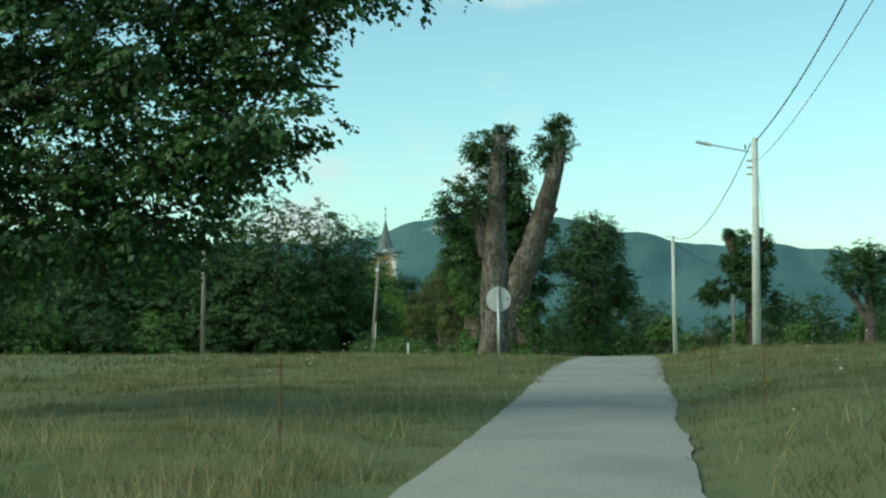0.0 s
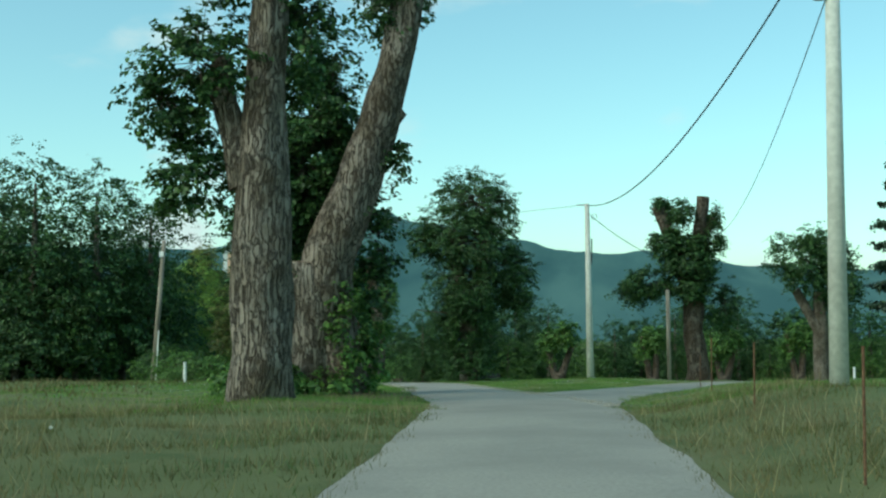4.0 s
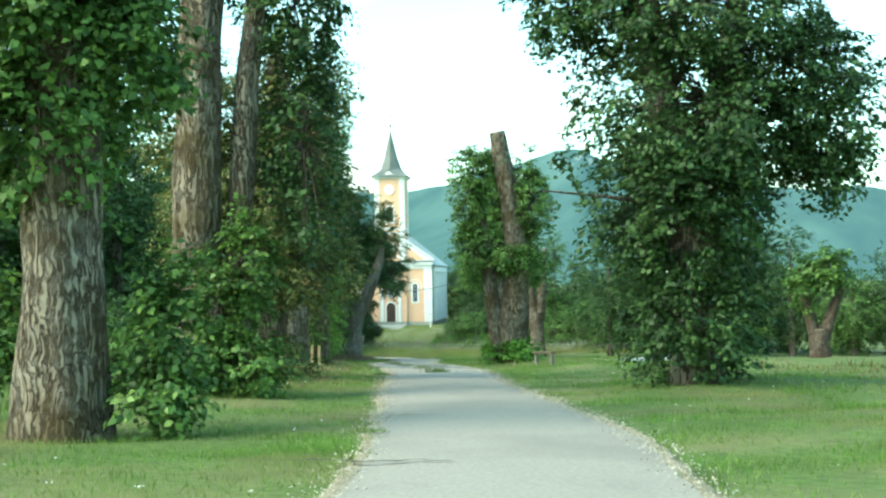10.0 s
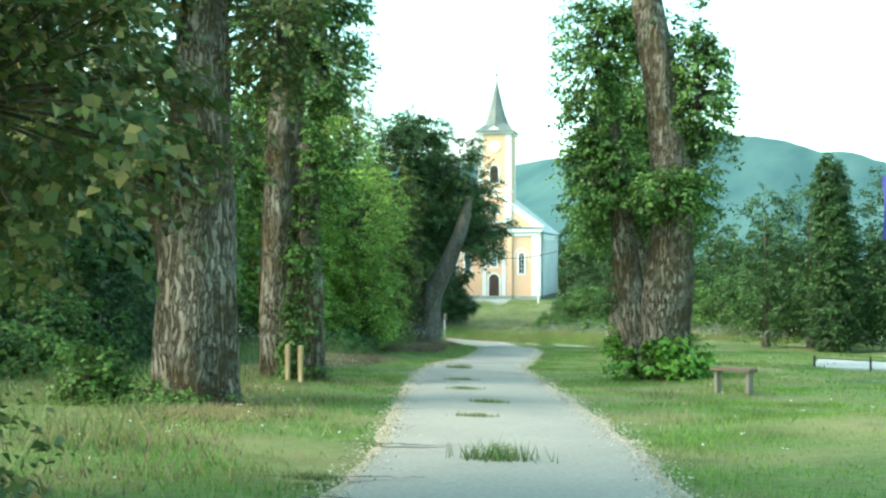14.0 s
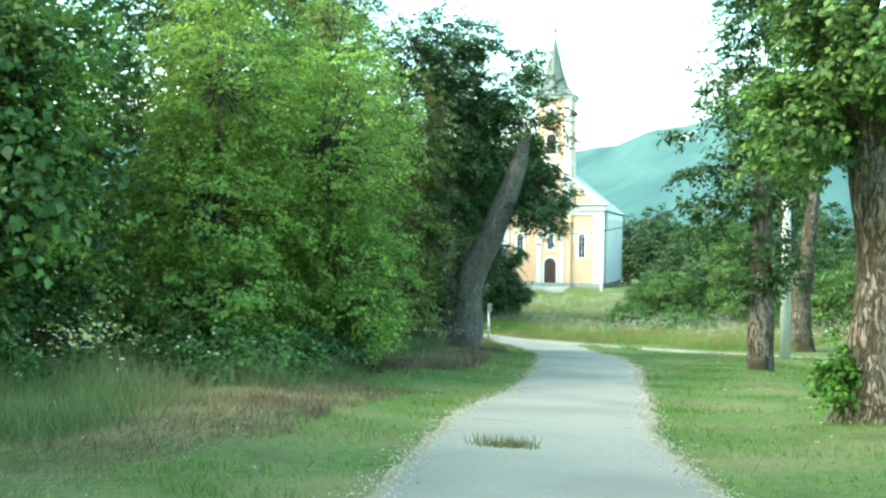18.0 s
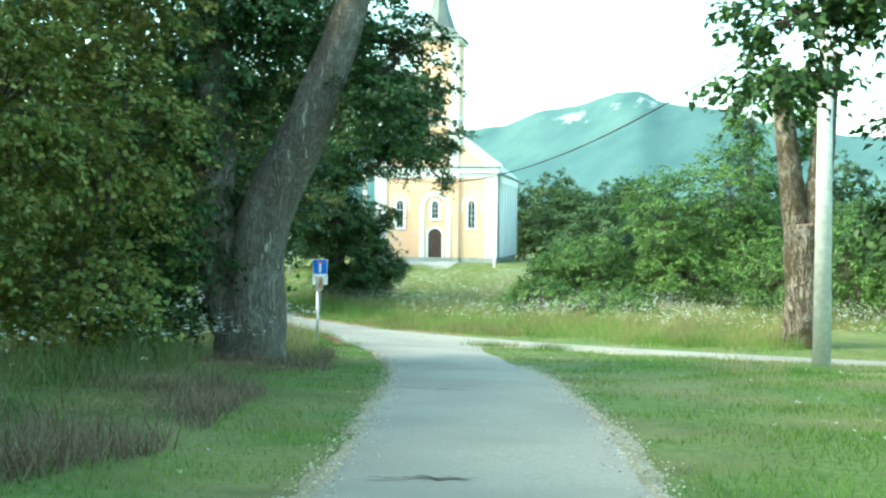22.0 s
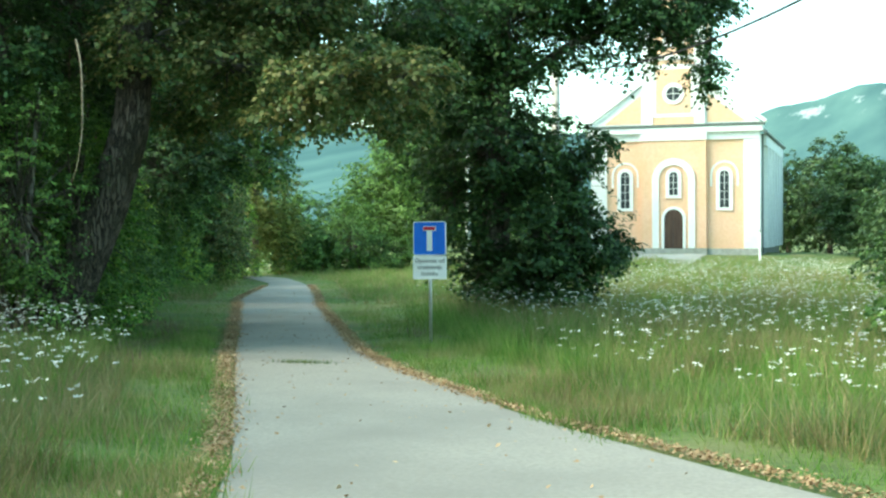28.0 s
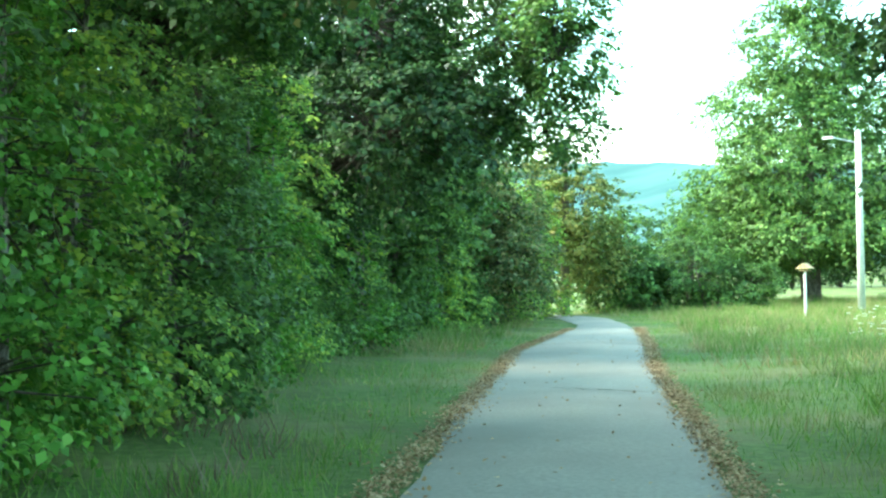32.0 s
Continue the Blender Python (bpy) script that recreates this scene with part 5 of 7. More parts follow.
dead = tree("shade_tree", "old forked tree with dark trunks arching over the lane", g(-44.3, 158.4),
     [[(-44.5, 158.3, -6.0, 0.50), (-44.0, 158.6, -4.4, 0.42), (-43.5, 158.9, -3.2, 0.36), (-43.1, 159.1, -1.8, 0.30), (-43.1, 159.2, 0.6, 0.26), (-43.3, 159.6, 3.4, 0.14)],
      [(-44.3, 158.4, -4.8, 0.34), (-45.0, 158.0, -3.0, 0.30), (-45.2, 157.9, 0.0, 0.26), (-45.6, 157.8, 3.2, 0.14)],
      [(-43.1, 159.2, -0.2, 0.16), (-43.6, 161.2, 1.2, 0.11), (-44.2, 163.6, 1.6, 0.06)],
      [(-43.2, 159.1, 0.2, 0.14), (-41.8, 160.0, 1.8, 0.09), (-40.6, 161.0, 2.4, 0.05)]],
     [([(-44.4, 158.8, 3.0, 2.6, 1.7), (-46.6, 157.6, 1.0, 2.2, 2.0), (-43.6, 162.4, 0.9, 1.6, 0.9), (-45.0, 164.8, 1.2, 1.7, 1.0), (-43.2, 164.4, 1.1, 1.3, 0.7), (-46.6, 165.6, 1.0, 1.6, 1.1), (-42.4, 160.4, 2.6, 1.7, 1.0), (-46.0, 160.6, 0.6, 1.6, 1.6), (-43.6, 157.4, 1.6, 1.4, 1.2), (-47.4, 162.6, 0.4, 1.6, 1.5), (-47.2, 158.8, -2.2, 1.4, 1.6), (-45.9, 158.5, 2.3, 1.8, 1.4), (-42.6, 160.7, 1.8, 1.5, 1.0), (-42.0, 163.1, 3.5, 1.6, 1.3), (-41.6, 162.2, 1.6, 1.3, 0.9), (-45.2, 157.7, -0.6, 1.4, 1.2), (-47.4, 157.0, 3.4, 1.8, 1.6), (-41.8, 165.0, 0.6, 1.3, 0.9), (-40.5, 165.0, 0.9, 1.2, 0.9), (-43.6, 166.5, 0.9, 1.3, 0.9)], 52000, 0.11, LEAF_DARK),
      ([(-41.6, 164.0, -0.9, 0.8, 0.45), (-41.1, 164.0, -1.1, 0.7, 0.45), (-40.7, 164.0, -1.4, 0.7, 0.5), (-40.4, 164.0, -0.8, 0.8, 0.5), (-42.4, 164.0, -0.6, 0.8, 0.4), (-39.4, 159.4, 3.0, 1.5, 1.0), (-40.6, 159.2, 1.7, 1.1, 0.7), (-37.8, 160.6, 3.6, 1.2, 0.8), (-42.9, 161.6, 0.1, 1.0, 0.5), (-44.4, 163.4, 0.1, 1.1, 0.45), (-43.6, 160.2, 0.4, 0.8, 0.4), (-41.6, 160.4, 1.2, 1.0, 0.5), (-41.4, 159.5, -0.9, 1.0, 0.6), (-40.5, 160.4, -1.5, 0.9, 0.45), (-41.9, 160.8, -0.6, 1.1, 0.7), (-39.8, 160.9, -0.7, 0.8, 0.45), (-41.0, 160.9, 0.2, 1.2, 0.8), (-42.6, 159.0, -0.4, 1.0, 0.7), (-45.5, 164.6, -0.6, 1.1, 0.6), (-44.0, 164.3, -0.2, 1.0, 0.5), (-46.8, 165.0, -0.9, 1.1, 0.7), (-39.4, 158.9, -1.3, 0.62, 0.36), (-38.9, 159.2, -1.3, 0.62, 0.36), (-38.7, 159.9, -1.2, 0.62, 0.36), (-39.9, 159.2, -1.7, 0.62, 0.36), (-39.5, 159.5, -1.7, 0.62, 0.36), (-39.2, 160.2, -1.5, 0.62, 0.36), (-38.1, 159.7, -1.2, 0.62, 0.36)], 27000, 0.11, LEAF_BROWN)], bark=BARK_SHADED, group=SHADE, seed=50, clump=0.22)
limb("dead_branch", [(-42.9, 157.6, -0.6, 0.0168), (-42.5, 157.3, -1.0, 0.0154), (-42.36, 157.2, -1.3, 0.0140), (-42.42, 157.2, -1.9, 0.0126), (-42.34, 157.2, -2.3, 0.0098), (-42.5, 157.2, -2.6, 0.0084), (-42.65, 157.2, -2.95, 0.0042)], CUT, dead, dead.location, sides=7, step=0.2)
for n, (x, y, lean, up, material, label) in enumerate(((-49.4, 161.4, 0.6, 0.0, LEAF_DARK, "old shaded tree at the back of the hedge"), (-57.6, 171.6, 3.6, -1.2, LEAF_DARK, "tall dark tree hanging over the far lane"), (-60.4, 177.6, 1.2, -1.6, LEAF, "tall tree behind the hedge"), (-64.6, 184.4, 1.6, -3.4, LEAF_BROWN, "tree with yellowing leaves near the bend"), (-52.4, 166.2, 0.8, 0.4, LEAF, "tall tree rising out of the hedge"))):
    z = float(level(y)) + up
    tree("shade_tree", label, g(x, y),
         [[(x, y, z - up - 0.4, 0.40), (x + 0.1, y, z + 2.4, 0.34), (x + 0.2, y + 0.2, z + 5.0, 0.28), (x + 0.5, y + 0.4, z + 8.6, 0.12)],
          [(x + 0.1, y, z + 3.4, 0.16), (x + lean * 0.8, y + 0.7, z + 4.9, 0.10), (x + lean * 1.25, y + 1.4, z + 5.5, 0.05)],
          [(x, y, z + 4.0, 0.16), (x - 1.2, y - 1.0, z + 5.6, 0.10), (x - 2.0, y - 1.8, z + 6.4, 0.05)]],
         [([(x, y, z + 7.4, 2.5, 2.0), (x + lean, y + 0.8, z + 5.2, 1.9, 1.5), (x - 1.4, y - 1.2, z + 5.4, 2.0, 1.7), (x + 0.4, y + 1.0, z + 9.0, 2.0, 1.3), (x + lean * 0.5, y + 0.6, z + 3.8, 1.5, 1.1), (x + lean * 1.2, y + 1.6, z + 5.6, 1.6, 1.4), (x + lean * 0.8, y + 1.4, z + 7.4, 1.9, 1.5)], 19000, 0.13, material)], bark=BARK_SHADED, group=SHADE, seed=51 + n, clump=0.24)

MEADOW = "thicket beside the meadow"
shrub("hazel_bush", "tall bush with a thin airy top", g(-23.4, 175.8), [(-23.1, 176.0, 2.9, 1.1, 1.7), (-24.2, 175.7, -0.6, 2.0, 2.8), (-22.4, 176.2, -3.2, 2.4, 2.3)], 13000, 0.13, LEAF, 61, 0.3, group=MEADOW)
shrub("hazel_bush", "broad green bush at the meadow's edge", g(-27.0, 174.8), [(-26.8, 174.8, -1.9, 1.9, 2.7), (-26.0, 174.0, -4.4, 2.2, 1.2)], 11000, 0.13, LEAF, 62, 0.28, group=MEADOW)
shrub("elder_bush", "low green bush at the meadow's edge", g(-30.4, 173.9), [(-30.2, 173.8, -3.9, 1.9, 1.5), (-32.2, 174.4, -4.4, 1.3, 1.0)], 7000, 0.13, LEAF, 63, 0.28, group=MEADOW)
shrub("elder_bush", "bush half hiding the bare pollard", g(-18.6, 166.0), [(-18.6, 166.0, -3.4, 2.2, 2.2), (-21.2, 167.4, -4.0, 2.0, 1.6), (-16.0, 164.0, -3.6, 2.2, 2.0)], 12000, 0.13, LEAF, 64, 0.28, group=MEADOW)
shrub("elder_bush", "low shrub growing out of tall grass", g(-30.6, 164.0), [(-30.4, 164.0, -4.9, 1.6, 0.8), (-27.2, 163.4, -5.0, 1.6, 0.7)], 4000, 0.13, LEAF, 65, group=MEADOW)
tree("narrow_tree", "narrow columnar dark tree beside the lawn", g(-11.1, 148.0),
     [[(-11.1, 148.0, -5.6, 0.3), (-11.1, 148.0, 0.0, 0.2), (-11.1, 148.0, 4.0, 0.1)]],
     [([(-11.0, 148.1, -4.2, 1.15, 0.9), (-11.0, 148.1, -3.0, 1.25, 1.2), (-11.0, 148.1, -1.4, 1.25, 1.3), (-11.1, 148.0, 0.2, 1.15, 1.3), (-11.1, 148.0, 1.8, 1.05, 1.3), (-11.2, 147.9, 3.2, 0.9, 1.2), (-11.3, 147.9, 4.3, 0.6, 0.8)], 26000, 0.13, LEAF_DARK)], seed=28, clump=0.2, twig=0.1)
tree("pollard_linden", "distant round-headed tree with a forked trunk", g(17.4, 116.4),
     [[(17.7, 116.7, -3.6, 0.6), (17.6, 116.5, 0.8, 0.5), (17.5, 116.3, 3.4, 0.4)], [(17.5, 116.4, 0.6, 0.35), (15.9, 116.1, 3.6, 0.3)]],
     [([(16.4, 116.0, 5.6, 2.4, 2.0), (18.8, 116.3, 4.6, 2.0, 2.6), (17.4, 116.0, 7.0, 1.6, 1.2)], 8000, 0.2, LEAF_DARK)], seed=29, clump=0.36, twig=0.15)
tree("spruce", "tall thin-branched spruce at the edge of the field", g(18.0, 95.4),
     [[(18.0, 95.4, -2.4, 0.22), (18.0, 95.4, 6.0, 0.14), (18.0, 95.4, 12.5, 0.03)]],
     [([(18.0, 95.4, 2.0 + 1.1 * k, 2.0 - 0.19 * k, 0.16) for k in range(10)], 9000, 0.2, NEEDLE)], seed=30, clump=0.14, twig=0.5, category="spruce")
for n, (x, y, h, lean) in enumerate(((-1.0, 130.0, 4.6, 0.5), (7.6, 143.5, 5.2, -0.5), (13.6, 140.0, 4.6, 0.3), (19.8, 138.0, 5.0, -0.3))):
    z = float(level(y)) + 0.2
    tree("tree_stub", "short broken-topped pollard stub with sparse shoots", g(x, y),
         [[(x, y, z - 0.4, 0.55), (x, y, z + 1.4, 0.45)], [(x - 0.2, y, z + 1.0, 0.34), (x - 1.0, y, z + h, 0.2)], [(x + 0.2, y, z + 1.0, 0.34), (x + 0.8 + lean, y, z + h * 0.9, 0.22)]],
         [([(x + 0.4, y, z + h, 1.2, 1.1), (x - 0.8, y, z + h * 0.8, 0.7, 1.0)], 2200, 0.24, LEAF)], bark=BARK_BROWN, group="broken pollards on the far field", seed=70 + n, clump=0.35, twig=0.15)


def wood_tree(label, seed, tall, wide, material, leaf=0.36, count=2500):
    blobs = [(0, 0, tall * 0.62, wide, tall * 0.30), (wide * 0.5, 0.3, tall * 0.42, wide * 0.7, tall * 0.26), (-wide * 0.5, -0.3, tall * 0.40, wide * 0.75, tall * 0.27), (0.2, -wide * 0.4, tall * 0.24, wide * 0.8, tall * 0.2), (0.1, 0.2, tall * 0.86, wide * 0.6, tall * 0.15)]
    return tree("wood_tree", label, (0, 0, 0), [[(0, 0, -0.5, 0.25), (0, 0, tall * 0.5, 0.16), (0, 0, tall * 0.85, 0.05)]], [(blobs, count, leaf, material)], group="trees of the far wood", seed=seed, clump=0.36, twig=0, sides=8, step=0.8)


PROTO = [wood_tree("dense green tree at the edge of a wood", 81, 9.5, 3.3, LEAF_FAR, 0.25, 8000), wood_tree("broad dark tree at the edge of a wood", 82, 8.0, 3.8, LEAF_DARK, 0.25, 8000), wood_tree("low bushy tree at the edge of a wood", 83, 5.5, 3.2, LEAF_FAR, 0.22, 5600), wood_tree("light green bushy tree at the edge of a wood", 84, 5.0, 3.0, LEAF, 0.20, 4200)]
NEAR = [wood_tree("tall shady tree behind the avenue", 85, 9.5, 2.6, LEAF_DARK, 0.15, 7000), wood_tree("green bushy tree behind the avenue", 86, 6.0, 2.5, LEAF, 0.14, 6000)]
WOOD = []
wr = np.random.default_rng(9)


def wood_row(points, gap, kinds, low=0.85, high=1.2, off=1.2):
    p = np.array(points, float)
    d = np.r_[0, np.cumsum(np.linalg.norm(np.diff(p, axis=0), axis=1))]
    for s in np.arange(0, d[-1], gap):
        x, y = np.interp(s, d, p[:, 0]) + wr.uniform(-off, off), np.interp(s, d, p[:, 1]) + wr.uniform(-off, off)
        WOOD.append((x, y, wr.uniform(low, high), wr.uniform(0, 6.3), int(wr.choice(kinds))))


wood_row([(-70, 84), (-46, 92), (-33, 97), (-27, 102)], 3.6, [0, 1, 2], 0.9, 1.25)
wood_row([(-72, 92), (-47, 101), (-34, 107), (-30, 112)], 4.2, [0, 1], 1.3, 1.55)
wood_row([(-60, 80), (-44, 87), (-34, 92), (-26, 97)], 4.0, [2, 3], 0.7, 1.0)
wood_row([(-31, 112), (-32, 122), (-34, 130), (-36, 136)], 3.4, [0, 1], 1.0, 1.25)
wood_row([(-37, 139), (-44, 150), (-52, 158), (-60, 168), (-68, 182)], 3.8, [0, 1], 0.9, 1.2)
wood_row([(-16, 152), (0, 150), (14, 149), (34, 146), (60, 140)], 3.6, [2, 3, 2], 0.8, 1.15)
wood_row([(-12, 162), (10, 160), (40, 155), (70, 148)], 5.0, [0, 1, 2], 0.85, 1.15)
wood_row([(-14, 172), (-22, 182), (-30, 186), (-36, 196)], 3.4, [2, 3, 2], 0.75, 1.05)
wood_row([(-14, 190), (-26, 202), (-34, 212), (-40, 232)], 4.2, [0, 2], 0.8, 1.1)
wood_row([(-38, 236), (-50, 252), (-70, 262), (-100, 262)], 5.0, [0, 1], 0.8, 1.1)
wood_row([(-88, 206), (-98, 214), (-110, 226)], 4.4, [0, 2], 0.7, 0.9)
wood_row([(22, 120), (34, 118), (50, 112), (66, 104)], 5.0, [1, 0], 0.9, 1.15)
WOOD += [(-27.5, 97.0, 1.4, 0.4, 0), (-25.6, 101.0, 1.3, 1.9, 0), (-30.4, 95.0, 1.45, 3.0, 0)]
for n, (x, y, k, a, kind) in enumerate(WOOD):
    m = Matrix.Translation(g(x, y, -0.1)) @ Matrix.Rotation(a, 4, "Z") @ Matrix.Diagonal((k, k, k, 1))
    near = float(road_distance(np.array([x]), np.array([y]))[0]) < 17 and y < 170
    if near and x < 0 and float(road_distance(np.array([x]), np.array([y]))[0]) < 6.5:
        continue
    copy_thing((NEAR if near else PROTO)[kind % 2 if near else kind], m)
for n, (ob, at) in enumerate(zip(PROTO + NEAR, ((-78, 96), (-84, 102), (-80, 90), (44, 150), (-33, 104), (-36, 141)))):
    ob.location = g(*at)


# ---- church ----
CH = Matrix.Translation((-54.12, 223.68, -5.45)) @ Matrix.Rotation(0.16, 4, "Z")
church = thing("church", CH.translation, "ochre and white village church with a pointed bell tower", "church", turn=0.16)
W, L, E = 5.5, 18.0, 8.0


def arch(w, z0, z1, steps=12):
    """Half-round headed outline, w half wide, from z0 up to z1."""
    return [(-w, z0), (w, z0)] + [(w * math.cos(a), z1 - w + w * math.sin(a)) for a in np.linspace(0, math.pi, steps)]


def moved(outline, dx):
    return [(x + dx, z) for x, z in outline]


def ring(outer, inner, y0, y1):
    """A frame between two outlines with as many points."""
    bm = bmesh.new()
    vs = [[bm.verts.new((x, y, z)) for x, z in o] for y in (y0, y1) for o in (outer, inner)]
    n = len(outer)
    for i in range(n):
        j = (i + 1) % n
        bm.faces.new((vs[0][i], vs[0][j], vs[1][j], vs[1][i]))
        bm.faces.new((vs[2][i], vs[3][i], vs[3][j], vs[2][j]))
        bm.faces.new((vs[0][i], vs[2][i], vs[2][j], vs[0][j]))
        bm.faces.new((vs[1][i], vs[1][j], vs[3][j], vs[3][i]))
    return bm


def arched_window(parent, dx, z0, z1, w, y, bars=3):
    win = part("window", ring(moved(arch(w + 0.24, z0 - 0.2, z1 + 0.24), dx), moved(arch(w, z0, z1), dx), y - 0.07, y + 0.05), STUCCO_WHITE, parent, "white-framed arched window")
    part("pane", prism(moved(arch(w - 0.002, z0 + 0.002, z1 - 0.002), dx), y - 0.02, y + 0.04), GLASS, win, "dark glass")
    part("mullion", box(dx - 0.016, dx + 0.016, y - 0.045, y - 0.022, z0, z1 - 0.03), WHITE_PAINT, win)
    for k in range(1, bars + 1):
        z = z0 + (z1 - w - z0) * k / bars
        part("glazing_bar", box(dx - w, dx + w, y - 0.043, y - 0.022, z - 0.013, z + 0.013), WHITE_PAINT, win)
    return win


part("wall", box(-W, W, 0, L, 0.35, E), STUCCO, church, "ochre stucco walls")
part("plinth", box(-W - 0.1, W + 0.1, -0.1, L + 0.1, -0.5, 0.42, 0.03), PLINTH, church)
for sx in (-1, 1):
    part("corner_pilaster", box(sx * W - 0.95 if sx > 0 else -W - 0.12, W + 0.12 if sx > 0 else -W + 0.95, -0.12, 0.9, 0.42, E), STUCCO_WHITE, church, "white corner pilaster")
    part("bay_edge", box(sx * 2.14 - (0.3 if sx > 0 else 0.0), sx * 2.14 + (0.0 if sx > 0 else 0.3), -0.335, 0.0, 0.45, E), STUCCO, church)
    part("side_frieze", box(sx * W - 0.02 if sx > 0 else -W - 0.43, W + 0.43 if sx > 0 else -W + 0.02, 0.9, L, E - 0.75, E - 0.02), STUCCO_WHITE, church)
    for k in range(6):
        y = 2.6 + k * 2.75
        part("side_pilaster", box(sx * W - 0.02 if sx > 0 else -W - 0.42, W + 0.42 if sx > 0 else -W + 0.02, y, y + 1.0, 0.42, E - 0.75), STUCCO_WHITE, church)
        part("side_window", box(sx * W - 0.02 if sx > 0 else -W - 0.05, W + 0.05 if sx > 0 else -W + 0.02, y - 1.2, y - 0.6, 2.6, 5.6, 0.01), GLASS, church, "tall dark side window")
    part("side_wash", box(sx * W - 0.01 if sx > 0 else -W - 0.03, W + 0.03 if sx > 0 else -W + 0.01, 0.9, L, 0.42, E - 0.75), STUCCO_WHITE, church, "whitewashed side wall")
    part("gutter", rod((sx * (W + 0.5), -0.2, E + 0.02), (sx * (W + 0.5), L + 0.2, E + 0.02), 0.09), SLATE, church)
    part("downpipe", rod((sx * (W + 0.2), 0.75, 0.1), (sx * (W + 0.2), 0.75, E), 0.055), SLATE, church)
    side = arched_window(church, sx * 3.3, 3.15, 5.6, 0.3, -0.02, 4)
    part("hood_mould", ring(moved(arch(0.92, 4.55, 6.25), sx * 3.3), moved(arch(0.80, 4.55, 6.13), sx * 3.3), -0.05, 0.0), STUCCO_WHITE, side, "thin raised arch over the window")
part("centre_bay", box(-1.84, 1.84, -0.32, 0.0, 0.42, E), STUCCO, church)
part("bay_plinth", box(-2.2, 2.2, -0.42, -0.1, -0.5, 0.44, 0.03), PLINTH, church)
part("niche_surround", ring(arch(1.42, 0.44, 6.45, 18), arch(0.98, 0.44, 6.0, 18), -0.42, -0.3), STUCCO_WHITE, church, "tall white arched surround over the door")
arched_window(church, 0.0, 4.0, 5.55, 0.28, -0.34, 3)
door = part("door", prism(arch(0.62, 0.05, 3.05), -0.36, -0.3), DOOR_WOOD, church, "dark brown arched double door")
part("door_frame", ring(arch(0.80, 0.05, 3.24), arch(0.62, 0.05, 3.05), -0.40, -0.30), STUCCO_WHITE, church)
part("door_leaf_joint", box(-0.012, 0.012, -0.372, -0.355, 0.1, 2.4), INK, door)
part("door_rail", box(-0.6, 0.6, -0.378, -0.355, 2.36, 2.46), DOOR_WOOD, door)
for k in range(4):
    for sx in (-1, 1):
        part("door_panel", box(sx * 0.31 - 0.2, sx * 0.31 + 0.2, -0.372, -0.355, 0.2 + k * 0.53, 0.62 + k * 0.53, 0.008), DOOR_WOOD, door)
for k in range(3):
    part("step", box(-1.9 - 0.25 * k, 1.6 + 0.25 * k, -1.3 - 0.45 * k, -0.4, -0.7, 0.02 - 0.17 * k), STONE, church)
part("cornice", box(-W - 0.32, W + 0.32, -0.42, 0.35, E + 0.1, E + 0.55, 0.05), STUCCO_WHITE, church, "white cornice")
part("frieze", box(-W - 0.05, W + 0.05, -0.16, 0.3, E - 0.35, E + 0.1), STUCCO_WHITE, church)
part("bay_frieze", box(-2.2, 2.2, -0.40, -0.16, E - 0.35, E + 0.1), STUCCO_WHITE, church)
part("cornice_cap", box(-W - 0.42, W + 0.42, -0.52, 0.3, E + 0.55, E + 0.7, 0.03), SLATE, church)
RZ = 12.9
gable = [(-W - 0.2, E + 0.7), (W + 0.2, E + 0.7), (0, RZ)]
part("gable_wall", prism(gable, -0.1, 0.25), STUCCO_WHITE, church, "white triangular gable")
part("gable_field", prism([(2.2, E + 0.82), (4.7, E + 0.82), (2.2, E + 2.75)], -0.14, -0.1), STUCCO, church)
part("gable_field", prism([(-4.7, E + 0.82), (-2.2, E + 0.82), (-2.2, E + 2.75)], -0.14, -0.1), STUCCO, church)
for sx in (-1, 1):
    bm = prism([(sx * (W + 0.55), E - 0.02), (0.0, RZ + 0.02), (0.0, RZ + 0.18), (sx * (W + 0.6), E + 0.12)], 0.26, L + 0.4)
    part("roof", bm, ROOF, church, "pale sheet-metal roof slope")
    bm = prism([(sx * (W + 0.4), E + 0.68), (0.0, RZ + 0.05), (0.0, RZ + 0.35), (sx * (W + 0.55), E + 0.85)], -0.3, 0.26)
    part("gable_moulding", bm, STUCCO_WHITE, church)
    for k in range(14):
        y = 0.8 + k * 1.25
        a, b = Vector((sx * (W + 0.55), y, E + 0.13)), Vector((0, y, RZ + 0.2))
        part("roof_seam", rod(a, b, 0.025, sides=4), ROOF, church)
T0, T1 = E + 0.7, 20.0
part("tower_wall", box(-2.0, 2.0, -0.3, 3.7, T0, T1), STUCCO, church, "ochre tower wall")
for sx in (-1, 1):
    for y0 in (-0.36, 3.06):
        part("tower_pilaster", box(sx * 2.0 - 0.62 if sx > 0 else -2.06, 2.06 if sx > 0 else -2.0 + 0.62, y0, y0 + 0.7, T0, T1 + 0.02), STUCCO_WHITE, church, "white tower corner")
part("tower_band", box(-2.1, 2.1, -0.4, 3.8, 13.0, 13.35, 0.04), STUCCO_WHITE, church)
part("tower_panel", box(-1.4, 1.4, -0.33, -0.29, 9.2, 12.7), STUCCO_WHITE, church)
part("tower_panel_field", box(-1.15, 1.15, -0.352, -0.331, 9.45, 12.4), STUCCO, church)
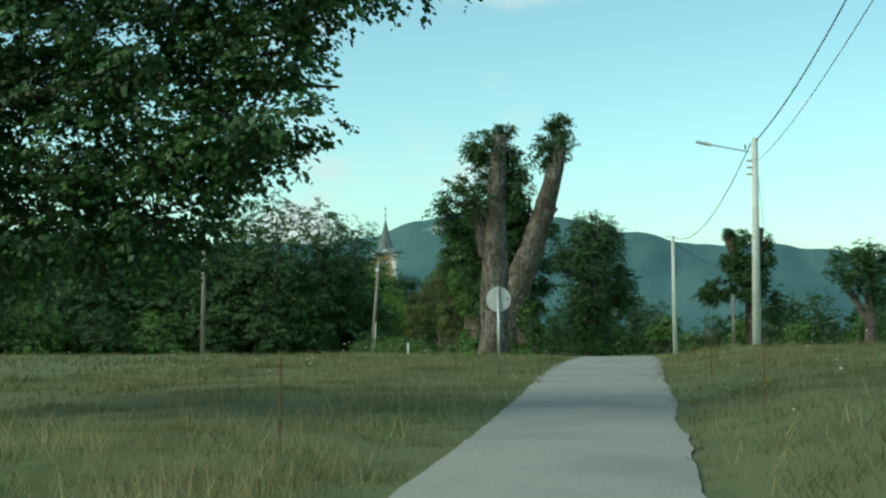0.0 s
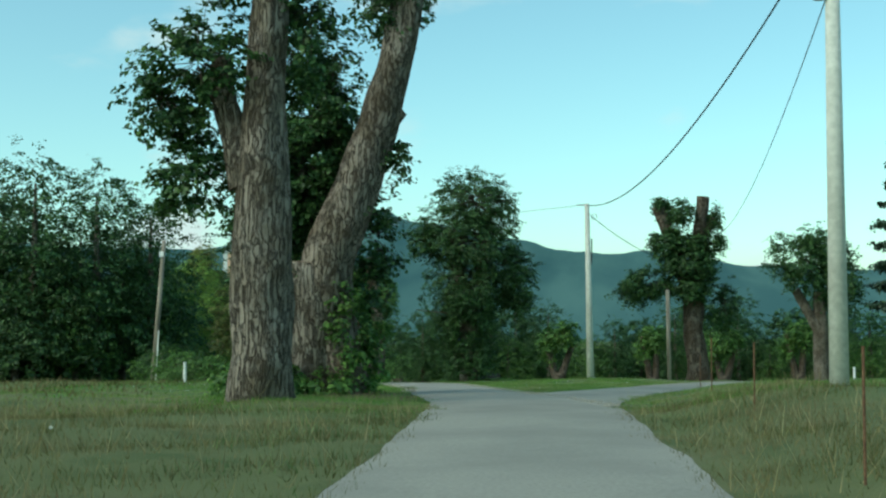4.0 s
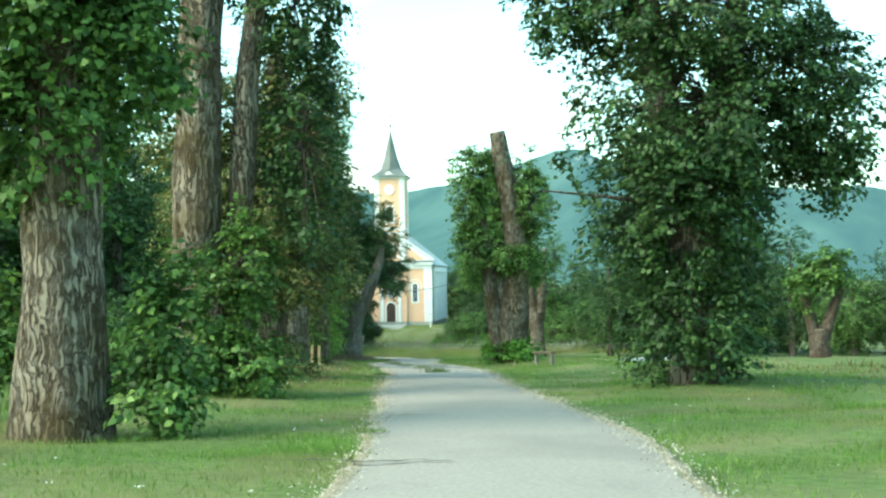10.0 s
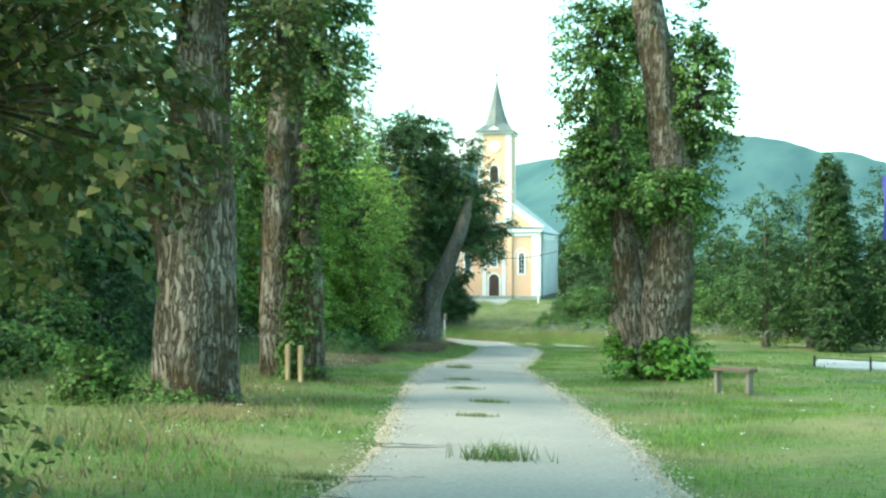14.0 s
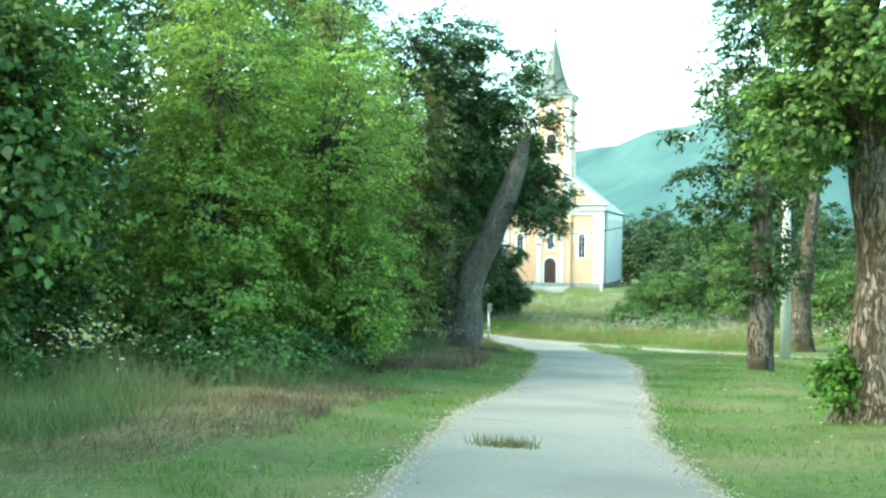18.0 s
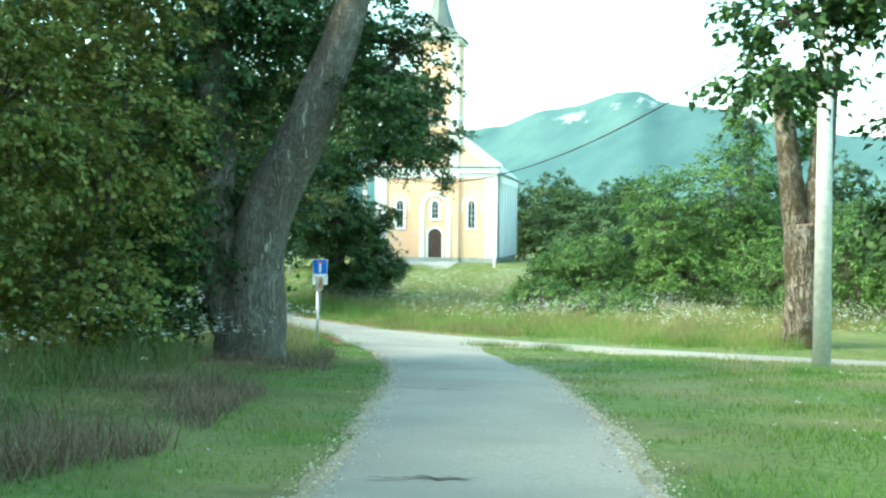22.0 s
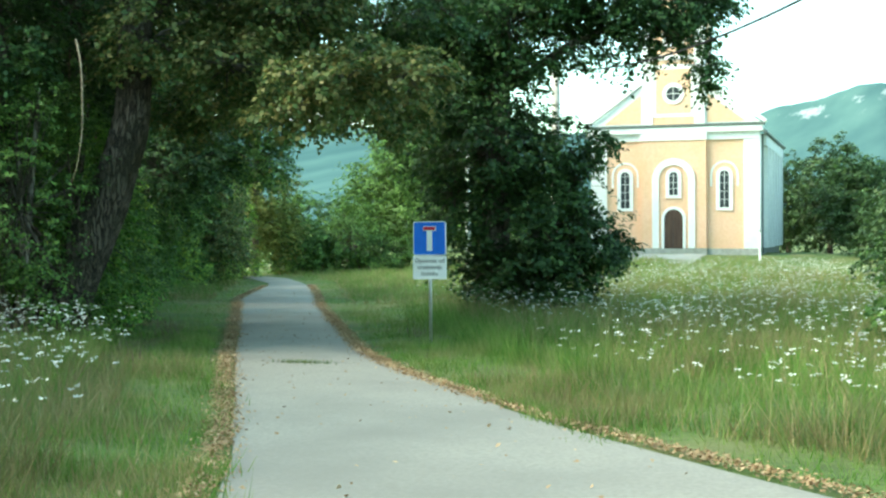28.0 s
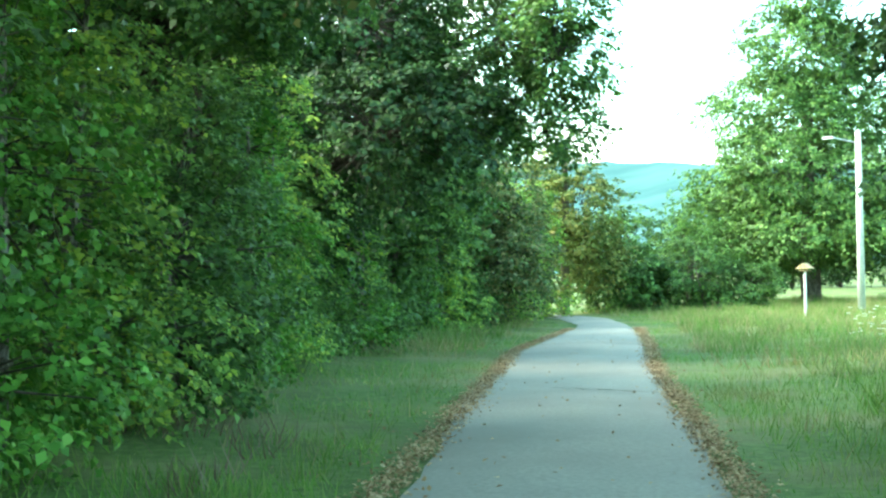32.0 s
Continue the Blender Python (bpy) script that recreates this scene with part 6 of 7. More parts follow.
oculus = part("oculus", ring([(0.72 * math.cos(a), 10.75 + 0.72 * math.sin(a)) for a in np.linspace(0, 2 * math.pi, 24, endpoint=False)], [(0.46 * math.cos(a), 10.75 + 0.46 * math.sin(a)) for a in np.linspace(0, 2 * math.pi, 24, endpoint=False)], -0.42, -0.34), STUCCO_WHITE, church, "round white-framed window")
part("pane", prism([(0.459 * math.cos(a), 10.75 + 0.459 * math.sin(a)) for a in np.linspace(0, 2 * math.pi, 24, endpoint=False)], -0.385, -0.345), GLASS, oculus)
part("glazing_bar", box(-0.45, 0.45, -0.4, -0.386, 10.73, 10.77), WHITE_PAINT, oculus)
part("glazing_bar", box(-0.02, 0.02, -0.402, -0.386, 10.3, 11.2), WHITE_PAINT, oculus)
belfry = part("belfry_window", ring(arch(0.72, 13.9, 16.4), arch(0.5, 14.1, 16.2), -0.4, -0.28), STUCCO_WHITE, church, "arched belfry opening with slats")
part("shade_board", prism(arch(0.498, 14.102, 16.198), -0.32, -0.29), DOOR_WOOD, belfry)
for k in range(9):
    part("slat", box(-0.48, 0.48, -0.37, -0.325, 14.16 + k * 0.2, 14.26 + k * 0.2), DOOR_WOOD, belfry)
clock = part("clock", prism([(0.62 * math.cos(a), 18.5 + 0.62 * math.sin(a)) for a in np.linspace(0, 2 * math.pi, 28, endpoint=False)], -0.42, -0.3), SIGN_WHITE, church, "round white clock face")
part("clock_rim", ring([(0.68 * math.cos(a), 18.5 + 0.68 * math.sin(a)) for a in np.linspace(0, 2 * math.pi, 28, endpoint=False)], [(0.6 * math.cos(a), 18.5 + 0.6 * math.sin(a)) for a in np.linspace(0, 2 * math.pi, 28, endpoint=False)], -0.44, -0.41), STUCCO_WHITE, clock)
part("clock_pointer", box(-0.02, 0.02, -0.445, -0.422, 18.48, 18.95), INK, clock)
part("clock_pointer", box(-0.3, 0.02, -0.446, -0.423, 18.48, 18.52), INK, clock)
for y in (-0.5, 3.9):
    part("tower_gable", prism([(-1.5, T1), (1.5, T1), (0, T1 + 1.0)], y - 0.02, y + 0.3), STUCCO_WHITE, church)
part("tower_cornice", box(-2.3, 2.3, -0.6, 4.0, T1, T1 + 0.32, 0.05), STUCCO_WHITE, church)
bm = bmesh.new()
levels = ((T1 + 0.3, 2.62, 4), (T1 + 0.75, 2.0, 4), (T1 + 1.5, 1.45, 8), (T1 + 3.2, 0.88, 8), (26.9, 0.04, 8))
rings = []
for z, r, k in levels:
    rings.append([bm.verts.new((r * math.cos(a) * (1.35 if k == 4 and i % 2 else 1), 1.7 + r * math.sin(a) * (1.35 if k == 4 and i % 2 else 1), z)) for i, a in enumerate(np.linspace(0, 2 * math.pi, 8, endpoint=False))])
for a, b in zip(rings, rings[1:]):
    for i in range(8):
        bm.faces.new((a[i], a[(i + 1) % 8], b[(i + 1) % 8], b[i]))
bm.faces.new(rings[0][::-1])
part("spire", bm, SLATE, church, "slender dark grey sheet-metal spire")
part("finial", rod((0, 1.7, 26.8), (0, 1.7, 29.4), 0.05, 0.03), SLATE, church)
bm = bmesh.new()
bmesh.ops.create_icosphere(bm, subdivisions=2, radius=0.2, matrix=Matrix.Translation((0, 1.7, 27.5)))
part("finial_ball", bm, SLATE, church, smooth=True)
part("cross_arm", box(-0.4, 0.4, 1.66, 1.74, 28.7, 28.8), SLATE, church)
fu, fw = np.meshgrid(np.linspace(-2.7, 2.3, 9), np.linspace(-9.0, -1.2, 12))
fx, fy = -54.12 + math.cos(0.16) * fu - math.sin(0.16) * fw, 223.68 + math.sin(0.16) * fu + math.cos(0.16) * fw
fk = np.arange(fu.size).reshape(fu.shape)[:-1, :-1].ravel()
slab = attach("forecourt", np_mesh("forecourt", np.stack([fx, fy, ground_z(fx, fy) + 0.05], 2).reshape(-1, 3), np.stack([fk, fk + 1, fk + 10, fk + 9], 1), True), PLINTH)
tagged(slab, "worn grey concrete forecourt before the church door", "pavement", kind="structure")


# ---- poles, wires and signs ----
def utility_pole(base, top_z, r0, r1, material, label, lean=(0, 0), group=""):
    root = thing("utility_pole", base, label, "utility pole", group)
    h = top_z - base[2]
    part("shaft", rod((0, 0, -0.4), (lean[0], lean[1], h), r0, r1, 16), material, root, smooth=True)
    part("cap", rod((lean[0], lean[1], h), (lean[0], lean[1], h + 0.05), r1 * 1.06, r1 * 0.6, 16), material, root)
    return root, Vector(base) + Vector((lean[0], lean[1], h))


pole1, top1 = utility_pole(g(4.6, 47.5), 7.32, 0.165, 0.11, CONCRETE, "tall round concrete pole carrying a street lamp arm", (0.1, 0))
arm = part("lamp_arm", rod((-0.1, 0, 7.25), (-1.5, -0.1, 7.55), 0.025), STEEL, pole1, "thin steel lamp arm")
bm = box(-2.05, -1.45, -0.2, 0.0, 7.5, 7.6, 0.03)
bmesh.ops.rotate(bm, verts=bm.verts, cent=(-1.5, -0.1, 7.55), matrix=Matrix.Rotation(radians(14), 3, "Y"))
part("lamp_head", bm, STEEL, arm, "flat grey lamp head")
for k in range(3):
    part("band", rod((-0.11, 0, 6.9 - k * 0.25), (-0.11, 0, 6.95 - k * 0.25), 0.125), STEEL, pole1)
    part("insulator", rod((-0.25, 0, 7.35 + 0.05 * k), (-0.25, 0, 7.43 + 0.05 * k), 0.03), BLACK, pole1)
pole2, top2 = utility_pole(g(1.05, 82.7), 6.38, 0.17, 0.10, CONCRETE, "slim white concrete pole on the fork's grass", (-0.03, 0))
part("bracket", box(-0.5, 0.05, -0.03, 0.03, 7.82, 7.88), STEEL, pole2)
part("cable_coil", rod((0.13, -0.1, 5.2), (0.16, -0.1, 6.3), 0.03), BLACK, pole2)
bm = bmesh.new()
for i in range(18):
    a, b = 2 * math.pi * i / 18, 2 * math.pi * (i + 1) / 18
    rod((0.28 + 0.12 * math.cos(a), -0.1, 7.3 + 0.12 * math.sin(a)), (0.28 + 0.12 * math.cos(b), -0.1, 7.3 + 0.12 * math.sin(b)), 0.012, sides=6, bm=bm)
part("cable_loop", bm, BLACK, pole2)
pole3, top3 = utility_pole(g(4.9, 87.8), 2.65, 0.11, 0.09, WOOD_GREY, "short grey wooden pole among the trees")
pole4, top4 = utility_pole(g(-20.1, 85.6), 5.3, 0.14, 0.10, WOOD_GREY, "slightly leaning old wooden pole", (0.55, 0))
part("meter_box", box(0.36, 0.56, -0.16, 0.0, 6.2, 6.45), WHITE_PAINT, pole4)
part("guard_pipe", rod((0.22, -0.14, 0.0), (0.36, -0.14, 2.6), 0.04), WHITE_PAINT, pole4)
pole5, top5 = utility_pole(g(-23.9, 64.2), 6.85, 0.13, 0.09, WOOD_GREY, "tall plain wooden pole at the edge of the field", (0.05, 0))
pole6, top6 = utility_pole(g(-19.5, 142.4), 2.55, 0.19, 0.13, CONCRETE, "white concrete pole beside the crossing lane", (0, 0))
pole7, top7 = utility_pole(g(-59.3, 203.4), 0.95, 0.15, 0.11, CONCRETE, "concrete pole with a small lamp near the round linden")
pole8, top8 = utility_pole(g(-42.5, 176.0), 1.1, 0.16, 0.11, CONCRETE, "grey concrete pole half hidden behind the meadow linden")
arm = part("lamp_arm", rod((0, 0, 6.6), (-0.8, -0.5, 6.85), 0.03), STEEL, pole7)
part("lamp_head", box(-1.2, -0.75, -0.62, -0.44, 6.8, 6.9, 0.02), STEEL, arm)


def cable(name, a, b, sag, r, label):
    a, b = Vector(a), Vector(b)
    pts = [a.lerp(b, t) - Vector((0, 0, sag * 4 * t * (1 - t))) for t in np.linspace(0, 1, 28)]
    way = (b - a).normalized()
    e1 = way.cross(Vector((0, 0, 1))).normalized()
    e2 = way.cross(e1)
    v = [p + r * (math.cos(k * math.pi / 3) * e1 + math.sin(k * math.pi / 3) * e2) for p in pts for k in range(6)]
    f = [(i * 6 + k, i * 6 + (k + 1) % 6, i * 6 + 6 + (k + 1) % 6, i * 6 + 6 + k) for i in range(27) for k in range(6)]
    return tagged(attach(name, np_mesh(name, v, f, True), BLACK), label, "cable", "overhead cables")


cable("power_cable", top1 + Vector((0.05, 0, -0.05)), (8.5, 10.0, 13.7), 1.47, 0.022, "black twisted power cable sagging from a pole")
cable("power_cable", top1 + Vector((-0.15, 0, -0.15)), top2 + Vector((0, 0, -0.02)), 1.3, 0.02, "black power cable sagging between two poles")
cable("telephone_cable", top1 + Vector((0.1, 0, -0.8)), (5.3, 10.0, 5.2), 0.42, 0.009, "thin grey telephone wire")
cable("telephone_cable", top1 + Vector((0.05, 0, -0.85)), (8.0, 96.0, 6.0), 1.2, 0.010, "thin grey telephone wire towards the trees")
cable("power_cable", top2 + Vector((0.05, 0, -0.4)), (7.0, 96.0, 4.2), 0.5, 0.016, "black service cable behind the pole")
cable("telephone_cable", top2, (-45, 86, 5.9), 0.9, 0.008, "very thin wire across the lane")
cable("power_cable", top6 + Vector((-0.05, 0, -0.06)), top8 + Vector((0, 0, -0.10)), 2.04, 0.02, "black cable sagging from the pole over the meadow")

sign = thing("traffic_sign", g(-2.38, 31.2), "round traffic sign on a steel post, seen from its back", "traffic sign")
part("post", rod((0, 0, -0.3), (0, 0, 2.2), 0.032, sides=14), STEEL, sign, smooth=True)
plate = part("plate", rod((0, 0.04, 1.87), (0, 0.055, 1.87), 0.305, sides=40), SIGN_BACK, sign, "dull grey back of the plate")
bm = bmesh.new()
for i in range(40):
    a, b = 2 * math.pi * i / 40, 2 * math.pi * (i + 1) / 40
    rod((0.305 * math.cos(a), 0.05, 1.87 + 0.305 * math.sin(a)), (0.305 * math.cos(b), 0.05, 1.87 + 0.305 * math.sin(b)), 0.009, sides=6, bm=bm)
part("rim", bm, STEEL, plate)
part("sticker", box(0.2, 0.26, 0.034, 0.039, 1.85, 1.90), SLATE, plate, "small faded sticker")
for z in (1.7, 2.05):
    part("clamp", box(-0.06, 0.06, -0.036, 0.04, z - 0.015, z + 0.015), STEEL, sign)

sign = thing("dead_end_sign", g(-39.08, 162.2), "blue dead-end sign above a white warning plate", "traffic sign", turn=radians(14))
part("post", rod((0, 0.05, -0.3), (0, 0.05, 2.12), 0.03, sides=14), STEEL, sign, smooth=True)
ZB = 1.185


def plate_outline(w, z0, z1, r=0.04):
    pts = []
    for cx, cz, a0 in ((w - r, z0 + r, -90), (w - r, z1 - r, 0), (-w + r, z1 - r, 90), (-w + r, z0 + r, 180)):
        pts += [(cx + r * math.cos(radians(a0 + k * 30)), cz + r * math.sin(radians(a0 + k * 30))) for k in range(4)]
    return pts


panel = part("panel", prism(plate_outline(0.30, ZB + 0.40, ZB + 1.0), 0.0, 0.02), SIGN_WHITE, sign, "white-edged square panel")
part("blue_field", prism(plate_outline(0.285, ZB + 0.415, ZB + 0.985, 0.03), -0.004, 0.0), BLUE, panel)
part("white_bar", prism(plate_outline(0.05, ZB + 0.48, ZB + 0.86, 0.004), -0.008, -0.004), SIGN_WHITE, panel)
part("white_edge", prism(plate_outline(0.118, ZB + 0.835, ZB + 0.915, 0.006), -0.010, -0.008), SIGN_WHITE, panel)
part("red_bar", prism(plate_outline(0.108, ZB + 0.845, ZB + 0.905, 0.004), -0.013, -0.010), RED, panel)
lower = part("lower_plate", prism(plate_outline(0.305, ZB - 0.02, ZB + 0.39, 0.02), 0.0, 0.02), SIGN_WHITE, sign, "white plate with black lettering")
for k, text in enumerate(("Opasnost od", "urušavanja", "kolnika")):
    cu = bpy.data.curves.new("lettering", "FONT")
    cu.body, cu.size, cu.align_x, cu.extrude = text, 0.105, "CENTER", 0.002
    me = bpy.data.meshes.new_from_object(new("lettering_curve", cu))
    src = bpy.data.objects["lettering_curve"]
    bpy.data.objects.remove(src)
    ob = attach("lettering", me, INK, lower)
    ob.matrix_local = pose(0, -0.004, ZB + 0.275 - k * 0.115, 90, 0, 0)


def board_sign(base, turn, z, w, h, face, label):
    """A shallow steel box on a post, with a painted board set into its front."""
    root = thing("information_sign", base, label, "sign", turn=turn)
    part("post", rod((0, 0.05, -0.3), (0, 0.05, z + 0.02), 0.035, sides=12), STEEL, root, smooth=True)
    case = part("case", box(-w / 2, w / 2, 0.0, 0.055, z, z + h, 0.006), STEEL, root, "dull steel box")
    a, b = [(-w / 2, z), (w / 2, z), (w / 2, z + h), (-w / 2, z + h)], [(-w / 2 + 0.022, z + 0.022), (w / 2 - 0.022, z + 0.022), (w / 2 - 0.022, z + h - 0.022), (-w / 2 + 0.022, z + h - 0.022)]
    part("edge", ring(a, b, -0.022, 0.0), STEEL, case)
    part("board", box(-w / 2 + 0.023, w / 2 - 0.023, -0.010, -0.001, z + 0.023, z + h - 0.023), face, case, "weathered brown board")
    for k, (x0, x1) in enumerate(((-0.36, 0.30), (-0.30, 0.34), (-0.34, 0.12))):
        part("lettering_bar", box(x0 * w, x1 * w, -0.013, -0.010, z + h * (0.64 - 0.17 * k), z + h * (0.70 - 0.17 * k)), CRACK, case)
    return root


board_sign(g(-5.25, 57.9), radians(40), 1.50, 0.44, 0.40, SIGN_BROWN, "red-brown board in a steel box on a post by the lane")
board_sign(g(-30.49, 142.19), radians(94), 1.29, 0.33, 0.32, SIGN_TAN, "faded orange-brown board in a steel box at the crossing")

post = thing("marker_post", g(-46.9, 217.6), "short white wooden marker post before the church", "post")
part("shaft", box(-0.07, 0.07, -0.06, 0.06, -0.3, 1.75, 0.015), WHITE_PAINT, post)
part("tip", rod((0, 0, 1.75), (0, 0, 1.95), 0.06, 0.01, 8), WOOD_GREY, post)
feeder = thing("bird_feeder", g(-58.9, 198.0), "small roofed bird feeder on a white post", "bird feeder")
part("post", rod((0, 0, -0.3), (0, 0, 1.62), 0.05, sides=10), WHITE_PAINT, feeder)
part("tray", box(-0.18, 0.18, -0.14, 0.14, 1.60, 1.63), POST, feeder)
part("roof", prism([(-0.28, 1.68), (0.28, 1.68), (0, 1.88)], -0.2, 0.2), POST, feeder)


def bench(base, turn):
    root = thing("wooden_bench", base, "low rough plank bench on two grey posts", "bench", turn=turn)
    part("seat", box(-0.36, 0.36, -0.15, 0.15, 0.36, 0.42, 0.012), PLANK, root)
    for x in (-0.28, 0.28):
        part("leg", box(x - 0.03, x + 0.03, -0.09, 0.09, -0.2, 0.36, 0.01), WOOD_GREY, root)
    return root


bench(g(-10.3, 100.9), radians(-20))

# ---- memorial lawn ----
mz = float(level(119.8)) + 0.1
plaza = part("plaza", box(-2.4, 3.2, -0.6, 2.5, -0.3, 0.01, 0.01), STONE, None, "", (-7.9, 119.9, mz))
tagged(plaza, "pale paved memorial platform on the lawn", "pavement", kind="structure")
for k in range(4):
    p = thing("chain_post", (-10.2 + k * 1.6, 119.2, mz - 0.05), "short dark chain post at the memorial's edge", "post", "posts round the memorial")
    part("shaft", rod((0, 0, -0.1), (0, 0, 0.42), 0.035), INK, p)
cable("chain", (-10.2, 119.2, mz + 0.3), (-5.4, 119.2, mz + 0.3), 0.05, 0.015, "dark chain between short posts")
flag = thing("flagpole", (-8.0, 119.9, mz + 0.06), "white flagpole with a red, white and blue flag hanging down", "flagpole")
part("shaft", rod((0, 0, -0.1), (0, 0, 6.0), 0.055, 0.035, 14), WHITE_PAINT, flag, smooth=True)
part("ball", rod((0, 0, 6.0), (0, 0, 6.1), 0.05, 0.02), WHITE_PAINT, flag)
cloth = part("pennant", box(-0.02, 0.02, -0.01, 0.01, 3.9, 5.75), FLAG_WHITE, flag, "hanging striped flag")
for x0, x1, material, nm in ((-0.30, -0.08, FLAG_BLUE, "blue_stripe"), (-0.08, 0.16, FLAG_WHITE, "white_stripe"), (0.16, 0.40, FLAG_RED, "red_stripe")):
    bm = bmesh.new()
    grid = []
    for i in range(16):
        z = 5.72 - i * 0.125
        fold = 1 - 0.25 * math.sin(i * 0.2)
        grid.append([bm.verts.new((x * fold, 0.07 * math.sin(x * 14 + i * 0.25) - 0.06, z - 0.12 * abs(x))) for x in np.linspace(x0, x1, 6)])
    for a, b in zip(grid, grid[1:]):
        for i in range(5):
            bm.faces.new((a[i], a[i + 1], b[i + 1], b[i]))
    bmesh.ops.solidify(bm, geom=bm.faces[:], thickness=0.012)
    part(nm, bm, material, cloth)
bm = bmesh.new()
for i in range(5):
    for j in range(5):
        if (i + j) % 2 == 0:
            box(-0.05 + i * 0.036, -0.014 + i * 0.036, -0.20, -0.19, 4.65 + j * 0.05, 4.70 + j * 0.05, bm=bm)
part("chequer", bm, FLAG_RED, cloth)
stone = thing("memorial_stone", (-5.9, 120.2, mz + 0.08), "broad dark polished memorial slab", "memorial")
part("slab", box(-1.0, 0.7, -0.12, 0.12, 0.0, 1.2, 0.015), GRANITE, stone)
part("footing", box(-1.1, 0.8, -0.22, 0.22, -0.1, 0.04, 0.01), STONE, stone)

for n, (x, y, h) in enumerate(((2.75, 28.0, 1.0), (-1.9, 13.2, 1.0), (-3.6, 31.8, 1.0), (3.3, 17.0, 0.95), (2.4, 36.0, 1.0), (2.9, 50.6, 1.0), (3.5, 58.8, 0.9), (2.7, 43.6, 0.9))):
    p = thing("fence_stake", g(x, y), "thin rusty steel stake in the grass", "stake", "thin stakes beside the lane")
    part("shaft", rod((0, 0, -0.2), (0.02, 0.01, h), 0.012, sides=6), RUST, p)
for x, y in ((-17.52, 99.16), (-17.30, 99.21)):
    p = thing("wooden_post", g(x, y), "short split pale wooden post beside the trees", "post", "pale posts by the trees")
    part("shaft", box(-0.045, 0.04, -0.03, 0.035, -0.2, 0.62, 0.015), POST, p)
for x, y in ((14.5, 92.0), (-14.6, 73.5)):
    p = thing("white_post", g(x, y), "small white marker post in the grass", "post", "small white posts")
    part("shaft", rod((0, 0, -0.2), (0, 0, 0.8), 0.06), WHITE_PAINT, p)

# ---- grass, flowers and litter ----
def blades(x, y, height, width, rng, lean=0.9):
    n = len(x)
    z = ground_z(x, y) - 0.01
    a = rng.uniform(0, 2 * np.pi, n)
    c, s = np.cos(a), np.sin(a)
    w = width * rng.uniform(0.6, 1.4, n)
    b = rng.uniform(0, 2 * np.pi, n)
    off = height * lean * rng.uniform(0.1, 1.0, n)
    v = np.stack([np.stack([x - c * w, y - s * w, z], 1), np.stack([x + c * w, y + s * w, z], 1), np.stack([x + np.cos(b) * off, y + np.sin(b) * off, z + height], 1)], 1)
    return v.reshape(-1, 3), np.arange(3 * n).reshape(-1, 3)


def scatter(x0, x1, y0, y1, count, rng, near, far, patch=0.0):
    """Places at a distance between near and far from the lanes' middle, gathered in patches."""
    x, y = rng.uniform(x0, x1, count), rng.uniform(y0, y1, count)
    d = road_distance(x, y)
    keep = (d > near) & (d < far)
    if patch:
        keep &= rng.random(count) < np.clip(0.55 + patch * (np.sin(x * 1.3 + 2 * np.sin(y * 0.9)) * np.sin(y * 1.1 + np.sin(x * 0.7))), 0.02, 1)
    return x[keep], y[keep]


def grass_field(name, label, zones, material, seed):
    rng = np.random.default_rng(seed)
    vs, fs, k = [], [], 0
    for x0, x1, y0, y1, count, near, far, low, high, width, patch in zones:
        x, y = scatter(x0, x1, y0, y1, count, rng, near, far, patch)
        tuft = 0.75 + 0.35 * np.sin(x * 2.3 + np.sin(y * 1.7)) * np.sin(y * 2.0)
        v, f = blades(x, y, rng.uniform(low, high, len(x)) * tuft, width, rng)
        vs.append(v)
        fs.append(f + k)
        k += len(v)
    ob = attach(name, np_mesh(name, np.concatenate(vs), np.concatenate(fs)), material)
    return tagged(ob, label, "grass", kind="stuff")


grass_field("lawn_grass", "short green mown grass along the lane",
            [(-12, 6, 46, 74, 300000, 1.42, 5.5, 0.03, 0.11, 0.006, 0.5), (-20, 8, 46, 80, 110000, 5, 12, 0.04, 0.13, 0.012, 0.4), (-22, 2, 72, 104, 420000, 1.40, 5.5, 0.03, 0.12, 0.006, 0.5), (-26, 8, 74, 108, 130000, 5, 12, 0.04, 0.14, 0.013, 0.4),
             (-33, -9, 102, 147, 460000, 1.38, 6, 0.03, 0.12, 0.006, 0.5), (-20, -4, 110, 147, 90000, 5, 14, 0.04, 0.14, 0.014, 0.4), (-66, -28, 143, 200, 330000, 1.4, 6, 0.04, 0.17, 0.006, 0.5),
             (-30, -2, 52, 141, 150000, 1.4, 2.1, 0.05, 0.17, 0.006, 0.7)], GRASS, 101)
grass_field("field_grass", "rough half-dry grass on the open field",
            [(-16, 14, 5, 48, 380000, 1.4, 13, 0.05, 0.17, 0.006, 0.4), (-40, 34, 20, 100, 90000, 8, 60, 0.08, 0.28, 0.028, 0.4)], GRASS_FIELD, 102)
grass_field("tall_grass", "tall uncut meadow grass below the church",
            [(-44, -20, 149, 178, 200000, 3.0, 15, 0.28, 0.72, 0.008, 0.3), (-46, -14, 160, 205, 150000, 9, 45, 0.25, 0.6, 0.012, 0.3), (-46, -18, 146, 178, 170000, 1.6, 4.0, 0.07, 0.28, 0.006, 0.4), (-46, -32, 146, 162, 110000, 1.5, 6, 0.08, 0.30, 0.006, 0.5), (-40, -28, 136, 150, 30000, 2.4, 8, 0.15, 0.5, 0.005, 0.4), (-70, -44, 176, 218, 90000, 2.4, 30, 0.15, 0.5, 0.012, 0.4)], GRASS, 103)
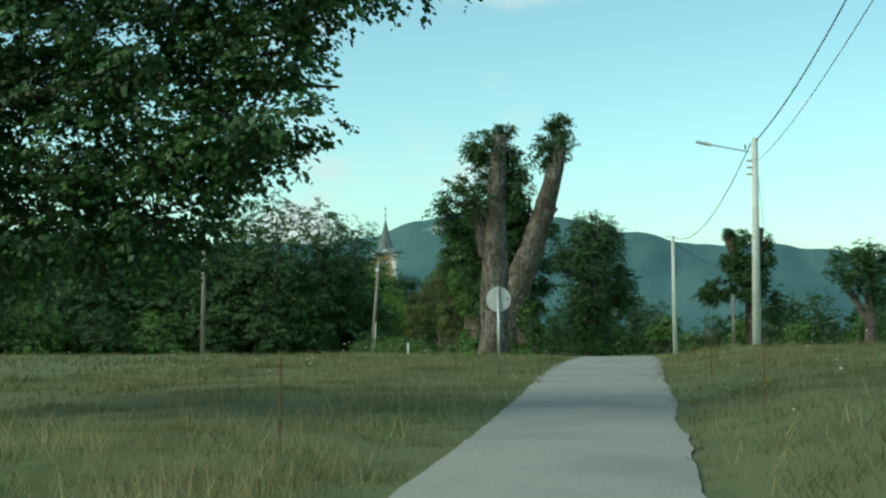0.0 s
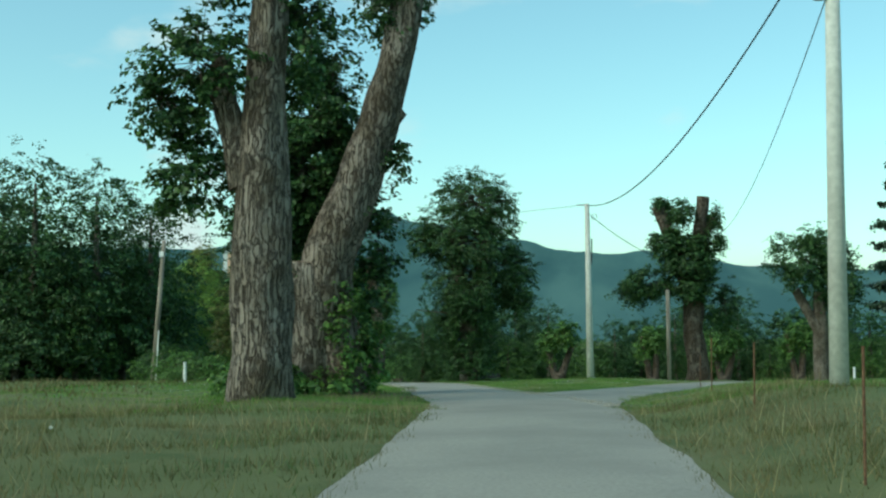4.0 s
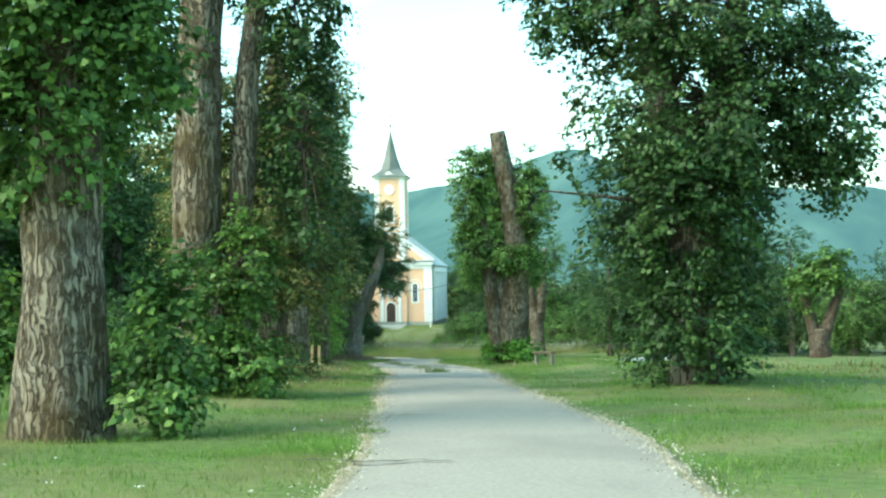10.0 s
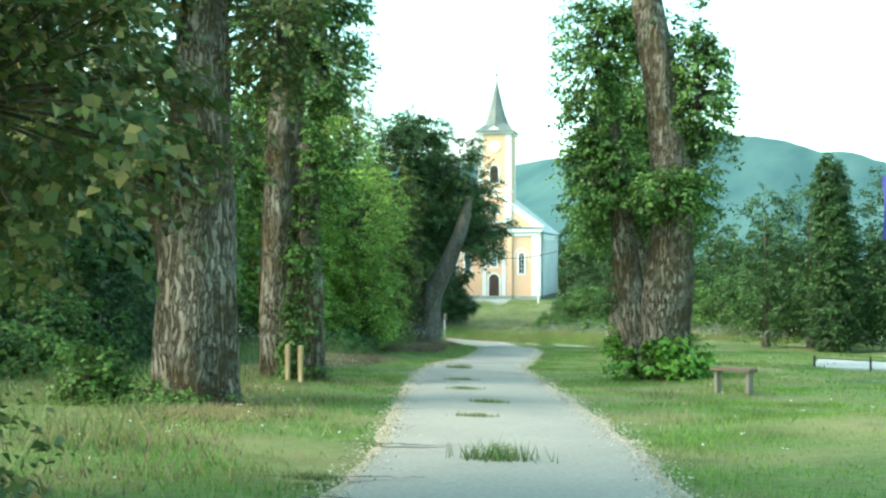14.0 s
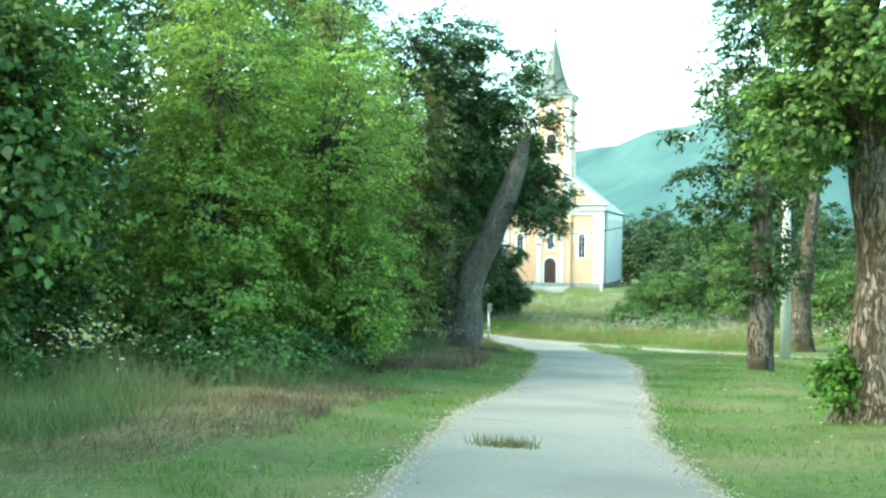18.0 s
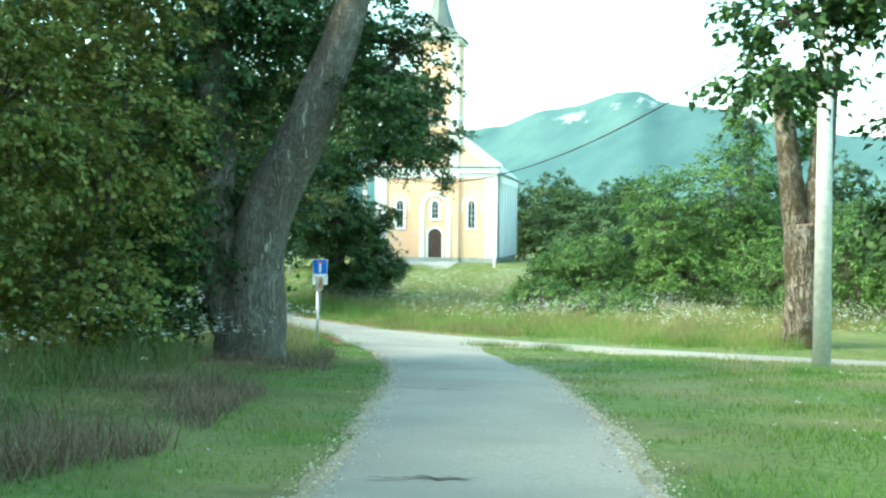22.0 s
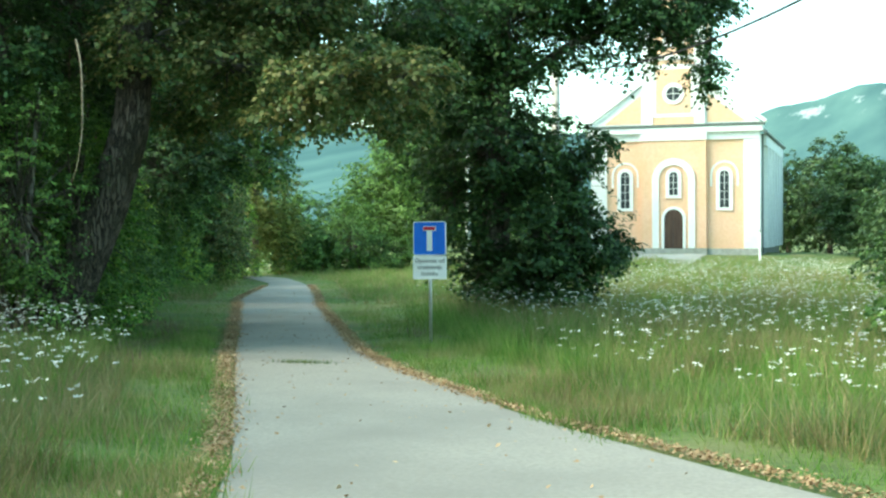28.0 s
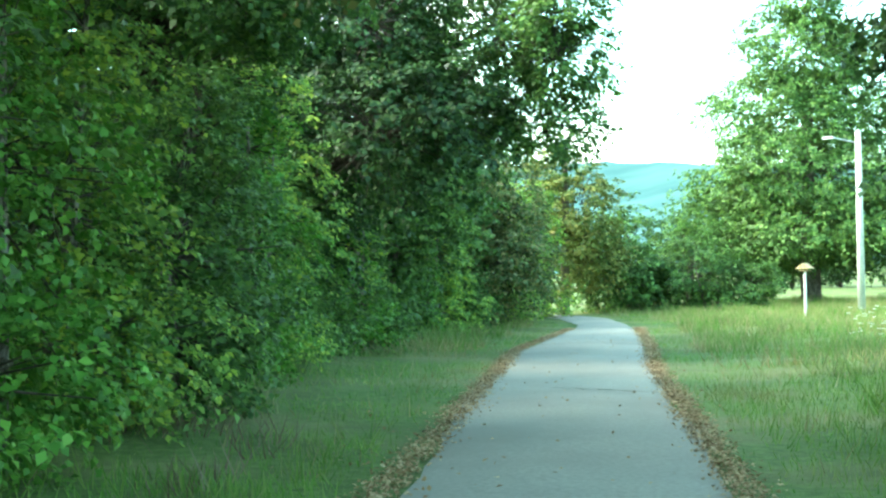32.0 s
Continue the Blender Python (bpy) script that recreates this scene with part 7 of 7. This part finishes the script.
grass_field("dry_stalks", "pale dry grass stalks standing in tufts",
            [(-16, 12, 6, 48, 26000, 1.6, 12, 0.2, 0.5, 0.005, 0.9), (-9, 1, 4, 13, 16000, 1.9, 9, 0.15, 0.42, 0.004, 0.5), (-44, -20, 150, 180, 120000, 4.0, 16, 0.40, 0.86, 0.006, 0.9), (-46, -14, 160, 205, 60000, 9, 40, 0.35, 0.75, 0.009, 0.8), (-44, -32, 146, 158, 50000, 1.7, 6, 0.12, 0.42, 0.005, 0.8), (-31, -20, 103, 140, 22000, 4.0, 8, 0.15, 0.55, 0.005, 0.9), (-24, -10, 70, 104, 12000, 1.6, 7, 0.08, 0.3, 0.006, 0.9), (-66, -40, 150, 190, 12000, 1.6, 4, 0.1, 0.3, 0.006, 0.9), (-42, -28, 136, 154, 70000, 2.6, 9, 0.3, 0.72, 0.005, 0.6), (-70, -44, 174, 218, 50000, 2.2, 30, 0.15, 0.5, 0.009, 0.8)], GRASS_DRY, 104)
grass_field("roadside_weeds", "tall grey-green weeds below the hedge",
            [(-31, -21, 106, 138, 90000, 4.1, 8, 0.2, 0.8, 0.006, 0.8), (-22, -12, 74, 104, 24000, 3.6, 8, 0.12, 0.42, 0.009, 0.8), (-66, -44, 152, 190, 26000, 3.4, 6, 0.15, 0.55, 0.009, 0.8), (-43, -29, 138, 157, 60000, 2.7, 9, 0.2, 0.65, 0.005, 0.7), (-5, -1, 8, 46, 9000, 1.5, 3.4, 0.05, 0.22, 0.008, 1.0)], WEED, 105)


grass_field("dead_weeds", "dead brown weeds and trampled stalks under the trees",
            [(-27.4, -24.2, 120, 130, 16000, 2.6, 5.2, 0.08, 0.4, 0.008, 1.2), (-31, -26.8, 133, 141, 26000, 2.2, 5.5, 0.05, 0.3, 0.008, 0.9), (-48, -40, 152, 164, 16000, 2.3, 4.6, 0.1, 0.45, 0.007, 1.2),
             (-21, -11, 78, 102, 22000, 2.2, 5, 0.04, 0.2, 0.008, 1.1), (-24, -20, 106, 116, 12000, 2.6, 4.6, 0.05, 0.25, 0.008, 1.0), (-7, -3, 52, 58, 3000, 1.5, 4, 0.05, 0.2, 0.008, 1.0)], DEAD, 106)


def hay(name, label, patches, material, seed):
    """Cut grass lying in loose swathes: long thin straws, nearly flat."""
    rng = np.random.default_rng(seed)
    vs = []
    for x, y, along_x, along_y, turn, count in patches:
        u, w = rng.normal(0, 1, count) * along_y, rng.normal(0, 1, count) * along_x
        px, py = x + math.cos(turn) * w - math.sin(turn) * u, y + math.sin(turn) * w + math.cos(turn) * u
        pile = 0.10 * np.exp(-(u / along_y) ** 2 - (w / along_x) ** 2)
        z = ground_z(px, py) + rng.uniform(0.0, 1.0, count) * (pile + 0.02) + 0.01
        a = turn + 1.2 + rng.normal(0, 0.7, count)
        size = rng.uniform(0.10, 0.32, count)
        c, q = np.cos(a), np.sin(a)
        tip = np.stack([px + c * size, py + q * size, z + rng.uniform(-0.03, 0.06, count)], 1)
        vs.append(np.stack([np.stack([px - q * 0.004, py + c * 0.004, z], 1), np.stack([px + q * 0.004, py - c * 0.004, z], 1), tip], 1).reshape(-1, 3))
    v = np.concatenate(vs)
    return tagged(attach(name, np_mesh(name, v, np.arange(len(v)).reshape(-1, 3)), material), label, "hay", kind="stuff")


hay("mown_hay", "pale mown hay lying in swathes below the hedge",
    [(-22.6, 111.5, 0.55, 2.2, 0.32, 9000), (-23.6, 115.4, 0.5, 1.6, 0.32, 5000), (-21.2, 107.6, 0.5, 1.8, 0.34, 6000), (-19.2, 101.4, 0.5, 1.2, 0.35, 4000), (-15.4, 92.6, 0.6, 1.0, 0.3, 2600), (-17.6, 97.0, 0.5, 1.0, 0.3, 2600), (-26.6, 128.0, 0.5, 1.8, 0.3, 4000), (-27.6, 132.4, 0.5, 1.2, 0.3, 3000)], GRASS_DRY, 107)


def flowers(name, label, zones, low, high, size, petals, material, seed):
    rng = np.random.default_rng(seed)
    ps = []
    for x0, x1, y0, y1, count, near, far in zones:
        x, y = scatter(x0, x1, y0, y1, count, rng, near, far, 0.9)
        ps.append(np.stack([x, y, ground_z(x, y) + rng.uniform(low, high, len(x))], 1))
    p = np.concatenate(ps)
    p = np.repeat(p, petals, 0) + rng.normal(size=(len(p) * petals, 3)) * np.array([1, 1, 0.25]) * size * 0.5
    out = unit(np.array([0, 0, 1.0]) + rng.normal(size=p.shape) * 0.5)
    v, f = leaf_cards(p, out, np.full(len(p), size * 0.75), rng, 0.0, 0.45)
    return tagged(attach(name, np_mesh(name, v, f), material), label, "flowers", kind="stuff")


flowers("umbel_flowers", "scattered white umbel flowers in the tall meadow", [(-46, -14, 148, 205, 34000, 3.8, 40), (-44, -28, 134, 157, 7000, 2.4, 9), (-31, -25, 118, 138, 420, 3.4, 8), (-12, -3, 5, 36, 160, 2, 9), (3, 12, 8, 40, 150, 2, 10)], 0.5, 0.92, 0.036, 5, PETAL, 111)
flowers("hedge_umbels", "white umbels standing in the weeds below the hedge", [(-31, -25.0, 112, 134, 1500, 3.6, 7), (-44, -32, 143, 158, 900, 2.8, 8), (-26, -22.5, 108, 114, 120, 4.0, 7)], 0.5, 0.9, 0.038, 5, PETAL, 114)
flowers("yellow_flowers", "small clump of yellow flowers beside the lane", [(2.3, 3.5, 19.3, 20.7, 60, 1.0, 4)], 0.12, 0.35, 0.035, 5, YELLOW, 113)
flowers("clover_flowers", "tiny white clover heads in the lawn", [(-24, 6, 55, 120, 1200, 1.6, 9), (-34, -10, 118, 146, 500, 1.6, 9)], 0.05, 0.14, 0.03, 3, PETAL, 112)


def litter(name, label, lines, size, material, seed, wide=0.35):
    rng = np.random.default_rng(seed)
    ps = []
    for pts, count in lines:
        q = along(pts, 400)
        k = rng.integers(0, 400, count)
        p = q[k] + rng.normal(size=(count, 2)) * wide
        z = np.maximum(ground_z(p[:, 0], p[:, 1]), level(p[:, 1]) + 0.045) + rng.uniform(0.0, 0.03, count)
        ps.append(np.column_stack([p, z]))
    p = np.concatenate(ps)
    out = unit(np.array([0, 0, 1.0]) + rng.normal(size=p.shape) * 0.35)
    v, f = leaf_cards(p, out, size * rng.uniform(0.6, 1.3, len(p)), rng, 0.1)
    return tagged(attach(name, np_mesh(name, v, f), material), label, "leaf litter", kind="stuff")


litter("fallen_leaves", "brown fallen leaves along the lane's edges", [([(-30.5, 143.6), (-32.7, 147.9), (-35.3, 151.6), (-41.0, 158.9), (-45.1, 164.4), (-54.3, 176.5), (-60.3, 186.2)], 15000), ([(-29.4, 150.75), (-30.4, 151.6), (-31.3, 152.3), (-33.0, 153.75), (-34.3, 155.0), (-36.4, 157.1), (-38.2, 159.0), (-40.5, 161.9), (-42.1, 164.15), (-45.0, 168.1), (-49.15, 173.75), (-53.2, 179.7), (-59.2, 188.0)], 17000)], 0.036, LITTER, 121, 0.085)
litter("roadside_grit", "loose pale grit scattered along the lane's edges", [([p for p in RIGHT if 46 < p[1] < 143], 12000), ([p for p in LEFT if 50 < p[1] < 142], 10000), ([(-27.4, 145.6), (-21.3, 144.3), (-18.8, 143.8), (0, 140.3)], 3000)], 0.026, GRIT, 123, 0.11)
litter("loose_leaves", "single brown leaves lying on the asphalt", [([(-29, 146), (-34, 153), (-46, 166), (-58, 184)], 700)], 0.045, LITTER, 122, 0.9)

# ---- worn edges, cracks and weeds of the lane ----
def fringe(name, line, out, label, seed, wide=0.3):
    """Loose sand and grit spilling from the asphalt's edge, its width uneven."""
    rng = np.random.default_rng(seed)
    p = smooth_line(line, 0.22)
    n = len(p)

    def ragged(span):
        return np.convolve(rng.normal(0, 1, n + 40), np.ones(span) / span ** 0.5, mode="same")[20:20 + n]

    way = unit(np.gradient(p, axis=0))
    side = np.stack([-way[:, 1], way[:, 0]], 1) * out
    inner = 0.05 + 0.05 * np.abs(ragged(5)) + 0.06 * np.clip(ragged(17), 0, 2)
    outer = wide * np.clip(0.8 + 0.35 * ragged(15) + 0.3 * ragged(2), 0.15, 2.2)
    rows = [p - side * inner[:, None], p, p + side * outer[:, None] * 0.6, p + side * outer[:, None]]
    heights = [level(rows[0][:, 1]) + 0.024, level(p[:, 1]) + 0.046, level(rows[2][:, 1]) + 0.034, level(rows[3][:, 1]) - 0.015]
    v = np.concatenate([np.column_stack([r, h]) for r, h in zip(rows, heights)])
    i = np.arange(n - 1)
    f = np.concatenate([np.stack([i + k * n, i + 1 + k * n, i + 1 + (k + 1) * n, i + (k + 1) * n], 1) for k in range(3)])
    return tagged(attach(name, np_mesh(name, v, f, True), GRAVEL), label, "gravel", kind="structure")


SAND = "pale sandy grit along the lane's worn edge"
fringe("gravel_edge_1", [p for p in RIGHT if 50 < p[1] < 143], -1, SAND, 131, 0.12)
fringe("gravel_edge_2", [p for p in LEFT if 60 < p[1] < 142], 1, SAND, 132, 0.10)
fringe("gravel_edge_3", [(-30.5, 144.5), (-27.4, 145.6), (-21.3, 144.3), (-18.8, 143.8), (0, 140.3)], -1, "pale sandy grit beside the crossing lane", 133, 0.3)
fringe("gravel_edge_4", [(2.3, 66), (6.7, 79.9), (14, 99)], 1, "sandy grit beside the forking lane", 134, 0.3)


def crack(a, b, wide, seed):
    rng = np.random.default_rng(seed)
    a, b = np.array(a, float), np.array(b, float)
    n = 16
    t = np.linspace(0, 1, n)[:, None]
    side = unit(np.array([[-(b - a)[1], (b - a)[0]]]))
    mid = a + (b - a) * t + side * rng.normal(0, 0.035, (n, 1))
    w = wide * np.clip(rng.uniform(0.2, 1.3, (n, 1)), 0.1, 2) * np.sin(np.pi * np.clip(t, 0.02, 0.98)) ** 0.4
    l, r = mid - side * w, mid + side * w
    z = lambda p: level(p[:, 1]) + 0.075
    v = np.concatenate([np.column_stack([l, z(l)]), np.column_stack([r, z(r)])])
    i = np.arange(n - 1)
    f = np.stack([i, i + 1, i + 1 + n, i + n], 1)
    return attach("crack", np_mesh("crack", v, f), CRACK, road, "dark weedy crack across the asphalt")


CRACKS = [(-10.9, 87.6, 1.2), (-11.6, 88.4, 0.9), (-12.0, 90.6, 0.7), (-13.0, 92.3, 0.8), (-13.7, 94.4, 0.6), (-16.6, 104.0, 0.8), (-15.5, 101.5, 0.6), (-7.6, 76.0, 0.8), (-6.3, 71.5, 0.9), (-5.0, 66.0, 1.0), (-4.6, 64.0, 1.3), (-3.6, 59.8, 1.1), (-2.6, 52.5, 1.4), (-4.0, 62.0, 0.6), (-20.6, 118.0, 0.6), (-19.0, 111.5, 0.7), (-21.9, 124.0, 0.5), (-24.2, 131.0, 0.7), (-26.3, 139.6, 0.6), (-38.9, 158.0, 1.0), (-46.9, 169.3, 0.9)]
for n, (x, y, length) in enumerate(CRACKS):
    turn = 0.25 + 0.12 * math.sin(n * 2.1)
    crack((x - length * math.cos(turn) / 1.3, y - length * math.sin(turn) / 1.3), (x + length * math.cos(turn) / 1.3, y + length * math.sin(turn) / 1.3), 0.022 + 0.01 * (n % 3), 140 + n)


def tuft(x, y, r, height, count, seed):
    rng = np.random.default_rng(seed)
    px, py = x + rng.normal(0, r, count), y + rng.normal(0, r * 0.6, count)
    v, f = blades(px, py, height * rng.uniform(0.4, 1.2, count), 0.007, rng, 0.8)
    v[:, 2] += np.repeat(level(py) + 0.06 - (ground_z(px, py) - 0.01), 3)
    return v


tufts = []
for n, (x, y, r, hh_) in enumerate(((-10.85, 90.0, 0.16, 0.16), (-12.38, 94.0, 0.12, 0.05), (-11.7, 88.3, 0.10, 0.05), (-13.0, 96.4, 0.12, 0.06), (-14.4, 99.4, 0.12, 0.06), (-15.6, 102.5, 0.14, 0.06), (-17.87, 108.86, 0.16, 0.12), (-7.2, 74.0, 0.1, 0.05), (-38.9, 158.0, 0.2, 0.05), (-27.3, 145.2, 0.35, 0.16), (-25.6, 144.6, 0.25, 0.2), (-4.4, 62.3, 0.12, 0.07))):
    tufts.append(tuft(x, y, r, hh_, 260, 170 + n))
tv = np.concatenate(tufts)
tagged(attach("weed_tufts", np_mesh("weed_tufts", tv, np.arange(len(tv)).reshape(-1, 3)), WEED), "low weeds growing from cracks in the asphalt", "weeds", kind="stuff")
